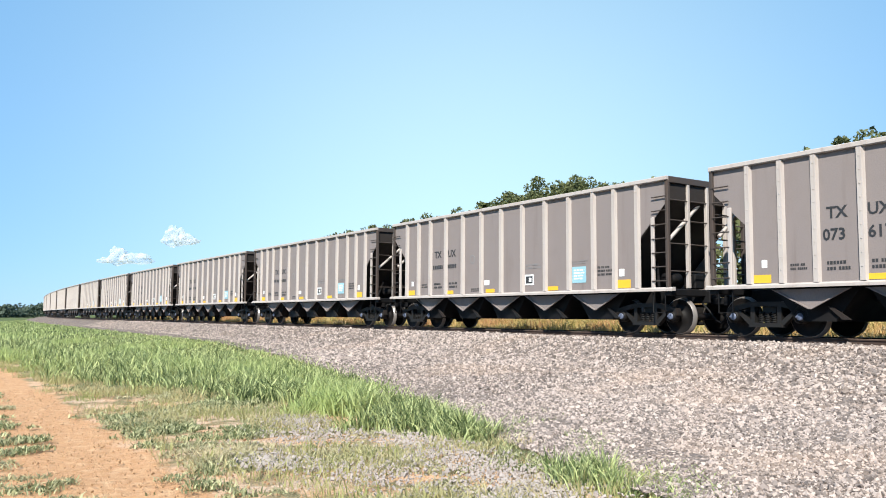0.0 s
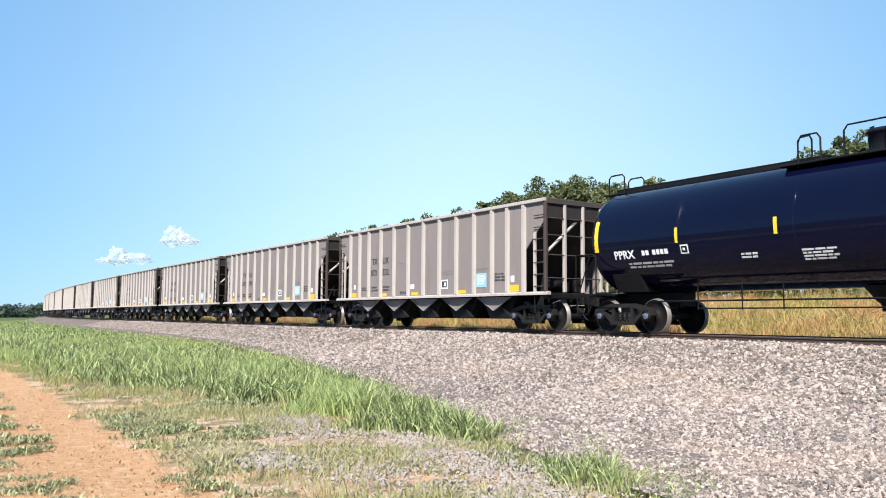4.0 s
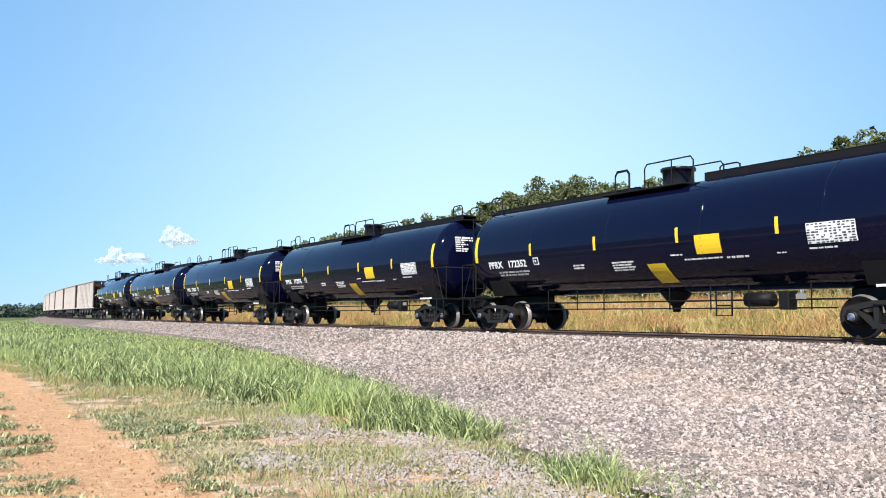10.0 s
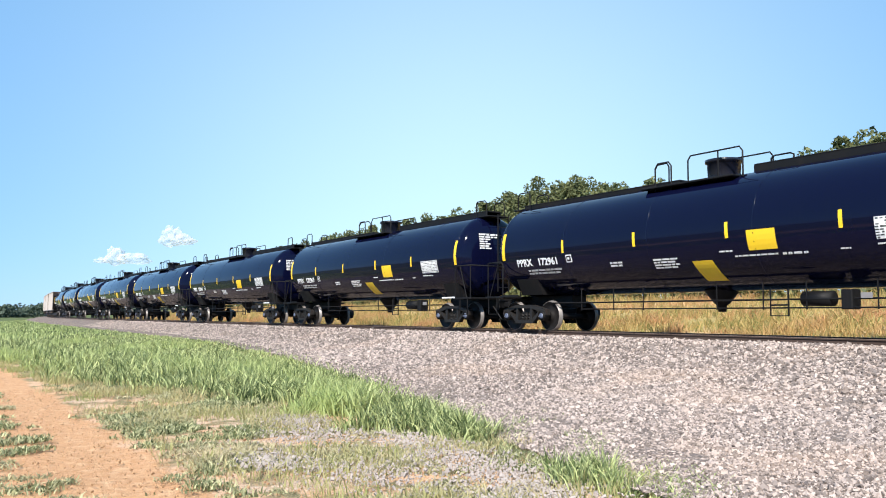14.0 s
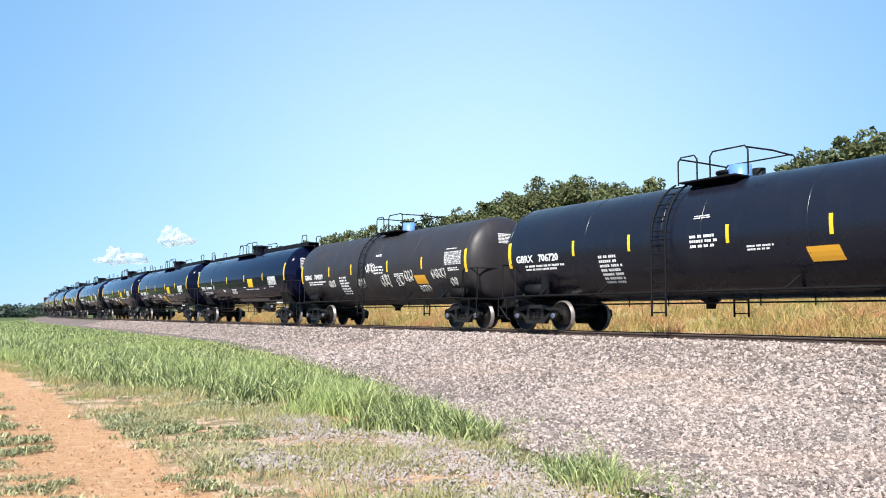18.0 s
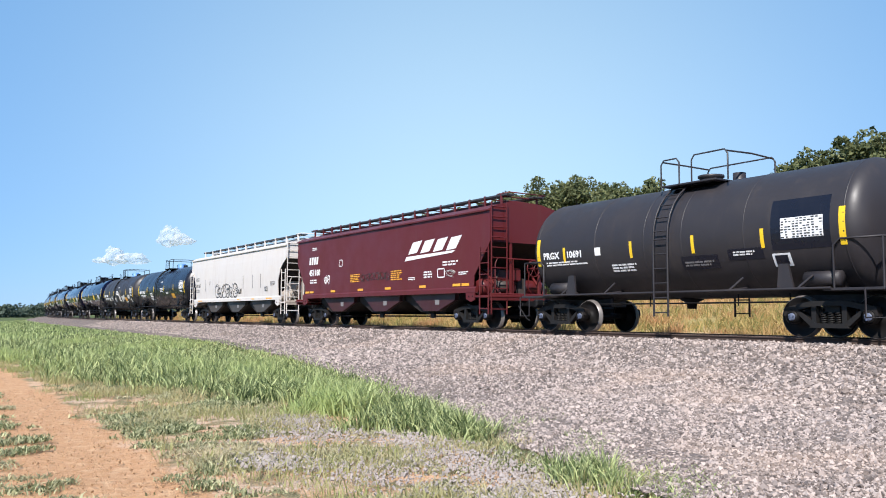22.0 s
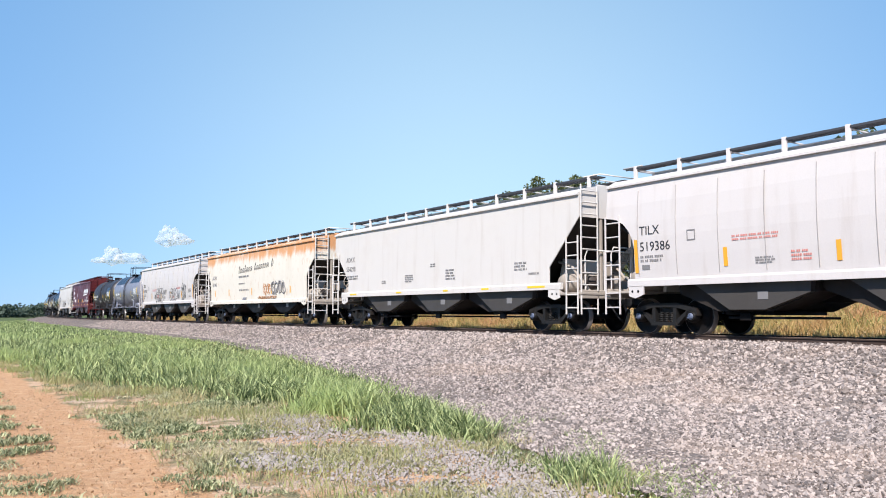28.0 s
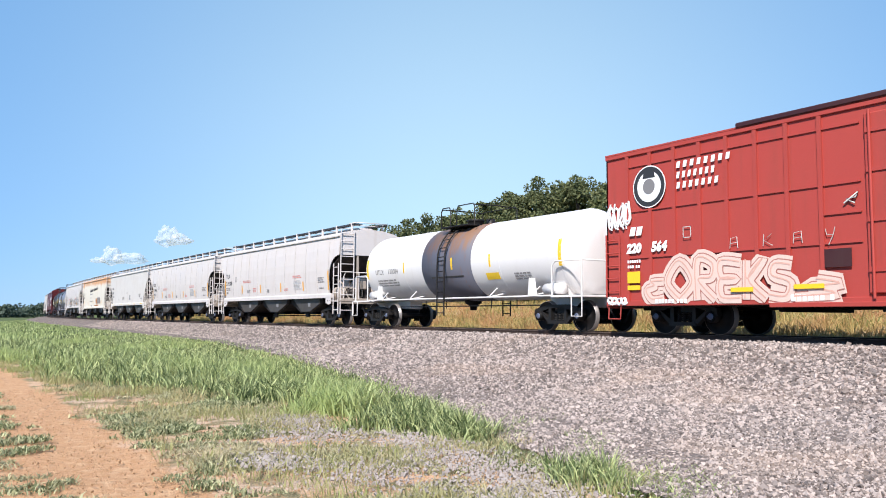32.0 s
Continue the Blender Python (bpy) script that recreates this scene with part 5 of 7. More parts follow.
# ---------------------------------------------------------------- boxcar
def box_car():
    car = thing("box_car", "oxide red ribbed steel boxcar with painted tags along its side", "railway car")
    half, L, W, Z0, Z1 = 8.65, 18.4, 1.56, 0.72, 4.80
    for sx in (-1, 1):
        g = Geo().box(*sorted((sx * W, sx * (W - 0.04))), -half, half, Z0 + 0.1, Z1)
        part("side_wall", g, BOX_RED, car, "oxide red steel side wall")
        g = Geo().cbox(*sorted((sx * (W - 0.05), sx * (W + 0.05))), -half, half, Z0, Z0 + 0.14, 0.012)
        part("side_sill", g, BOX_RED, car)
        g = Geo().cbox(*sorted((sx * (W - 0.03), sx * (W + 0.05))), -half, half, Z1 - 0.10, Z1 + 0.02, 0.012)
        part("eave_rail", g, BOX_RED, car)
        rib = Geo().prism_y([(sx * W, Z0 + 0.14), (sx * (W + 0.048), Z0 + 0.14), (sx * (W + 0.048), Z1 - 0.1), (sx * W, Z1 - 0.1)], -0.05, 0.05).mesh("rib", [BOX_RED])
        ys = [7.86 - 0.785 * k for k in range(8)]
        for y in ys + [-v for v in ys]:
            part("rib", rib, BOX_RED, car, at=(0, y, 0))
        for z in (1.98, 2.59, 3.21, 4.41):
            g = Geo()
            pts = [*ys, 1.45] if z != 2.59 else [ys[-1], 1.45]
            for a, b in zip(pts[:-1], pts[1:]):
                if a < 9:
                    g.box(*sorted((sx * W, sx * (W + 0.035))), b + 0.05, a - 0.05, z - 0.018, z + 0.018)
                    g.box(*sorted((sx * W, sx * (W + 0.035))), -a + 0.05, -b - 0.05, z - 0.018, z + 0.018)
            part("panel_seam", g, BOX_RED, car)
        # plug door with its rods
        g = Geo().cbox(*sorted((sx * (W - 0.01), sx * (W + 0.07))), -1.38, 1.38, Z0 + 0.2, Z1 - 0.25, 0.02)
        part("door", g, BOX_RED, car, "red plug door with locking rods")
        g = Geo()
        for y in (-1.25, -0.45, 0.45, 1.25):
            g.tube((sx * (W + 0.11), y, Z0 + 0.1), (sx * (W + 0.11), y, Z1 - 0.2), 0.03, 8)
        for z in (1.4, 2.4, 3.4, 4.2):
            g.box(*sorted((sx * (W + 0.07), sx * (W + 0.10))), -1.35, 1.35, z - 0.05, z + 0.05)
        part("locking_rod", g, BOX_RED, car)
        g = Geo().cbox(*sorted((sx * W, sx * (W + 0.12))), -3.6, 3.6, Z0 - 0.06, Z0 + 0.04, 0.01)
        part("door_track", g, BOX_RED, car)
    g = Geo().prism_y([(-W - 0.05, Z1), (-W - 0.05, Z1 + 0.05), (-0.9, Z1 + 0.15), (0, Z1 + 0.18), (0.9, Z1 + 0.15), (W + 0.05, Z1 + 0.05), (W + 0.05, Z1)], -half, half)
    part("roof", g, BOX_RED, car)
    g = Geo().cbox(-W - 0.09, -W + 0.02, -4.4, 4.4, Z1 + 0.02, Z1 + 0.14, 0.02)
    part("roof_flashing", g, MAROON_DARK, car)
    for sy in (-1, 1):
        g = Geo().box(-W, W, *sorted((sy * half, sy * (half - 0.05))), Z0, Z1)
        for k in range(8):
            z = Z0 + 0.4 + k * 0.5
            g.box(-W + 0.1, W - 0.1, *sorted((sy * half, sy * (half + 0.05))), z, z + 0.14)
        part("end_wall", g, BOX_RED, car)
        g = Geo().cbox(-1.5, 1.5, *sorted((sy * half, sy * (half + 0.12))), Z0 - 0.05, Z0 + 0.2, 0.02)
        part("end_sill", g, BOX_RED, car)
        ladder(car, -W - 0.07, sy * (half - 0.28), 0.95, 2.65, 0.24, BOX_RED, "y", 5, name="corner_ladder")
        g = Geo()
        y = sy * (half - 0.28)
        g.path([(-W, y + 0.22, 0.8), (-W - 0.03, y + 0.22, 0.38), (-W - 0.03, y - 0.22, 0.38), (-W, y - 0.22, 0.8)], 0.02, 6)
        part("stirrup_step", g, BOX_RED, car)
        coupler(car, sy * L / 2, sy)
        truck(car, sy * (half - 2.2))
    g = Geo().cbox(-1.5, 1.5, -half, half, Z0 - 0.02, Z0 + 0.12, 0.01)
    g.cbox(-0.25, 0.25, -L / 2 + 0.6, L / 2 - 0.6, 0.62, 0.98, 0.02)
    for y in (-3.5, -1.2, 1.2, 3.5):
        g.cbox(-1.4, 1.4, y - 0.06, y + 0.06, 0.56, 0.8, 0.01)
    part("underframe", g, DARK_STEEL, car)
    return car
# ---------------------------------------------------------------- the train
CARS = {}
TRAIN = []   # (car, place of its middle along the track at the start)


def place(car, s):
    x, y, a = on_track(s)
    car.matrix_basis = pose(x, y, 0, 0, 0, -math.degrees(a))
    TRAIN.append((car, s))
    return car


def build_train():
    # coal hoppers, from the last one forwards
    first = coal_hopper()
    cars = [first] + [copy_thing(first, Matrix()) for _ in range(18)]
    for k, c in enumerate(cars):
        place(c, -23.9 + 15.115 * k)
    numbers = {0: "532", 1: "579", 2: "617"}
    for k, c in enumerate(cars[:8]):
        lettering(c, "TX", 3.98, 2.52, 0.34, MARK_BLACK, -1.506, bold=0.007, label="black reporting mark")
        lettering(c, "UX", 3.11, 2.52, 0.34, MARK_BLACK, -1.506, bold=0.007, label="black reporting mark")
        if k in numbers:
            lettering(c, "073", 4.08, 2.06, 0.34, MARK_BLACK, -1.506, bold=0.007, label="black car number")
            lettering(c, numbers[k], 3.11, 2.06, 0.34, MARK_BLACK, -1.506, bold=0.007, label="black car number")
        else:
            bars("car_number", c, 3.45, 4.08, 2.06, 2.30, 1, MARK_BLACK, -1.506, k)
            bars("car_number", c, 2.50, 3.11, 2.06, 2.30, 1, MARK_BLACK, -1.506, k + 20)
    # long glossy black tank cars
    t1 = black_tank_car()
    tanks = [t1] + [copy_thing(t1, Matrix()) for _ in range(8)]
    for k, c in enumerate(tanks):
        place(c, -40.05 - 17.11 * k)
    ids = ["", "172336", "172330", "172976", "172352", "172981", "172967", "172961", ""]
    R, zc = 1.47, 2.56
    for k, c in enumerate(tanks):
        tank_text(c, R, zc, "PPRX", 6.55, 2.0, 0.31, MARK_WHITE, label="white reporting mark", bold=0.008)
        if ids[k]:
            tank_text(c, R, zc, ids[k], 5.55, 2.0, 0.31, MARK_WHITE, label="white car number", bold=0.008)
        else:
            tank_bars("car_number", c, R, zc, 4.5, 5.55, 2.0, 2.22, 1, MARK_WHITE, 90 + k)
        if k not in (0, 5, 8):
            tank_plate("notice_panel", c, R, zc, -0.82, -0.22, 1.34, 1.82, YELLOW, slant=-0.13, label="yellow slanted notice panel")
        head_marks(c, R, zc, -7.22, -1, MARK_WHITE, k)
    # two black tank cars with platforms
    for k, s in enumerate((-193.3, -209.4)):
        c = platform_tank_car("tank_car", "black tank car with a railed platform and scratched tags" if k == 0 else "clean black tank car with a railed platform and blue valve", 1.53, 2.42, 6.85, 15.7, 6.05, BLACK_DULL if k == 0 else BLACK_SATIN, DARK_STEEL, MARK_WHITE, 0.6, -0.45, 0.72)
        CARS["g%d" % (k + 1)] = place(c, s)
    CARS["ci"] = place(covered_hopper("covered_hopper_car", "white covered hopper car with black painted tags", 8.0, 17.7, 6.45, WHITE_CAR, BAY_SHADED, WHITE_CAR, WALK_DARK, CHAMFER_END, 0.05, 0, "covered hopper cars"), -226.2)
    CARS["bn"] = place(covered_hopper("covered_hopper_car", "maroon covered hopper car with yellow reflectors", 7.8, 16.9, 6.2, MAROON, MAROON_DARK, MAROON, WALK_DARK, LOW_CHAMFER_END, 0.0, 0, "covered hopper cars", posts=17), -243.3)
    c = platform_tank_car("tank_car", "short dull black tank car with railed platform", 1.5, 2.42, 4.85, 12.2, 4.25, BLACK_DULL, BLACK_DULL, MARK_WHITE, -0.07, -0.5, 0.76)
    CARS["pr"] = place(c, -258.35)
    c = platform_tank_car("tank_car", "short blue-grey tank car with black top patches", 1.5, 2.5, 5.05, 12.6, 4.45, GREY_TANK, GREY_TANK, MARK_WHITE, -0.42, -0.5, 0.72, "", BLACK_DULL)
    CARS["cr"] = place(c, -270.55)
    CARS["t1"] = place(covered_hopper("covered_hopper_car", "white rounded covered hopper car with black painted tags", 8.0, 17.3, 6.4, WHITE_OFF, BAY_SHADED, WHITE_OFF, WALK_DARK, ROUND_END, 0.07, 12, "covered hopper cars"), -285.5)
    CARS["ac"] = place(covered_hopper("covered_hopper_car", "rust-stained white covered hopper car", 7.95, 17.6, 6.4, WHITE_RUST, DARK_STEEL, WHITE_CAR, WALK_DARK, SHORT_END, 0.04, 0, "covered hopper cars", 1.25), -303.4)
    CARS["ad"] = place(covered_hopper("covered_hopper_car", "clean white straight-sided covered hopper car", 7.85, 16.9, 6.2, WHITE_CAR, BAY_SHADED, WHITE_CAR, WALK_DARK, SLANT_END, 0.0, 0, "covered hopper cars"), -321.4)
    for key, s in (("t2", -338.4), ("t3", -355.7)):
        CARS[key] = place(covered_hopper("covered_hopper_car", "white rounded covered hopper car with vertical weld seams", 8.0, 17.3, 6.4, WHITE_OFF, BAY_SHADED, WHITE_OFF, WALK_DARK, ROUND_END, 0.07, 12, "covered hopper cars"), s)
    c = platform_tank_car("tank_car", "white tank car with a grey rust-streaked middle band", 1.38, 2.37, 6.0, 14.9, 5.6, WHITE_TANK, WHITE_TANK, MARK_BLACK, 0.25, 0.08, 0.78, "", TRUCK_STEEL)
    CARS["ut"] = place(c, -371.97)
    CARS["bx"] = place(box_car(), -388.75)


# Darkened maroon: painted shade on the bays, plain colour on boxcar flashing and patch.
MAROON_DARK = paint("maroon_trim_and_bay_shade", (0.045, 0.010, 0.011), 0.5, (0.05, 0.035, 0.03), 0.4)


def rusted(name, col, rust, z0, z1, spread, flecks):
    """Paint that rusts in streaks between two heights, with small flecks below."""
    m, nt, b = shader(name)
    tc = nt.nodes.new("ShaderNodeTexCoord")
    sep = nt.nodes.new("ShaderNodeSeparateXYZ")
    nt.links.new(tc.outputs["Object"], sep.inputs[0])
    run = noise_at(nt, 1.6, 6, (1, 1.3, 0.25), rough=0.7)
    fine = noise_at(nt, 7, 5, (1, 1, 0.3))
    high = ramp(nt, sep.outputs["Z"], z0, z1)
    mul = nt.nodes.new("ShaderNodeMath")
    mul.operation = "MULTIPLY_ADD"
    nt.links.new(high, mul.inputs[0])
    mul.inputs[1].default_value = spread
    nt.links.new(run, mul.inputs[2])
    mask = ramp(nt, mul.outputs[0], 0.72, 1.0)
    c = mix(nt, ramp(nt, run, 0.45, 0.8, 0, 0.4), col, [0.75 * v for v in (col[0], col[1] * 0.9, col[2] * 0.75)])
    c = mix(nt, mask, c, rust)
    c = mix(nt, ramp(nt, fine, 0.57, 0.72, 0, flecks), c, [0.8 * v for v in rust])
    nt.links.new(c, b.inputs["Base Color"])
    b.inputs["Roughness"].default_value = 0.6
    bump(nt, b, fine, 0.15, 0.006)
    return m


WHITE_RUST = rusted("rust_stained_white", (0.66, 0.61, 0.53), (0.58, 0.28, 0.12), 2.9, 3.8, 0.46, 0.6)
BAND_GREY = rusted("rusty_grey_band", (0.115, 0.117, 0.15), (0.20, 0.105, 0.06), 1.5, 3.6, 0.44, 0.5)
build_train()
# ---------------------------------------------------------------- marks and painted tags on single cars
RUST_RED = paint("rust_streak", (0.36, 0.16, 0.06), 0.8, (0.20, 0.09, 0.04), 0.6)
SPRAY_ROSE = paint("rose_spray", (0.62, 0.36, 0.29), 0.55, (0.4, 0.2, 0.15), 0.3)
PASTEL = paint("pale_pink_spray", (0.66, 0.50, 0.43), 0.55, (0.45, 0.25, 0.2), 0.3)
PASTEL_DARK = paint("brown_red_spray", (0.38, 0.15, 0.12), 0.55, (0.3, 0.1, 0.08), 0.3)
SPRAY_PALE = paint("thin_pale_spray", (0.50, 0.50, 0.47), 0.55, (0.2, 0.2, 0.2), 0.4)


def tag_strokes(car, y0, y1, z0, z1, mat, seed, x, n=5, r=0.022, label="scrawled spray-painted tag"):
    """A row of looping letter-like strokes on the near side."""
    rnd = random.Random(seed)
    w, h = (y1 - y0) / n, z1 - z0
    for k in range(n):
        g = Geo()
        cy, cz = y1 - (k + 0.5) * w, z0 + h * rnd.uniform(0.42, 0.58)
        a0, turns = rnd.uniform(0, 6), rnd.uniform(1.1, 1.7)
        pts = []
        for i in range(22):
            t = i / 21
            a = a0 + turns * 2 * math.pi * t
            rr = 1 - 0.45 * t
            pts.append((x, cy + 0.60 * w * rr * math.cos(a) * (1 + 0.25 * math.sin(3 * a + k)), cz + 0.48 * h * rr * math.sin(a)))
        g.path(pts, r, 4)
        part("painted_tag", g, mat, car, label if k == 0 else "")
        g = Geo()
        q = [(x, cy + rnd.uniform(-0.5, 0.5) * w, z0 + h * u) for u in (0.02, 0.35, 0.7, 0.98)]
        g.path(q, r * 0.9, 4)
        part("painted_tag", g, mat, car)


def ribbon(pts, w, x, thick):
    """A flat band of width w along a line of (y, z), smoothed, lying on the near side."""
    q = []
    for i in range(len(pts) - 1):
        p0, p1, p2, p3 = (Vector(pts[max(0, min(len(pts) - 1, i + d))]) for d in (-1, 0, 1, 2))
        for k in range(5):
            t = k / 5
            q.append(0.5 * (2 * p1 + (p2 - p0) * t + (2 * p0 - 5 * p1 + 4 * p2 - p3) * t * t + (3 * p1 - p0 - 3 * p2 + p3) * t ** 3))
    q.append(Vector(pts[-1]))
    g = Geo()
    vs, fs = [], []
    for i, p in enumerate(q):
        d = (q[min(i + 1, len(q) - 1)] - q[max(i - 1, 0)])
        d = d.normalized() if d.length > 1e-6 else Vector((0, 1))
        nrm = Vector((-d.y, d.x)) * w / 2
        a, b = p + nrm, p - nrm
        lo = lambda v: max(v, 0.76)
        xi = x - 0.004 * i / len(q)
        vs += [(xi, a.x, lo(a.y)), (xi, b.x, lo(b.y)), (xi - thick, b.x, lo(b.y)), (xi - thick, a.x, lo(a.y))]
    for i in range(len(q) - 1):
        for k in range(4):
            a, b = 4 * i + k, 4 * i + (k + 1) % 4
            fs.append((a, b, b + 4, a + 4))
    return g.add(vs, fs)


# closed and open spray lines, each in a box one unit wide and high
ANGULAR_STROKES = [[[(0.1, 0.0), (0.0, 0.95), (0.9, 1.0), (0.95, 0.75), (0.4, 0.72), (0.4, 0.6), (0.8, 0.6), (0.8, 0.38), (0.42, 0.36), (0.45, 0.0), (0.1, 0.0)]],
                   [[(0.0, 0.05), (0.35, 0.98), (0.7, 0.95), (1.0, 0.1), (0.7, 0.05), (0.62, 0.3), (0.4, 0.3), (0.3, 0.02), (0.0, 0.05)], [(0.45, 0.5), (0.53, 0.7), (0.6, 0.5), (0.45, 0.5)]],
                   [[(0.0, 0.7), (0.05, 1.0), (1.0, 1.05), (0.95, 0.78), (0.66, 0.75), (0.6, 0.1), (0.3, 0.08), (0.36, 0.74), (0.0, 0.7)]],
                   [[(1.0, 0.8), (0.5, 1.05), (0.05, 0.8), (0.2, 0.5), (0.65, 0.4), (0.1, 0.25), (0.1, 0.02), (0.7, 0.0), (1.0, 0.3), (0.8, 0.58), (0.4, 0.7), (0.9, 0.65), (1.0, 0.8)]]]
ROUND_STROKES = [[[(0.5, 0.0), (0.0, 0.2), (0.0, 0.65), (0.4, 0.8), (0.7, 0.6), (1.0, 0.3), (0.8, 0.05), (0.5, 0.0)], [(0.4, 0.3), (0.5, 0.45), (0.55, 0.3), (0.4, 0.3)]],
                 [[(0.1, 0.1), (0.0, 0.9), (0.5, 1.0), (0.95, 0.85), (0.9, 0.3), (0.6, 0.0), (0.1, 0.1)], [(0.35, 0.6), (0.4, 0.75), (0.5, 0.6), (0.35, 0.6)], [(0.6, 0.62), (0.68, 0.75), (0.75, 0.6), (0.6, 0.62)]],
                 [[(0.9, 0.8), (0.3, 0.95), (0.0, 0.5), (0.3, 0.05), (0.95, 0.1), (1.0, 0.35), (0.5, 0.35), (0.6, 0.6), (0.9, 0.8)]],
                 [[(0.2, 0.0), (0.0, 0.4), (0.5, 0.5), (0.1, 0.7), (0.3, 1.0), (0.9, 0.9), (0.6, 0.65), (1.0, 0.3), (0.7, 0.02), (0.2, 0.0)]],
                 [[(0.0, 0.8), (0.5, 1.0), (1.0, 0.7), (0.6, 0.6), (1.0, 0.4), (0.5, 0.3)], [(0.2, 0.1), (0.7, 0.15)]]]
LOOSE_STROKES = [[[(0.8, 0.9), (0.1, 0.8), (0.2, 0.1), (0.9, 0.2)], [(0.1, 0.5), (0.7, 0.5)]], [[(0.0, 0.0), (0.3, 0.9), (0.6, 0.1), (0.9, 1.0)]], [[(0.9, 0.95), (0.2, 0.8), (0.8, 0.4), (0.1, 0.0)]], [[(0.1, 0.9), (0.2, 0.1), (0.8, 0.5), (0.9, 0.9), (0.3, 0.6)]]]


def line_tag(car, y0, y1, z0, z1, shapes, mat, x, w, label="thin black spray-painted scrawl"):
    """A row of sprayed outlines side by side, each letting the wall show through."""
    step = (y1 - y0) / len(shapes)
    for k, lines in enumerate(shapes):
        g = Geo()
        for n, line in enumerate(lines):
            pts = [(y1 - (k + 1.06 * a) * step, z0 + b * (z1 - z0)) for a, b in line]
            r = ribbon(pts, w, x - 0.0015 * n, 0.0015)
            g.add(r.v, r.f)
        part("painted_tag", g, mat, car, label if k == 0 else "")


def frame_mark(car, y0, y1, z0, z1, mat, x, bar=0.03):
    g = Geo()
    g.box(x - 0.005, x, y0, y1, z0, z0 + bar)
    g.box(x - 0.005, x, y0, y1, z1 - bar, z1)
    g.box(x - 0.005, x, y0, y0 + bar, z0, z1)
    g.box(x - 0.005, x, y1 - bar, y1, z0, z1)
    return part("outlined_mark", g, mat, car)


def block_letters(car, y0, y1, z0, z1, n, mat, x, slant=0.0, gap=0.12, name="painted_emblem", label=""):
    """Plain slanted blocks in place of a name."""
    w = (y1 - y0) / n
    for k in range(n):
        a = y1 - k * w
        b = a - w * (1 - gap)
        g = Geo().prism_x([(a + 0, z0), (b + 0, z0), (b - slant, z1), (a - slant, z1)], x - 0.005, x)
        part(name, g, mat, car, label if k == 0 else "")


def detail_tanks(c1, c2, pr, cr, ut):
    for c, num in ((c1, "704529"), (c2, "706720")):
        R, zc, x = 1.53, 2.42, 1.53
        tank_text(c, R, zc, "GBRX", 6.5, 2.10, 0.30, MARK_WHITE, bold=0.008, label="white reporting mark")
        tank_text(c, R, zc, num, 5.45, 2.10, 0.30, MARK_WHITE, bold=0.008, label="white car number")
        tank_bars("data_lettering", c, R, zc, 4.3, 6.1, 1.82, 2.02, 2, MARK_WHITE, 1)
        bars_along(c, R, zc, [3.88, 1.72, -1.40, -3.98], 2.18, 2.62)
        chart(c, R, zc, -6.55, -5.5, 2.24, 2.72, MARK_GREY if c is c1 else MARK_WHITE, MARK_WHITE if c is c1 else MARK_BLACK, 3)
        tank_bars("data_lettering", c, R, zc, -6.3, -5.6, 2.78, 2.84, 1, MARK_WHITE, 4)
        tank_bars("data_lettering", c, R, zc, -6.4, -5.7, 2.02, 2.16, 2, MARK_WHITE, 5)
        tank_plate("notice_panel", c, R, zc, -4.1, -3.35, 1.64, 1.96, AMBER, slant=-0.08, label="yellow notice panel")
        tank_bars("data_lettering", c, R, zc, 2.0, 2.9, 1.35, 2.15, 7, MARK_WHITE, 6)
        tank_bars("data_lettering", c, R, zc, -1.1, -0.3, 2.1, 2.45, 3, MARK_WHITE, 7)
        tank_bars("data_lettering", c, R, zc, -2.6, -1.9, 1.95, 2.1, 2, MARK_WHITE, 8)
        tank_bars("data_lettering", c, R, zc, -0.9, -0.4, 2.82, 2.92, 2, MARK_WHITE, 9)
        head_marks(c, R, zc, -6.85, -1, MARK_WHITE, 9, 2.95, 3.3, -0.5, 0.3)
        g = Geo().lathe([(zc + R - 0.1, 0.28), (zc + R + 0.32, 0.28), (zc + R + 0.36, 0.0)], "z", (-0.1, -0.75, 0), 16)
        part("valve_cover", g, CAP_BLUE, c, "blue valve cover")
        if c is c1:
            for k, (a, b, lo, hi, n) in enumerate(((0.38, -0.42, 2.2, 2.58, 3), (-0.8, -1.5, 1.6, 2.1, 3), (-2.0, -2.6, 1.6, 2.05, 2), (-2.7, -3.3, 1.75, 2.2, 3), (-3.5, -4.2, 1.35, 1.6, 4), (-4.6, -5.5, 1.8, 2.15, 4), (-5.7, -6.1, 1.5, 1.8, 2), (0.6, 1.2, 1.6, 2.0, 3), (3.4, 4.0, 1.7, 2.0, 3))):
                lo2, hi2 = (math.asin((z - zc) / R) * R + zc for z in (lo, hi))
                before = set(c.children)
                tag_strokes(c, min(a, b), max(a, b), lo2, hi2, MARK_WHITE if k == 0 else SPRAY_PALE, 30 + k, -R - 0.01, n, 0.012)
                for o in set(c.children) - before:
                    wrapped(o, R, zc, -R)
    R, zc, c = 1.5, 2.42, pr
    tank_text(c, R, zc, "PRGX", 4.6, 2.14, 0.27, MARK_WHITE, bold=0.008, label="white reporting mark")
    tank_text(c, R, zc, "10691", 3.6, 2.14, 0.27, MARK_WHITE, bold=0.008, label="white car number")
    tank_bars("data_lettering", c, R, zc, 2.7, 4.5, 1.92, 2.06, 2, MARK_WHITE, 2)
    bars_along(c, R, zc, [3.68, 1.07, -0.97, -2.92], 2.0, 2.44)
    tank_plate("patch_panel", c, R, zc, -4.55, -3.15, 1.93, 3.04, BLACK_SATIN, 0.004, label="fresh black paint patch")
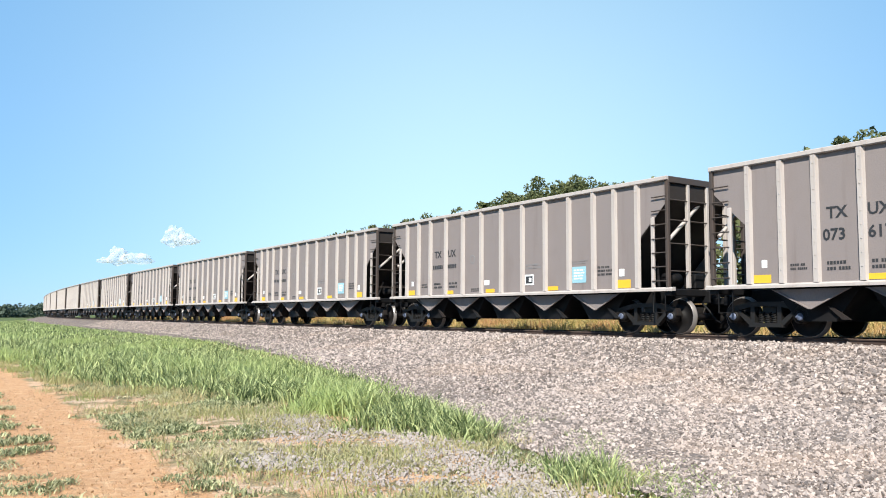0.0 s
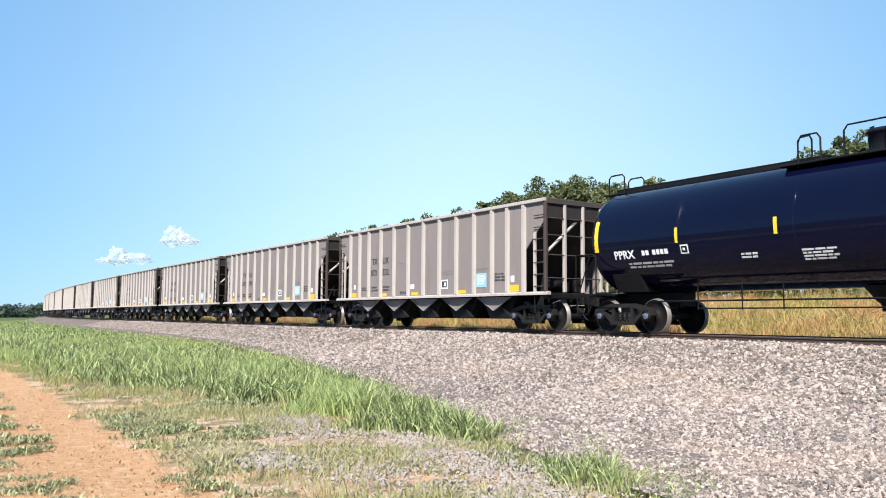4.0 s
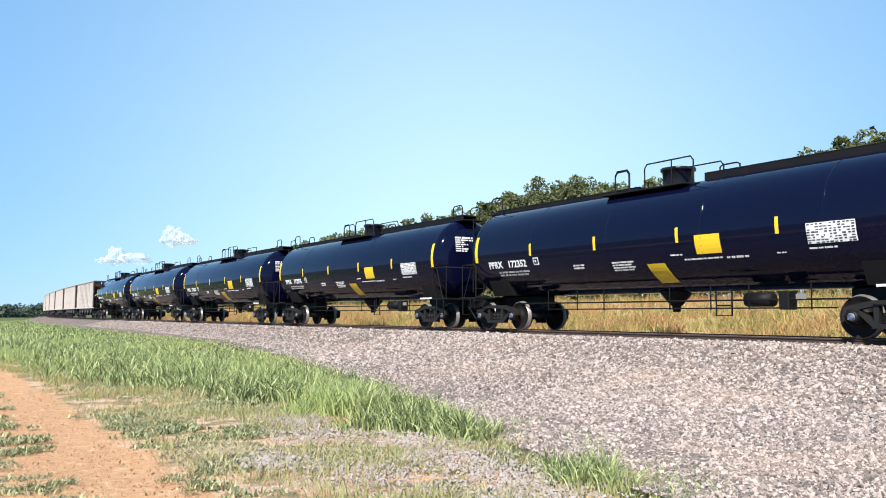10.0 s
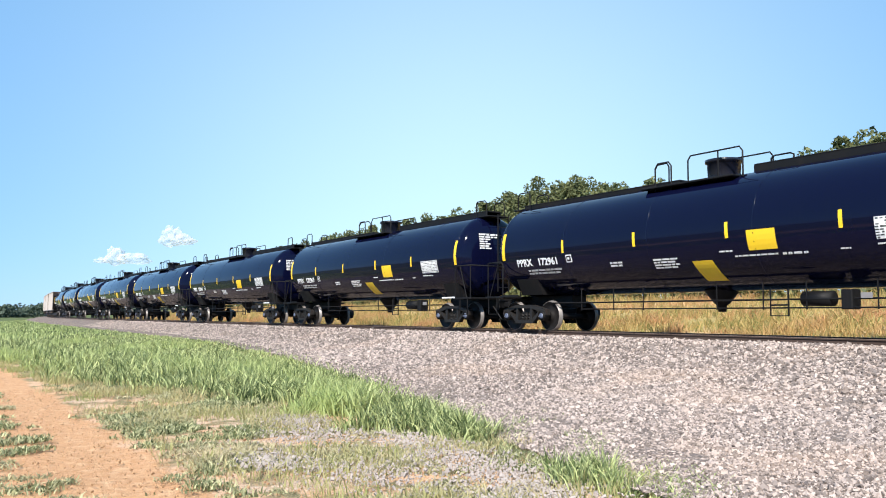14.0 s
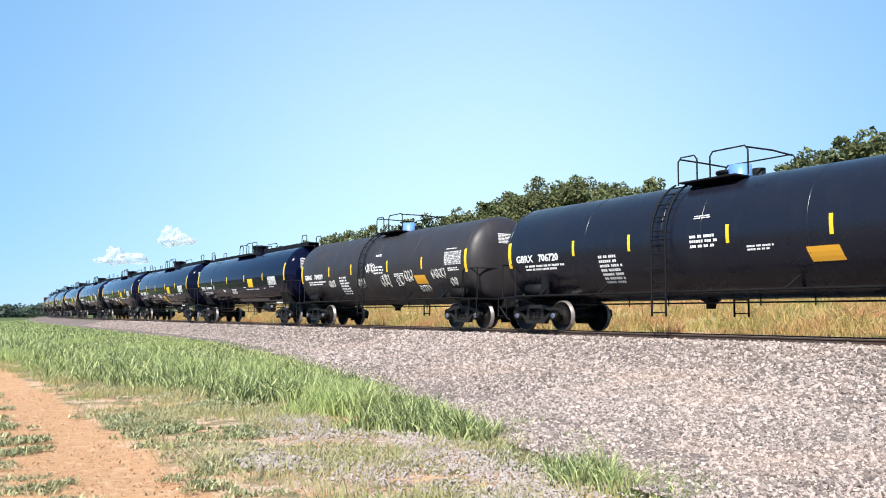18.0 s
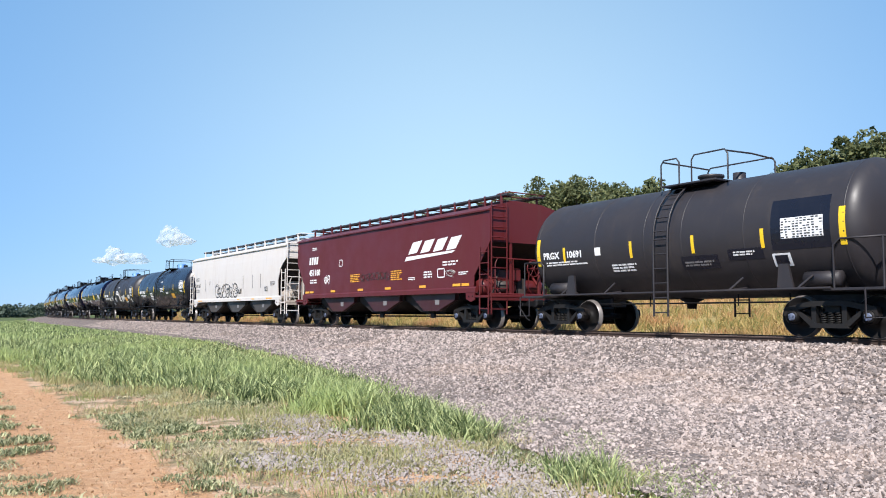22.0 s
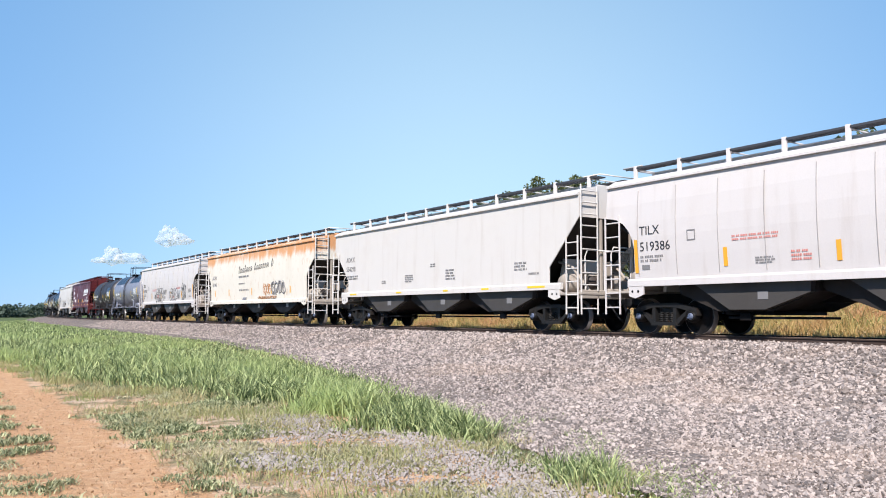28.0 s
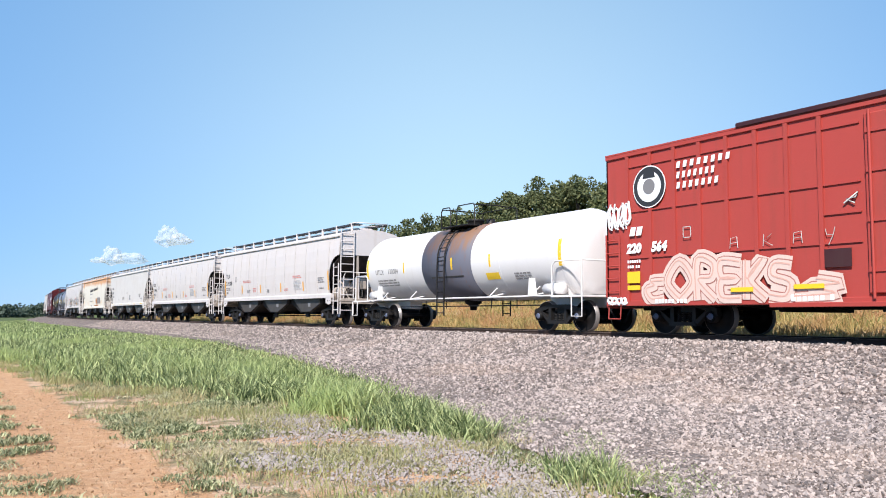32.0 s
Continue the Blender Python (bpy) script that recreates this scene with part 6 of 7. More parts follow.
    chart(c, R + 0.004, zc, -4.4, -3.4, 2.17, 2.62, MARK_WHITE, MARK_BLACK, 8)
    tank_plate("label_panel", c, R, zc, -1.65, -0.55, 1.62, 1.94, BLACK_SATIN)
    tank_bars("data_lettering", c, R + 0.006, zc, -1.55, -0.65, 1.68, 1.82, 2, MARK_GREY, 3)
    tank_plate("label_panel", c, R, zc, -2.9, -1.95, 1.78, 2.03, BLACK_SATIN)
    tank_bars("data_lettering", c, R + 0.006, zc, -2.7, -2.1, 1.86, 1.98, 2, MARK_WHITE, 4)
    tank_plate("label_plate", c, R, zc, -3.55, -3.1, 1.58, 1.86, MARK_WHITE)
    tank_plate("label_mark", c, R + 0.008, zc, -3.48, -3.17, 1.62, 1.82, BLACK_SATIN)
    tank_bars("data_lettering", c, R, zc, 0.8, 1.85, 1.65, 1.88, 3, MARK_WHITE, 5)
    tank_plate("label_plate", c, R, zc, 2.2, 2.42, 2.14, 2.36, MARK_WHITE)
    head_marks(c, R, zc, -4.85, -1, MARK_WHITE, 5, 2.5, 2.95, -0.6, 0.2)
    R, zc, c = 1.5, 2.5, cr
    tank_text(c, R, zc, "CRGX", 4.1, 2.16, 0.29, MARK_WHITE, bold=0.008, label="white reporting mark")
    tank_text(c, R, zc, "19014", 3.2, 2.16, 0.29, MARK_WHITE, bold=0.008, label="white car number")
    tank_bars("data_lettering", c, R, zc, 2.3, 3.9, 1.82, 2.0, 2, MARK_WHITE, 2)
    bars_along(c, R, zc, [2.08, 0.5, -2.6], 2.02, 2.46)
    tank_plate("top_patch", c, R, zc, 0.95, 4.85, 3.14, 3.93, BLACK_SATIN, 0.006, -0.25, label="black paint patch along the tank top")
    tank_plate("top_patch", c, R, zc, -4.85, -1.2, 3.14, 3.93, BLACK_SATIN, 0.006, -0.25, label="black paint patch along the tank top")
    tank_bars("data_chart", c, R, zc, -4.7, -3.68, 2.13, 2.63, 9, MARK_WHITE, 8)
    tank_plate("chart_rule", c, R, zc, -4.72, -3.66, 2.64, 2.66, MARK_WHITE)
    tank_plate("label_panel", c, R, zc, -2.9, -1.85, 1.6, 1.78, BLACK_SATIN)
    tank_bars("data_lettering", c, R + 0.006, zc, -2.8, -1.95, 1.63, 1.75, 2, MARK_WHITE, 4)
    tank_plate("label_plate", c, R, zc, -3.35, -2.9, 1.78, 2.06, MARK_WHITE)
    tank_plate("label_mark", c, R + 0.008, zc, -3.29, -2.96, 1.82, 2.02, BLACK_SATIN)
    tank_bars("data_lettering", c, R, zc, 1.4, 1.95, 2.9, 3.05, 2, MARK_WHITE, 6)
    head_marks(c, R, zc, -5.05, -1, MARK_WHITE, 6, 2.6, 2.95, -0.5, 0.3)
    R, zc, c = 1.38, 2.37, ut
    g = Geo().lathe([(1.72, R - 0.01), (1.715, R + 0.005), (-1.435, R + 0.005), (-1.44, R - 0.01)], "y", (0, 0, zc), 48)
    part("middle_band", g, BAND_GREY, c, "blue-grey band with rusty streaks")
    tank_text(c, R, zc, "UTLX", 5.3, 2.10, 0.27, MARK_GREY, label="grey reporting mark")
    tank_text(c, R, zc, "130084", 4.3, 2.10, 0.27, MARK_GREY, label="grey car number")
    tank_bars("data_lettering", c, R, zc, 3.4, 5.2, 1.6, 1.9, 3, MARK_GREY, 2)
    bars_along(c, R, zc, [3.05, -0.25, -2.5], 2.08, 2.5)
    tank_plate("notice_panel", c, R, zc, -2.9, -2.2, 1.66, 1.88, YELLOW, label="yellow notice panel")
    tank_bars("data_lettering", c, R, zc, -4.6, -3.7, 1.6, 1.85, 3, MARK_GREY, 5)
    g = Geo().box(-R - 0.014, -R - 0.006, -0.9, 1.15, 1.80, 1.85)
    wrapped(part("stripe", g, MARK_BLACK, c), R, zc, -R)


def detail_hoppers(ci, bn, tx1, ac, ad, tx2, tx3):
    x = -1.576
    line_tag(ci, -0.85, 3.0, 1.46, 2.22, [ROUND_STROKES[2], ROUND_STROKES[0], ROUND_STROKES[3], ROUND_STROKES[1], ROUND_STROKES[0], ROUND_STROKES[3]], MARK_BLACK, x, 0.04, "looping black spray-painted tag")
    line_tag(ci, -0.95, 3.05, 1.40, 2.28, [ROUND_STROKES[4], LOOSE_STROKES[3], ROUND_STROKES[4], LOOSE_STROKES[1], ROUND_STROKES[4]], MARK_BLACK, x - 0.006, 0.028)
    tag_strokes(ci, -1.6, -0.9, 1.62, 1.95, MARK_BLACK, 4, x, 3, 0.010)
    lettering(ci, "CITX", 6.92, 2.58, 0.30, MARK_BLACK, x, label="grey reporting mark")
    lettering(ci, "701161", 6.92, 2.18, 0.32, MARK_BLACK, x, label="grey car number")
    bars("data_lettering", ci, 6.1, 6.9, 1.85, 2.08, 2, MARK_GREY, x, 2)
    plate("label_plate", ci, -5.53, -5.14, 1.70, 1.94, MARK_BLACK, x)
    plate("label_mark", ci, -5.42, -5.32, 1.74, 1.90, MARK_WHITE, x - 0.006)
    bars("data_lettering", ci, -6.65, -5.93, 1.97, 2.2, 3, MARK_GREY, x, 3)
    for a, b in ((-6.2, -5.4), (-3.65, -3.3), (-1.35, -0.97), (5.6, 6.4)):
        plate("reflector", ci, a, b, 1.285, 1.345, AMBER, -1.572, label="amber reflective strip")
    frame_mark(ci, 4.0, 4.2, 2.3, 2.5, MARK_GREY, x, 0.02)
    # grey lines painted as the shadows of weld seams
    for k, y in enumerate((-1.9, -3.4, -4.6, 4.9)):
        bars("weld_shadow", ci, y, y + 0.05, 1.6, 2.9, 1, MARK_GREY, -1.578, k, label="thin grey line painted as a weld shadow")
    # maroon car: plain slanted shapes stand for the name
    x = -1.527
    for k in range(4):
        y = -2.62 - k * 0.86
        g = Geo().prism_x([(y, 2.76), (y - 0.62, 2.80), (y - 1.0, 3.24), (y - 0.34, 3.20)], x - 0.005, x)
        part("painted_emblem", g, MARK_WHITE, bn, "plain slanted white block")
    g = Geo().prism_x([(-2.36, 2.52), (-5.6, 2.66), (-5.8, 2.74), (-2.5, 2.68)], x - 0.005, x)
    part("painted_emblem", g, MARK_WHITE, bn, "plain slanted white stripe")
    block_letters(bn, 5.4, 6.42, 2.80, 3.14, 4, MARK_WHITE, x, 0.05, 0.35)
    lettering(bn, "451180", 6.42, 2.28, 0.40, MARK_WHITE, x, label="white car number", bold=0.008)
    bars("data_lettering", bn, 5.4, 6.3, 1.9, 2.12, 2, MARK_WHITE, x, 2)
    bars("data_lettering", bn, 5.6, 6.1, 3.45, 3.6, 2, MARK_WHITE, x, 12)
    bars("stencil", bn, 1.3, 2.16, 1.84, 2.2, 5, AMBER, x, 3)
    bars("stencil", bn, -2.16, -1.3, 1.81, 2.22, 5, AMBER, x, 4)
    frame_mark(bn, 2.95, 3.28, 2.58, 2.88, MARK_WHITE, x)
    frame_mark(bn, -5.13, -4.65, 1.80, 2.14, MARK_WHITE, x, 0.04)
    bars("data_lettering", bn, -4.33, -3.73, 1.81, 2.09, 3, MARK_WHITE, x, 5)
    bars("data_lettering", bn, -3.2, -2.6, 1.78, 1.9, 2, MARK_WHITE, x, 6)
    bars("data_lettering", bn, -6.6, -6.0, 1.85, 1.98, 2, MARK_WHITE, x, 7)
    bars("data_lettering", bn, -6.0, -5.0, 2.2, 2.4, 2, MARK_WHITE, x, 8)
    tag_strokes(bn, -1.2, 1.2, 1.85, 2.2, MARK_BLACK, 14, x, 6, 0.010)
    tag_strokes(bn, -5.75, -5.2, 1.79, 2.05, SPRAY_PALE, 15, x, 1, 0.010)
    tag_strokes(bn, 4.2, 4.75, 1.85, 2.25, MARK_WHITE, 16, x, 2, 0.014)
    for a, b in ((5.9, 6.3), (6.38, 6.8), (3.62, 4.07), (1.0, 1.48), (-1.3, -0.85), (-3.88, -3.43), (-6.11, -5.64), (-6.63, -6.19)):
        plate("reflector", bn, a, b, 1.47, 1.56, AMBER, -1.528, label="amber reflective plate")
    # white cars
    x = -1.596
    for c, num, n in ((tx1, "519386", 0), (tx2, "519386", 1), (tx3, "519388", 2)):
        lettering(c, "TILX", 6.80, 2.56, 0.33, MARK_BLACK, x, label="dark grey reporting mark")
        lettering(c, num, 6.80, 2.14, 0.34, MARK_BLACK, x, label="dark grey car number")
        bars("data_lettering", c, 5.95, 6.78, 1.84, 2.04, 2, MARK_GREY, x, n)
        plate("label_plate", c, 6.48, 6.74, 1.66, 1.78, MARK_GREY, x)
        bars("stencil", c, 2.65, 3.95, 2.20, 2.36, 2, MARK_RED, x, n + 3)
        bars("stencil", c, -4.05, -2.95, 2.22, 2.38, 2, MARK_RED, x, n + 3)
        bars("data_lettering", c, -4.0, -3.05, 1.68, 2.14, 7, SPRAY_DIM, x, n + 4)
        bars("data_lettering", c, 1.95, 2.45, 1.66, 1.92, 3, MARK_RED, x, n + 5)
        bars("data_lettering", c, 2.85, 3.35, 1.64, 1.82, 3, MARK_GREY, x, n + 6)
        bars("data_lettering", c, -2.35, -1.85, 1.64, 1.78, 2, MARK_RED, x, n + 9)
        bars("data_lettering", c, -6.55, -5.85, 1.92, 2.2, 3, MARK_GREY, x, n + 7)
        bars("data_lettering", c, -6.5, -6.0, 1.62, 1.74, 1, MARK_GREY, x, n + 8)
        frame_mark(c, 5.0, 5.25, 2.32, 2.58, MARK_GREY, x, 0.025)
        for y, lo, hi in ((4.15, 1.64, 2.08), (1.36, 1.62, 2.05), (-1.42, 1.62, 2.05), (-4.18, 1.62, 2.05), (-6.93, 1.58, 2.45), (6.93, 1.58, 2.45)):
            plate("reflector", c, y - 0.055, y + 0.055, lo, hi, AMBER, x - 0.002, label="amber reflective strip")
        plate("label_plate", c, 0.15, 0.4, 1.62, 1.78, MARK_GREY, x)
    line_tag(tx1, 2.75, 3.25, 1.66, 1.95, LOOSE_STROKES[:3], MARK_BLACK, x - 0.003, 0.03)
    line_tag(tx1, 0.72, 2.75, 1.40, 2.34, ANGULAR_STROKES, MARK_BLACK, x - 0.003, 0.045, "angular black outlined spray-painted tag")
    line_tag(tx1, -0.25, 0.6, 1.90, 2.28, LOOSE_STROKES, MARK_BLACK, x - 0.003, 0.03)
    line_tag(tx1, -3.15, -1.05, 1.46, 2.28, ROUND_STROKES, MARK_BLACK, x - 0.003, 0.042, "rounded black outlined spray-painted tag")
    line_tag(tx1, -3.75, -3.1, 1.55, 1.95, LOOSE_STROKES[:3], MARK_BLACK, x - 0.003, 0.03)
    line_tag(tx1, -5.35, -4.15, 1.46, 2.55, ROUND_STROKES[:2] + LOOSE_STROKES[2:], MARK_BLACK, x - 0.003, 0.045)
    x = -1.566
    # the rust-stained car: thin slanted strokes stand for the painted name
    for k in range(17):
        y = 2.16 - k * 0.305
        z = 2.78 + 0.012 * k
        if k in (7, 15):
            continue
        g = Geo().path([(x, y, z), (x, y - 0.10, z + 0.42 if k in (0, 3, 8, 16) else z + 0.26), (x, y - 0.22, z + 0.22), (x, y - 0.16, z + 0.02)], 0.02, 4)
        part("painted_stroke", g, MARK_BLACK, ac, "thin grey stroke of a faded painted name")
    for k, (a, b, lo, hi) in enumerate(((0.4, 2.15, 2.5, 2.68), (1.1, 2.15, 2.14, 2.26), (0.35, 2.1, 1.76, 1.92))):
        bars("faded_lettering", ac, a, b, lo, hi, 1, MARK_GREY, x, 40 + k)
    lettering(ac, "ACFX", 6.82, 2.56, 0.32, MARK_GREY, x, label="faded grey reporting mark")
    lettering(ac, "45948", 6.82, 2.14, 0.32, MARK_GREY, x, label="faded grey car number")
    tag_strokes(ac, -2.6, -1.6, 1.5, 2.1, RUST_RED, 26, x, 4, 0.014)
    tag_strokes(ac, -4.6, -2.8, 1.5, 2.2, MARK_GREY, 27, x, 4, 0.04, "grey sprayed tag")
    tag_strokes(ac, -3.4, -0.9, 1.3, 1.45, RUST_RED, 28, x, 7, 0.012)
    for y in (0.1, -2.75, -5.2, 3.8, 6.3):
        plate("reflector", ac, y - 0.05, y + 0.05, 1.55, 1.9, AMBER, x, label="amber reflective strip")
    plate("card_holder", ac, 0.9, 1.5, 1.28, 1.42, MARK_GREY, x)
    x = -1.53
    lettering(ad, "ADKX", 6.75, 2.72, 0.28, MARK_GREY, x, label="grey reporting mark")
    lettering(ad, "554298", 6.75, 2.32, 0.28, MARK_GREY, x, label="grey car number")
    for k, (a, b, lo, hi, rws) in enumerate(((5.6, 6.7, 1.95, 2.15, 2), (1.2, 1.8, 1.7, 2.0, 4), (3.2, 3.6, 1.7, 1.85, 2), (-1.6, -1.0, 1.7, 2.1, 4), (-0.4, 0.0, 2.2, 2.35, 2), (-5.5, -4.9, 1.85, 2.15, 3), (-6.3, -5.6, 1.7, 1.8, 1))):
        bars("data_lettering", ad, a, b, lo, hi, rws, MARK_GREY, x, 50 + k)
    for a, b in ((-6.4, -5.6), (-1.2, -0.9), (2.0, 2.4), (5.7, 6.3), (-3.6, -3.2)):
        plate("reflector", ad, a, b, 1.30, 1.36, YELLOW, -1.572, label="yellow reflective strip")


def hug_side(car, bulge):
    """Press marks that were laid out on a flat plane onto the bulged side sheet."""
    flat = ("painted_tag", "lettering", "data_lettering", "stencil", "reflector", "label_plate", "label_mark", "outlined_mark", "weld_shadow", "painted_stroke", "faded_lettering", "card_holder")
    for o in car.children:
        if o.name.split(".")[0] in flat:
            for v in o.data.vertices:
                if v.co.z > 1.4:
                    v.co.x += bulge - float(np.interp(v.co.z, [1.4, 1.9, 2.5, 2.9, 3.4, 3.93], [0, bulge * 0.6, bulge, bulge, bulge * 0.7, 0]))


def detail_box(c):
    x = -1.612
    # round emblem as plain rings
    for r0, r1, mat, lift in ((0.0, 0.55, MARK_WHITE, 0.0), (0.40, 0.52, MARK_BLACK, 0.004), (0.0, 0.36, MARK_WHITE, 0.006), (0.0, 0.20, MARK_GREY, 0.010)):
        g = Geo().lathe([(x - lift - 0.006, r0), (x - lift - 0.006, r1), (x - lift, r1)], "x", (0, 7.07, 3.80), 32, False)
        part("round_emblem", g, mat, c, "plain round black and white emblem")
    g = Geo().prism_x([(6.86, 4.02), (7.28, 4.02), (7.22, 4.26), (6.92, 4.26)], x - 0.016, x - 0.008)
    part("emblem_top", g, MARK_BLACK, c)
    for k, (a, b, z, n) in enumerate(((4.5, 6.18, 4.15, 8), (4.96, 6.18, 3.89, 7), (4.85, 6.18, 3.63, 7))):
        block_letters(c, a, b, z, z + 0.16, n, MARK_WHITE, x, 0.03, 0.5, "name_block", "row of plain white blocks")
    block_letters(c, 7.32, 7.78, 2.56, 2.79, 2, MARK_WHITE, x, 0.06, 0.2, "name_block")
    lettering(c, "220", 7.88, 2.12, 0.33, MARK_WHITE, x, label="white car number", bold=0.02, shear=0.15)
    lettering(c, "564", 7.03, 2.12, 0.33, MARK_WHITE, x, label="white car number", bold=0.02, shear=0.15)
    bars("data_lettering", c, 7.4, 7.85, 1.68, 1.95, 2, MARK_WHITE, x, 3)
    plate("notice_panel", c, 7.42, 7.86, 1.32, 1.62, YELLOW, x, label="yellow notice panel")
    plate("reflector", c, 7.42, 7.86, 1.14, 1.26, YELLOW, x, label="yellow reflective plate")
    frame_mark(c, 5.75, 6.0, 2.38, 2.66, SPRAY_PALE, x, 0.02)
    tag_strokes(c, 7.75, 8.55, 2.75, 3.5, MARK_WHITE, 61, x, 4, 0.03, "white spray-painted scrawl")
    tag_strokes(c, 7.9, 8.6, 0.75, 0.95, MARK_WHITE, 62, x, 4, 0.03)
    strokes = {"a": [[(0, 0), (0.1, 0.9), (0.8, 1.0), (0.9, 0)], [(0.1, 0.45), (0.85, 0.5)]], "k": [[(0, 0), (0.1, 1)], [(0.9, 1), (0.1, 0.45), (1, 0)]], "y": [[(0, 1), (0.15, 0.5), (0.7, 0.5)], [(0.9, 1.1), (0.75, 0.5), (0.3, -0.3)]]}
    for y, ch in ((4.64, "a"), (3.76, "k"), (3.02, "a"), (2.28, "y")):
        for line in strokes[ch]:
            part("painted_stroke", Geo().path([(x, y - 0.24 * a, 2.03 + 0.26 * b) for a, b in line], 0.008, 4), SPRAY_PALE, c)
    part("painted_stroke", Geo().path([(x, 1.85, 2.78), (x, 1.55, 2.98), (x, 1.60, 2.88), (x, 1.8, 2.86), (x, 1.62, 2.76)], 0.02, 4), SPRAY_PALE, c)
    plate("patch_panel", c, 1.72, 2.31, 1.48, 1.86, MAROON_DARK, x)
    # big pastel tag: rounded blocks with brown shades and pale outlines
    glyphs = [[(0.9, 0.1), (0.35, 0.05), (0.1, 0.45), (0.5, 0.6), (0.35, 0.75), (0.9, 0.78)], [(0.5, 0.02), (0.05, 0.5), (0.5, 1.05), (0.95, 0.5), (0.5, 0.02)], [(0.1, 0.0), (0.12, 1.0), (0.8, 0.9), (0.75, 0.55), (0.2, 0.48), (0.9, 0.0)],
              [(0.9, 0.02), (0.15, 0.05), (0.14, 0.5), (0.75, 0.5), (0.14, 0.52), (0.12, 0.95), (0.9, 0.9)], [(0.1, 0.0), (0.15, 1.0), (0.2, 0.5), (0.85, 1.0), (0.25, 0.5), (0.95, 0.0)], [(0.9, 0.85), (0.3, 0.9), (0.2, 0.6), (0.85, 0.4), (0.7, 0.05), (0.05, 0.1)], [(0.0, 0.05), (0.9, 0.15), (0.3, 0.4), (1.0, 0.5), (0.5, 0.7)]]
    edges = (7.25, 6.55, 5.66, 4.98, 4.28, 3.65, 3.0, 1.95)
    for k, gl in enumerate(glyphs):
        hi = 1.0 - 0.10 * abs(k - 2.2) / 2
        pts = [(edges[k] - a * (edges[k] - edges[k + 1]), 0.84 + (0.98 if 0 < k < 6 else 0.7) * b * hi) for a, b in gl]
        xx = x - 0.0012 * k
        part("letter_outline", ribbon(pts, 0.42, xx, 0.0008), PASTEL, c, "wide pale graffiti outline" if k == 0 else "")
        part("letter_shade", ribbon(pts, 0.25, xx - 0.0058, 0.0008), PASTEL_DARK, c)
        part("painted_letter", ribbon(pts, 0.20, xx - 0.0116, 0.0008), PASTEL, c, "pale pink graffiti letter" if k == 0 else "")
        part("letter_shine", ribbon([(a + 0.03, b + 0.03) for a, b in pts], 0.035, xx - 0.0174, 0.0008), SPRAY_ROSE, c)
    for y0, y1, z in ((4.0, 4.6, 1.02), (2.3, 3.0, 1.05)):
        plate("tag_stripe", c, y0, y1, z, z + 0.10, YELLOW, x - 0.055)
    bars("tag_lettering", c, 2.0, 3.1, 0.74, 0.98, 1, MARK_WHITE, x - 0.02, 71)
    bars("tag_lettering", c, 5.9, 6.9, 0.74, 0.92, 1, MARK_WHITE, x - 0.02, 72)


detail_tanks(CARS["g1"], CARS["g2"], CARS["pr"], CARS["cr"], CARS["ut"])
detail_hoppers(CARS["ci"], CARS["bn"], CARS["t1"], CARS["ac"], CARS["ad"], CARS["t2"], CARS["t3"])
for key, bulge in (("ci", 0.05), ("t1", 0.07), ("t2", 0.07), ("t3", 0.07), ("ac", 0.04)):
    hug_side(CARS[key], bulge)
detail_box(CARS["bx"])
# ---------------------------------------------------------------- grass, weeds, trees, clouds
def leafy(name, a, b, c, through=0.35, rough=0.6):
    """Leaf or blade: colour varies from piece to piece, some light comes through."""
    m, nt, bs = shader(name)
    gi = nt.nodes.new("ShaderNodeNewGeometry")
    big = noise_at(nt, 0.35, 3)
    col = mix(nt, ramp(nt, gi.outputs["Random Per Island"], 0.15, 1.0), a, b)
    col = mix(nt, ramp(nt, big, 0.42, 0.66), col, c)
    nt.links.new(col, bs.inputs["Base Color"])
    bs.inputs["Roughness"].default_value = rough
    bs.inputs["Specular IOR Level"].default_value = 0.25
    tr = nt.nodes.new("ShaderNodeBsdfTranslucent")
    nt.links.new(col, tr.inputs["Color"])
    mx = nt.nodes.new("ShaderNodeMixShader")
    mx.inputs[0].default_value = through
    nt.links.new(bs.outputs[0], mx.inputs[1])
    nt.links.new(tr.outputs[0], mx.inputs[2])
    nt.links.new(mx.outputs[0], nt.nodes["Material Output"].inputs["Surface"])
    return m


GRASS_TALL = leafy("tall_green_grass", (0.06, 0.095, 0.03), (0.60, 0.65, 0.31), (0.36, 0.43, 0.165), 0.3)
GRASS_SHORT = leafy("short_turf", (0.10, 0.125, 0.05), (0.52, 0.52, 0.30), (0.46, 0.40, 0.25), 0.2)
GRASS_DRY = leafy("dry_roadside_grass", (0.36, 0.30, 0.15), (0.50, 0.43, 0.24), (0.26, 0.28, 0.10), 0.2)
WEEDS = leafy("straw_coloured_weeds", (0.50, 0.37, 0.15), (0.17, 0.19, 0.055), (0.47, 0.25, 0.125), 0.3)
LEAF = leafy("tree_leaves", (0.055, 0.075, 0.03), (0.20, 0.21, 0.09), (0.11, 0.125, 0.055), 0.25)
LEAF_FAR = leafy("far_tree_leaves", (0.05, 0.075, 0.055), (0.08, 0.105, 0.075), (0.065, 0.09, 0.07), 0.1)
BARK = paint("grey_bark", (0.11, 0.085, 0.065), 0.9, (0.05, 0.04, 0.03), 0.5)


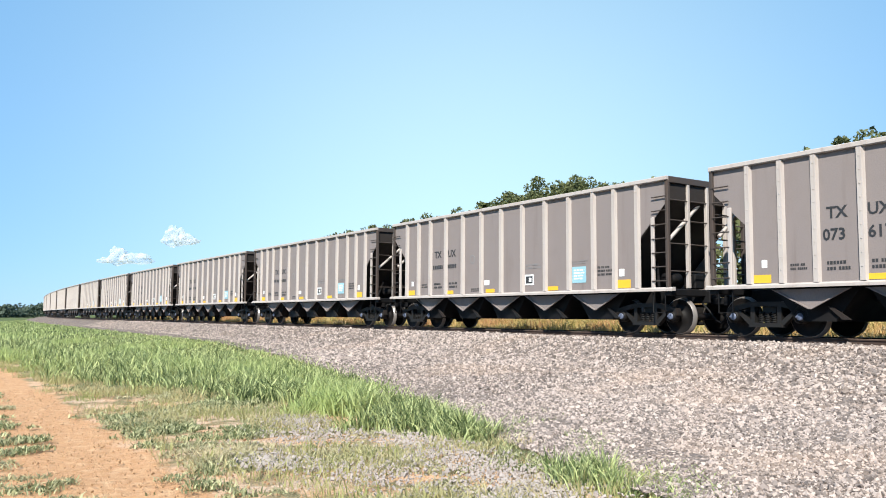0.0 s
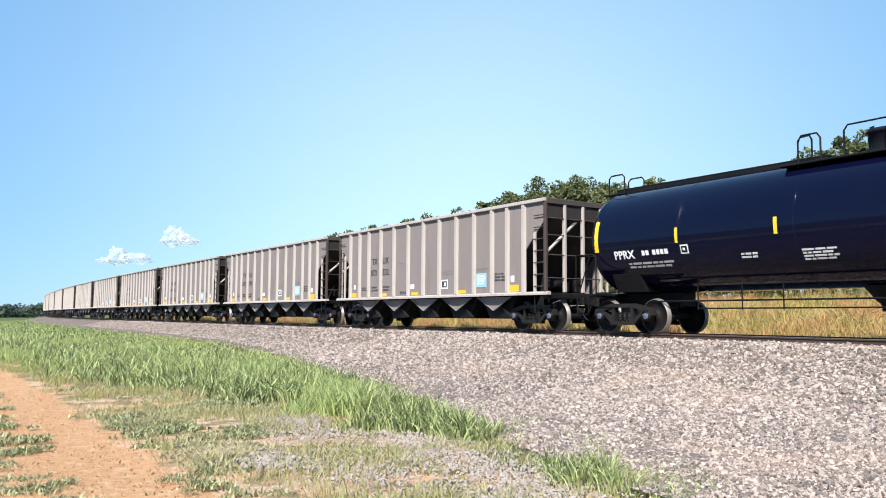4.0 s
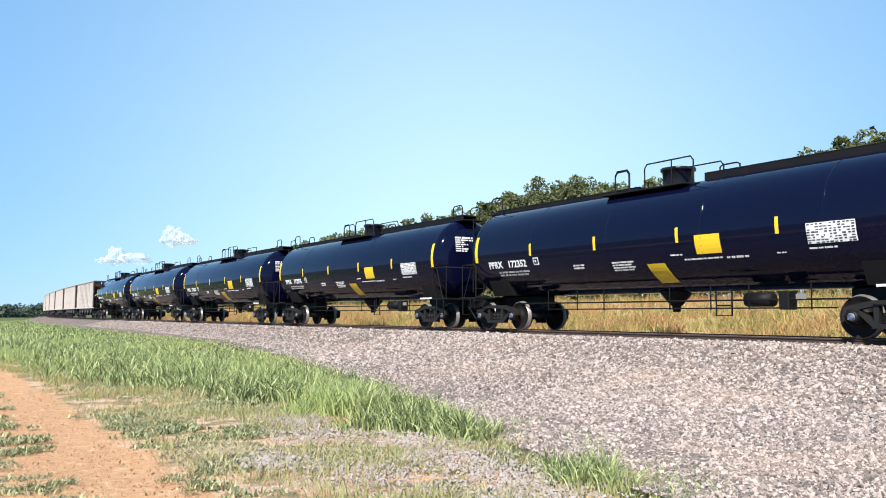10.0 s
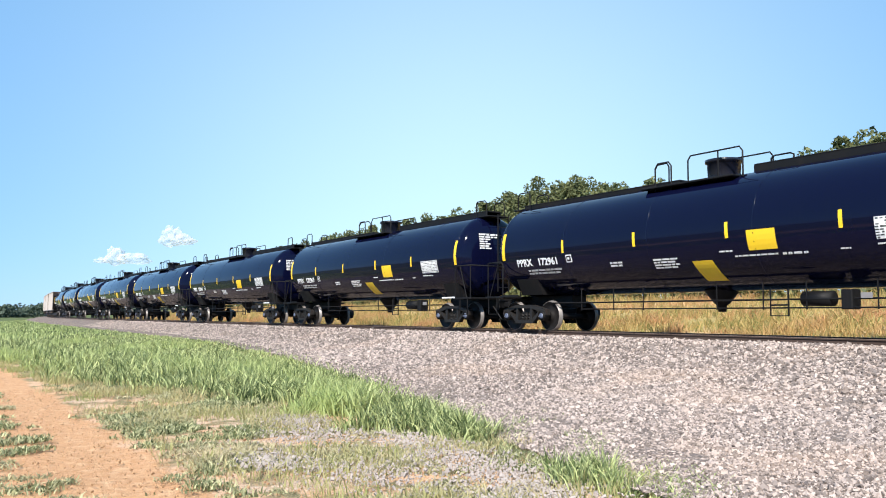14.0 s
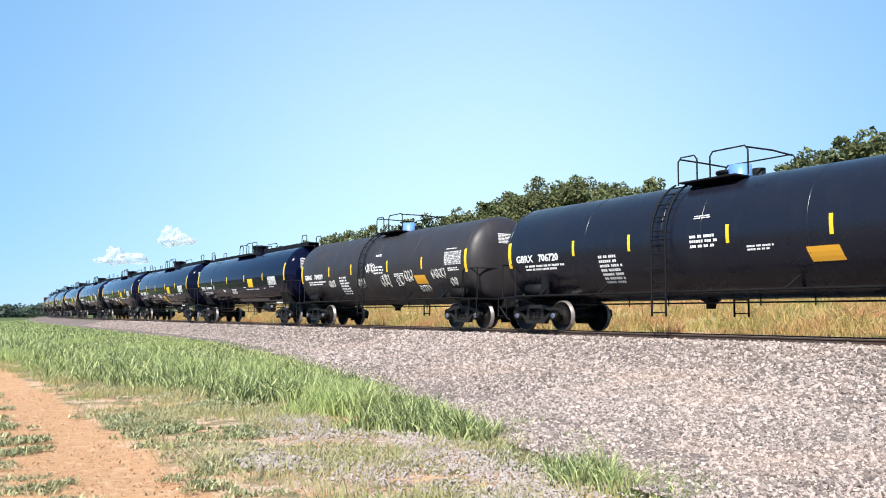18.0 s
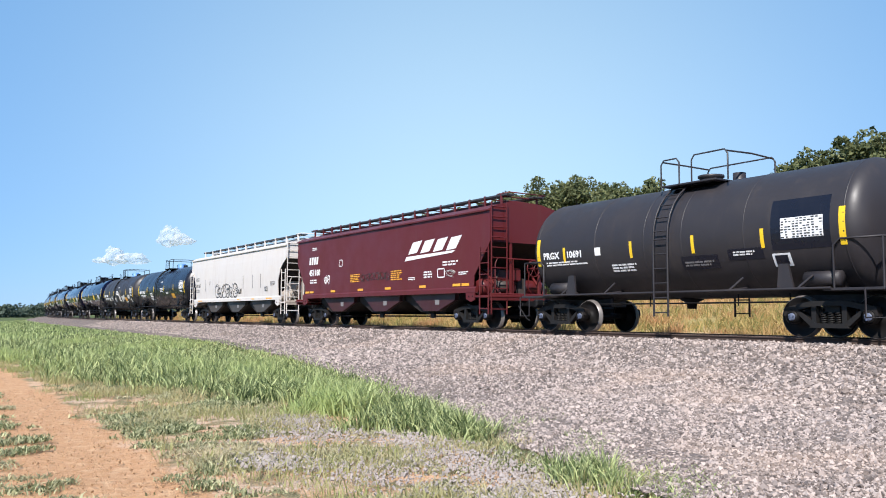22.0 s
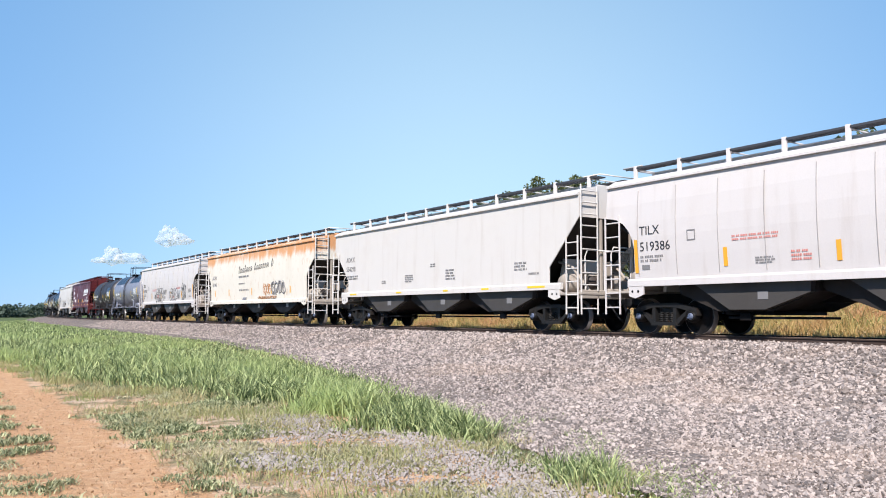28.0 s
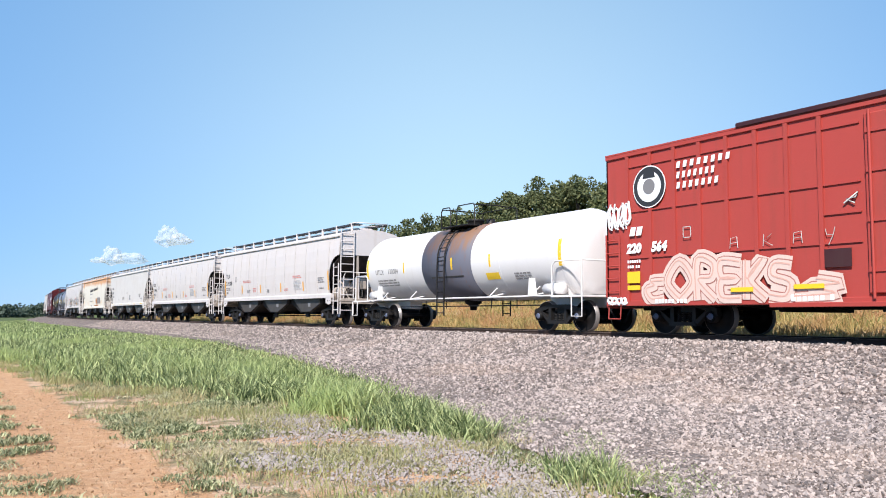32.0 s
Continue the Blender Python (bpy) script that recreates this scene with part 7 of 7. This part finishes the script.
def blades(name, x, y, h, w, lean, mat, label, category="grass", seed=0, z=None, fringe=False):
    """Bent grass blades, three triangles each; with fringe they stay low towards the gravel."""
    r = np.random.default_rng(seed)
    if fringe:
        room = np.clip(gravel_edge(y) + 0.1 - x, 0.05, 9)
        low = 0.05 + room * np.interp(y, [6, 9, 14, 30, 60], [1.1, 0.7, 0.2, 0.06, 0.025])
        h = np.minimum(h, low * r.uniform(0.35, 1.1, len(x)) + (r.uniform(0, 1, len(x)) < 0.16) * r.uniform(0.05, 0.22, len(x)) * np.interp(y, [8, 40], [1, 0.4]))
    n = len(x)
    z = ground_z(x, y) - 0.03 if z is None else z
    a, t = r.uniform(0, 2 * np.pi, n), r.uniform(0, 2 * np.pi, n)
    dx, dy = np.cos(a) * lean, np.sin(a) * lean
    wx, wy = np.cos(t) * w / 2, np.sin(t) * w / 2
    v = np.zeros((n, 5, 3))
    for i, (u, k) in enumerate(((0, -1), (0, 1), (0.55, -0.8), (0.55, 0.8), (1, 0))):
        b = u ** 1.8
        v[:, i, 0] = x + dx * h * b + wx * k
        v[:, i, 1] = y + dy * h * b + wy * k
        v[:, i, 2] = z + h * (u - 0.35 * lean * b)
    f = np.array([(0, 1, 3), (0, 3, 2), (2, 3, 4)])
    f = (f[None] + 5 * np.arange(n)[:, None, None]).reshape(-1, 3)
    return soup(name, v.reshape(-1, 3), f, mat, "stuff", label, category)


def tufts(r, x, y, per, spread):
    """Blade roots gathered in tufts round the given points."""
    n = len(x)
    return (np.repeat(x, per) + r.normal(0, spread, n * per), np.repeat(y, per) + r.normal(0, spread, n * per))


def inner_edge(y):
    """The road-side edge of the tall grass strip."""
    return np.interp(y, [4.5, 6.3, 7.9, 8.6, 9.4, 10.0, 13.2, 14.7, 18.2, 20.7, 31.5, 60, 120], [5.0, 5.2, 5.5, 5.1, 5.0, 4.65, 4.9, 4.6, 3.9, 2.9, 3.0, 3.0, 3.0])


def field_noise(x, y, scale, seed):
    return np.array([noise.noise((a * scale, b * scale, seed)) for a, b in zip(x, y)])


GREEN_SPOTS = [(4.4, 7.5, 0.45, 0.6), (5.5, 7.3, 0.4, 0.4), (2.9, 11.9, 0.5, 0.5), (2.6, 10.9, 0.35, 0.3), (3.0, 9.1, 0.5, 0.4), (2.8, 8.4, 0.3, 0.3), (2.3, 7.7, 0.25, 0.4), (2.5, 13.3, 0.3, 0.25), (3.4, 13.0, 0.7, 0.3), (6.0, 5.0, 0.6, 0.5)]
BARE_SPOTS = [(3.0, 16.0, 0.7, 0.6), (3.4, 14.2, 0.45, 0.4), (3.8, 11.7, 0.4, 0.5), (3.1, 7.0, 0.4, 0.5), (4.9, 5.6, 0.3, 0.5), (4.3, 9.3, 0.5, 0.45), (5.1, 8.2, 0.45, 0.35), (4.9, 7.0, 0.35, 0.5), (3.8, 6.9, 0.5, 0.5), (4.7, 6.0, 0.4, 0.5), (2.8, 21.0, 1.0, 0.4)]


def cover(x, y):
    """How much turf grows at a place: above nought there are blades."""
    centre = 1.66 + 0.022 * y
    d = x - centre
    right = np.interp(d, [0.4, 0.7, 1.3, 2.4, 3.5], [-0.5, -0.14, 0.05, 0.18, 0.22])
    left = np.interp(d, [-3, -0.9, -0.35, -0.2], [0.05, 0.02, -0.12, -0.5])
    c = np.where(d > 0, right, left)
    for px, py, w, k in GREEN_SPOTS:
        c = c + k * np.exp(-(((x - px) / w) ** 2 + ((y - py) / (w * 1.6)) ** 2))
    for px, py, w, k in BARE_SPOTS:
        c = c - k * np.exp(-(((x - px) / w) ** 2 + ((y - py) / (w * 1.6)) ** 2))
    streak = np.array([noise.noise((a * 1.1, b * 2.4, 9.0)) + 0.6 * noise.noise((a * 3.0, b * 5.0, 5.0)) for a, b in zip(x, y)])
    return c + 0.6 * streak


def build_grass():
    r = np.random.default_rng(11)
    tall = "tall bright green roadside grass in tufts"
    # the tall green strip
    y = 6.0 + 40 * r.uniform(0, 1, 12500) ** 1.2
    lo, hi = inner_edge(y), gravel_edge(y) + 0.2
    u = r.uniform(0, 1, len(y))
    x = lo + (hi - lo) * u
    thin = field_noise(x, y, 0.9, 2)
    edge = np.minimum(u * 1.1, (1 - u) * 2)
    keep = (thin > np.interp(y, [6.4, 7.6, 8.4, 10, 14, 18], [0.22, 0.12, -0.05, -0.08, -0.18, -0.3])) & (r.uniform(0, 1, len(y)) < (0.22 + 2.0 * edge) * np.clip(y / 17, 0.5, 1))
    x, y, u = x[keep], y[keep], u[keep]
    bx, by = tufts(r, x, y, 10, 0.075)
    grown = np.repeat(np.clip(0.55 + 0.9 * u, 0.55, 1.1), 10) * np.repeat(r.uniform(0.65, 1.35, len(x)), 10)
    h = np.clip(r.normal(0.38, 0.13, len(bx)), 0.08, 0.75) * np.clip(0.70 + 0.025 * by, 0.75, 1.25) * grown
    blades("tall_grass", bx, by, h, r.uniform(0.013, 0.028, len(bx)) * np.clip(0.7 + 0.035 * by, 0.9, 1.7), r.uniform(0.2, 0.95, len(bx)), GRASS_TALL, tall, seed=1, fringe=True)
    # far part of the strip and the verge up to the horizon
    y = 30 + 140 * r.uniform(0, 1, 26000) ** 1.5
    x = inner_edge(y) - 1 + (np.minimum(gravel_edge(y), 14 + bend(y)) + 0.2 - inner_edge(y) + 1) * r.uniform(0, 1, len(y))
    h = r.uniform(0.22, 0.62, len(x))
    blades("tall_grass", x, y, h, 0.03 + y * 0.0006, r.uniform(0.1, 0.6, len(x)), GRASS_TALL, tall, seed=2, fringe=True)
    # a dense tuft that stands alone at the gravel
    c = np.array([(5.2, 5.8), (4.95, 5.35), (5.15, 5.3), (5.15, 5.1), (5.5, 5.55), (5.5, 5.8), (5.3, 5.6), (5.0, 5.6)])
    bx, by = tufts(r, c[:, 0], c[:, 1], 75, 0.085)
    blades("tall_grass", bx, by, np.clip(r.normal(0.27, 0.07, len(bx)), 0.1, 0.42), r.uniform(0.010, 0.020, len(bx)), r.uniform(0.2, 1.0, len(bx)), GRASS_TALL, tall, seed=3)
    # thin grass running out over the gravel
    y = 4.4 + 6.0 * r.uniform(0, 1, 1300)
    x = gravel_edge(y) + r.normal(0.15, 0.35, len(y)) + 0.45 * (y > 6)
    keep = field_noise(x, y, 1.6, 31) > np.where(y < 5.3, -0.2, 0.08)
    bx, by = tufts(r, x[keep], y[keep], 7, 0.06)
    blades("tall_grass", bx, by, r.uniform(0.04, 0.17, len(bx)), r.uniform(0.008, 0.016, len(bx)), r.uniform(0.3, 1.2, len(bx)), GRASS_TALL, tall, seed=7)
    # short turf in patches on both sides of the rut
    y = 4.5 + 20 * r.uniform(0, 1, 42000) ** 1.35
    x = -1.5 + (inner_edge(y) + 2.0) * r.uniform(0, 1, len(y))
    keep = (cover(x, y) > r.uniform(-0.06, 0.10, len(x))) & (x > -0.15 + 0.01 * y)
    x, y = tufts(r, x[keep], y[keep], 6, 0.03)
    lush = np.clip(cover(x, y), 0.0, 0.6)
    h = r.uniform(0.03, 0.10, len(x)) * (0.8 + 1.0 * lush)
    blades("short_turf", x, y, h, r.uniform(0.009, 0.022, len(x)) * np.clip(0.6 + 0.06 * y, 0.9, 1.9), r.uniform(0.3, 1.4, len(x)), GRASS_SHORT, "patchy short turf, green and straw coloured", seed=4)
    # dry stalks through the turf
    y = 5 + 24 * r.uniform(0, 1, 9000) ** 1.2
    x = 2.4 + (inner_edge(y) + 0.6 - 2.4) * r.uniform(0, 1, len(y)) ** 0.7
    keep = field_noise(x, y, 0.7, 13) > -0.05
    x, y = x[keep], y[keep]
    bx, by = tufts(r, x, y, 3, 0.05)
    blades("dry_grass", bx, by, r.uniform(0.05, 0.24, len(bx)), r.uniform(0.006, 0.012, len(bx)), r.uniform(0.2, 1.1, len(bx)), GRASS_DRY, "dry straw-coloured grass stalks", seed=5)
    # straw weeds beyond the track and up the bank
    y = -2 + 120 * r.uniform(0, 1, 120000) ** 1.25
    x = TRACK_X + bend(y) + 3.6 + 24 * r.uniform(0, 1, len(y)) ** 2.0
    keep = field_noise(x, y, 0.35, 21) > -0.30
    x, y = x[keep], y[keep]
    bushy = np.clip(0.75 + 0.9 * field_noise(x, y, 0.5, 3), 0.35, 1.3)
    h = np.clip(r.normal(0.62, 0.18, len(x)), 0.12, 1.1) * bushy * np.interp(x - TRACK_X - bend(y), [3.6, 5.5], [0.7, 1.0])
    blades("roadside_weeds", x, y, h, r.uniform(0.02, 0.05, len(x)), r.uniform(0.2, 1.0, len(x)), WEEDS, "straw-coloured and green weeds beyond the track", "weeds", seed=6)


def clump_leaves(r, centres, radii, per, size):
    """Small leaf quads round clump centres; returns verts and faces."""
    n = len(centres) * per
    d = r.normal(size=(n, 3))
    d /= np.linalg.norm(d, axis=1)[:, None]
    rad = np.repeat(radii, per) * r.uniform(0.25, 1, n) ** 0.45
    c = np.repeat(centres, per, axis=0) + d * rad[:, None] * np.array([1, 1, 0.75])
    a = r.normal(size=(n, 3))
    a /= np.linalg.norm(a, axis=1)[:, None]
    b = np.cross(a, r.normal(size=(n, 3)))
    b /= np.linalg.norm(b, axis=1)[:, None]
    s = (size * r.uniform(0.6, 1.3, n))[:, None]
    v = np.stack([c - a * s, c - b * s * 0.55, c + a * s, c + b * s * 0.55], 1)
    return v.reshape(-1, 3), np.arange(4 * n).reshape(-1, 4)


def tree(x, y, top, spread, seed):
    r = np.random.default_rng(seed)
    z0 = float(ground_z(np.array(x), np.array(y))) - 0.1
    H = top - z0
    t = thing("tree", "broad leafy green tree behind the railway line", "tree", "trees behind the track", (x, y, z0))
    g = Geo()
    lean = r.uniform(-0.05, 0.05, 2)
    fork = H * 0.30
    pts = [(lean[0] * z, lean[1] * z, z) for z in (0, fork * 0.4, fork)]
    for k in range(len(pts) - 1):
        r0 = 0.30 - 0.06 * k
        g.path([pts[k], pts[k + 1]], r0, 8)
    part("trunk", g, BARK, t, "grey brown trunk")
    m = 64
    cen, rad = [], []
    for k in range(m):
        # clumps fill a broad crown, most of them near its upper surface
        a = r.uniform(0, 2 * math.pi)
        e = math.asin(r.uniform(-0.75, 1.0))
        q = r.uniform(0.45, 1.0) ** 0.5
        lump = 1 + 0.22 * math.sin(3 * a + seed) + 0.15 * r.uniform(-1, 1)
        cen.append((spread * q * lump * math.cos(e) * math.cos(a), spread * q * lump * math.cos(e) * math.sin(a), H * 0.60 + (H * 0.40 - 0.5) * q * math.sin(e) * min(lump, 1.02)))
        rad.append(r.uniform(0.5, 0.95))
    for k in range(6):
        c = cen[k * 7]
        q = Vector(pts[-1])
        e = Vector(c)
        mid = q.lerp(e, 0.5) + Vector((0, 0, 0.4))
        lg = Geo().path([q, mid, e], 0.09, 6)
        part("limb", lg, BARK, t)
    v, f = clump_leaves(r, np.array(cen), np.array(rad), 125, 0.155)
    crown = soup("crown", v, f, LEAF, "stuff", "many small dark green leaves in loose clumps", "", parent=t)
    return t


def build_trees():
    rows = [(11, 47, 12.3, 4.9), (17, 45, 11.9, 4.3), (22.6, 46, 12.0, 3.4), (25.3, 46, 11.8, 3.2), (28.2, 46, 11.3, 2.5), (30.2, 46, 10.4, 2.0), (26.5, 49, 11.5, 3.1), (38.2, 46, 9.9, 1.4), (41.7, 46, 11.0, 1.5), (45.0, 46, 11.7, 2.4), (48.9, 46, 12.8, 2.2), (51.8, 46, 12.9, 2.1), (55.4, 46, 13.1, 2.6),
            (58.3, 46, 12.5, 2.7), (60.6, 46, 11.9, 2.5), (63.8, 46, 11.5, 2.8), (67.5, 46, 11.4, 3.0), (71.5, 46, 11.4, 3.1), (76.5, 46, 11.3, 3.3), (82, 46, 11.2, 3.5), (88.5, 46, 11.3, 3.6), (95, 46, 11.3, 3.7), (102, 47, 11.3, 3.9), (110, 48, 11.3, 4.1), (49, 50, 11.8, 3.5), (56, 50, 12.1, 3.5), (63, 50, 11.1, 3.5), (70, 50, 11.1, 3.5)]
    for i, (y, x, top, spread) in enumerate(rows):
        tree(x, y, top, spread, 100 + i)
    # undergrowth along the foot of the trees
    r = np.random.default_rng(40)
    n = 620
    y = r.uniform(2, 118, n)
    c = np.stack([42 + r.uniform(-3.5, 4, n), y, r.uniform(0.0, 1, n) * np.interp(y, [8, 16, 40, 75], [2.0, 5.0, 5.0, 3.0]) + 1.3], -1)
    v, f = clump_leaves(r, c, r.uniform(0.7, 1.5, n), 75, 0.24)
    soup("undergrowth", v, f, LEAF, "stuff", "dark green bushes at the foot of the trees", "bushes")
    # distant wood on the horizon
    n = 900
    a = np.radians(np.where(np.arange(n) < 500, r.uniform(3, 24, n), r.uniform(-75, 3, n)))
    d = r.uniform(400, 470, n)
    h = 4.2 + 1.6 * np.sin(a * 31) + r.uniform(-1.2, 1.2, n) + np.where(np.degrees(a) > 6.6, 2.6, 0)
    c = np.stack([np.sin(a) * d, np.cos(a) * d, h * r.uniform(0.05, 1, n) - 1], -1)
    v, f = clump_leaves(r, c, r.uniform(1.6, 3.0, n), 46, 0.8)
    soup("distant_wood", v, f, LEAF_FAR, "stuff", "bluish green line of trees on the horizon", "trees")


def cloud_material():
    """Thin bright vapour that the sky behind shows through."""
    m, nt, b = shader("cloud_vapour")
    b.inputs["Base Color"].default_value = (0.9, 0.9, 0.9, 1)
    b.inputs["Roughness"].default_value = 1.0
    b.inputs["Specular IOR Level"].default_value = 0.0
    glow = nt.nodes.new("ShaderNodeBsdfTranslucent")
    glow.inputs["Color"].default_value = (0.97, 0.97, 0.97, 1)
    body = nt.nodes.new("ShaderNodeMixShader")
    body.inputs[0].default_value = 0.5
    nt.links.new(b.outputs[0], body.inputs[1])
    nt.links.new(glow.outputs[0], body.inputs[2])
    clear = nt.nodes.new("ShaderNodeBsdfTransparent")
    mx = nt.nodes.new("ShaderNodeMixShader")
    wisp = noise_at(nt, 0.03, 5)
    nt.links.new(ramp(nt, wisp, 0.3, 0.7, 0.80, 0.55), mx.inputs[0])
    nt.links.new(body.outputs[0], mx.inputs[1])
    nt.links.new(clear.outputs[0], mx.inputs[2])
    nt.links.new(mx.outputs[0], nt.nodes["Material Output"].inputs["Surface"])
    return m


CLOUDS = []


def puff_mesh(seed, wide, tall):
    """One lump of vapour: a sphere pushed in and out, with a flat base."""
    bm = bmesh.new()
    bmesh.ops.create_icosphere(bm, subdivisions=4, radius=1.0)
    for v in bm.verts:
        p = v.co.copy()
        k = 1 + 0.45 * noise.noise(p * 1.9 + Vector((seed, 0, 0))) + 0.22 * noise.noise(p * 4.5 + Vector((0, seed, 0))) + 0.10 * noise.noise(p * 10 + Vector((0, 0, seed)))
        z = p.z * k
        v.co = (p.x * k * wide, p.y * k * wide, (z if z > 0 else z * 0.45) * tall)
    for f in bm.faces:
        f.smooth = True
    me = bpy.data.meshes.new("puff")
    bm.to_mesh(me)
    bm.free()
    return me


def build_clouds():
    vap = cloud_material()
    r = random.Random(8)
    # heading and height in degrees, then lumps: (along, up, width, height) in metres at 3 km
    for head, up, lumps, drift in ((15.5, 4.95, ((-8, 0, 38, 48), (26, -4, 40, 24), (52, -2, 20, 12)), 22),
                                   (12.35, 3.55, ((-24, 2, 34, 38), (30, 0, 52, 24), (-66, -6, 24, 12)), 20)):
        a, e = radians(head), radians(up)
        d = 3000.0
        at = (d * math.sin(a) * math.cos(e), d * math.cos(a) * math.cos(e), d * math.sin(e))
        c = thing("cloud", "small soft white fair-weather cloud", "cloud", "clouds", at)
        for k, (along, lift, w, h) in enumerate(lumps):
            me = puff_mesh(k * 7.3 + head, w, h)
            me.materials.append(vap)
            part("puff", me, vap, c, at=(along * math.cos(a), -along * math.sin(a), lift))
        CLOUDS.append((c, at, drift, a))


def clod_places(r, n):
    y = 4.5 + 14 * r.uniform(0, 1, n) ** 1.4
    x = -1.5 + 6.5 * r.uniform(0, 1, n)
    return x, y


CLOD = paint("dry_clods", (0.36, 0.22, 0.12), 0.95, (0.18, 0.12, 0.08), 0.5)
clods = stones("earth_clods", 9000, 77, clod_places, 0.013)
clods.data.materials[0] = CLOD
clods["label"], clods["category"] = "small clods and pebbles on the sandy earth", "clods"
clods.location.z = -0.05
build_grass()
build_trees()
build_clouds()
stick = Geo().path([(-0.32, 0, 0.02), (-0.1, 0.03, 0.05), (0.15, 0.0, 0.05), (0.34, -0.04, 0.03)], 0.03, 6)
deb = thing("scrap_strip", "black strip of scrap rubber lying on the ballast", "debris", at=(15.6, 8.05, float(ground_z(np.array(15.6), np.array(8.05))) + 0.06))
deb.rotation_euler = (0, 0, 0.9)
part("strip", stick, MARK_BLACK, deb)
# ---------------------------------------------------------------- what moves
# the train runs unevenly: seconds by which it is ahead or behind
LAG = {0: -0.042, 1: -0.036, 2: -0.008, 3: -0.026, 6: 0.003, 7: 0.003, 8: -0.002, 9: -0.006, 10: -0.012, 11: 0.0, 12: -0.018, 13: -0.015, 14: 0.013, 17: 0.02,
       18: 0.012, 20: -0.02, 21: -0.012, 22: 0.015, 23: 0.01, 24: -0.006, 25: -0.02, 28: -0.017, 29: -0.042, 30: 0.024, 31: 0.019, 32: -0.004}


def motions():
    """The train rolls away along the track; its wheels turn."""
    for car, s0 in TRAIN:
        rows = []
        for k in range(33):
            x, y, a = on_track(s0 + SPEED * (k + LAG.get(k, 0.0)))
            rows.append((float(k), pose(x, y, 0, 0, 0, -math.degrees(a))))
        walk(car, rows)
    for cloud, at, drift, a in CLOUDS:
        end = (at[0] - drift * math.cos(a), at[1] + drift * math.sin(a), at[2])
        walk(cloud, [(0.0, Matrix.Translation(at)), (32.0, Matrix.Translation(end))])
    turn = math.degrees(SPEED / FPS / WHEEL_R)
    shared = {}
    for car, s0 in TRAIN:
        for t in car.children:
            for w in t.children:
                if not w.name.startswith("wheelset"):
                    continue
                key = round(w.location.y, 3)
                if key not in shared:
                    walk(w, [(i / FPS, Matrix.Translation((0, w.location.y, AXLE_Z)) @ Matrix.Rotation(radians(-turn * i), 4, "X")) for i in range(961)])
                    shared[key] = w
                else:
                    src = shared[key]
                    w.rotation_mode = "QUATERNION"
                    w.animation_data_create().action = src.animation_data.action
                    w.animation_data.action_slot = src.animation_data.action_slot


motions()
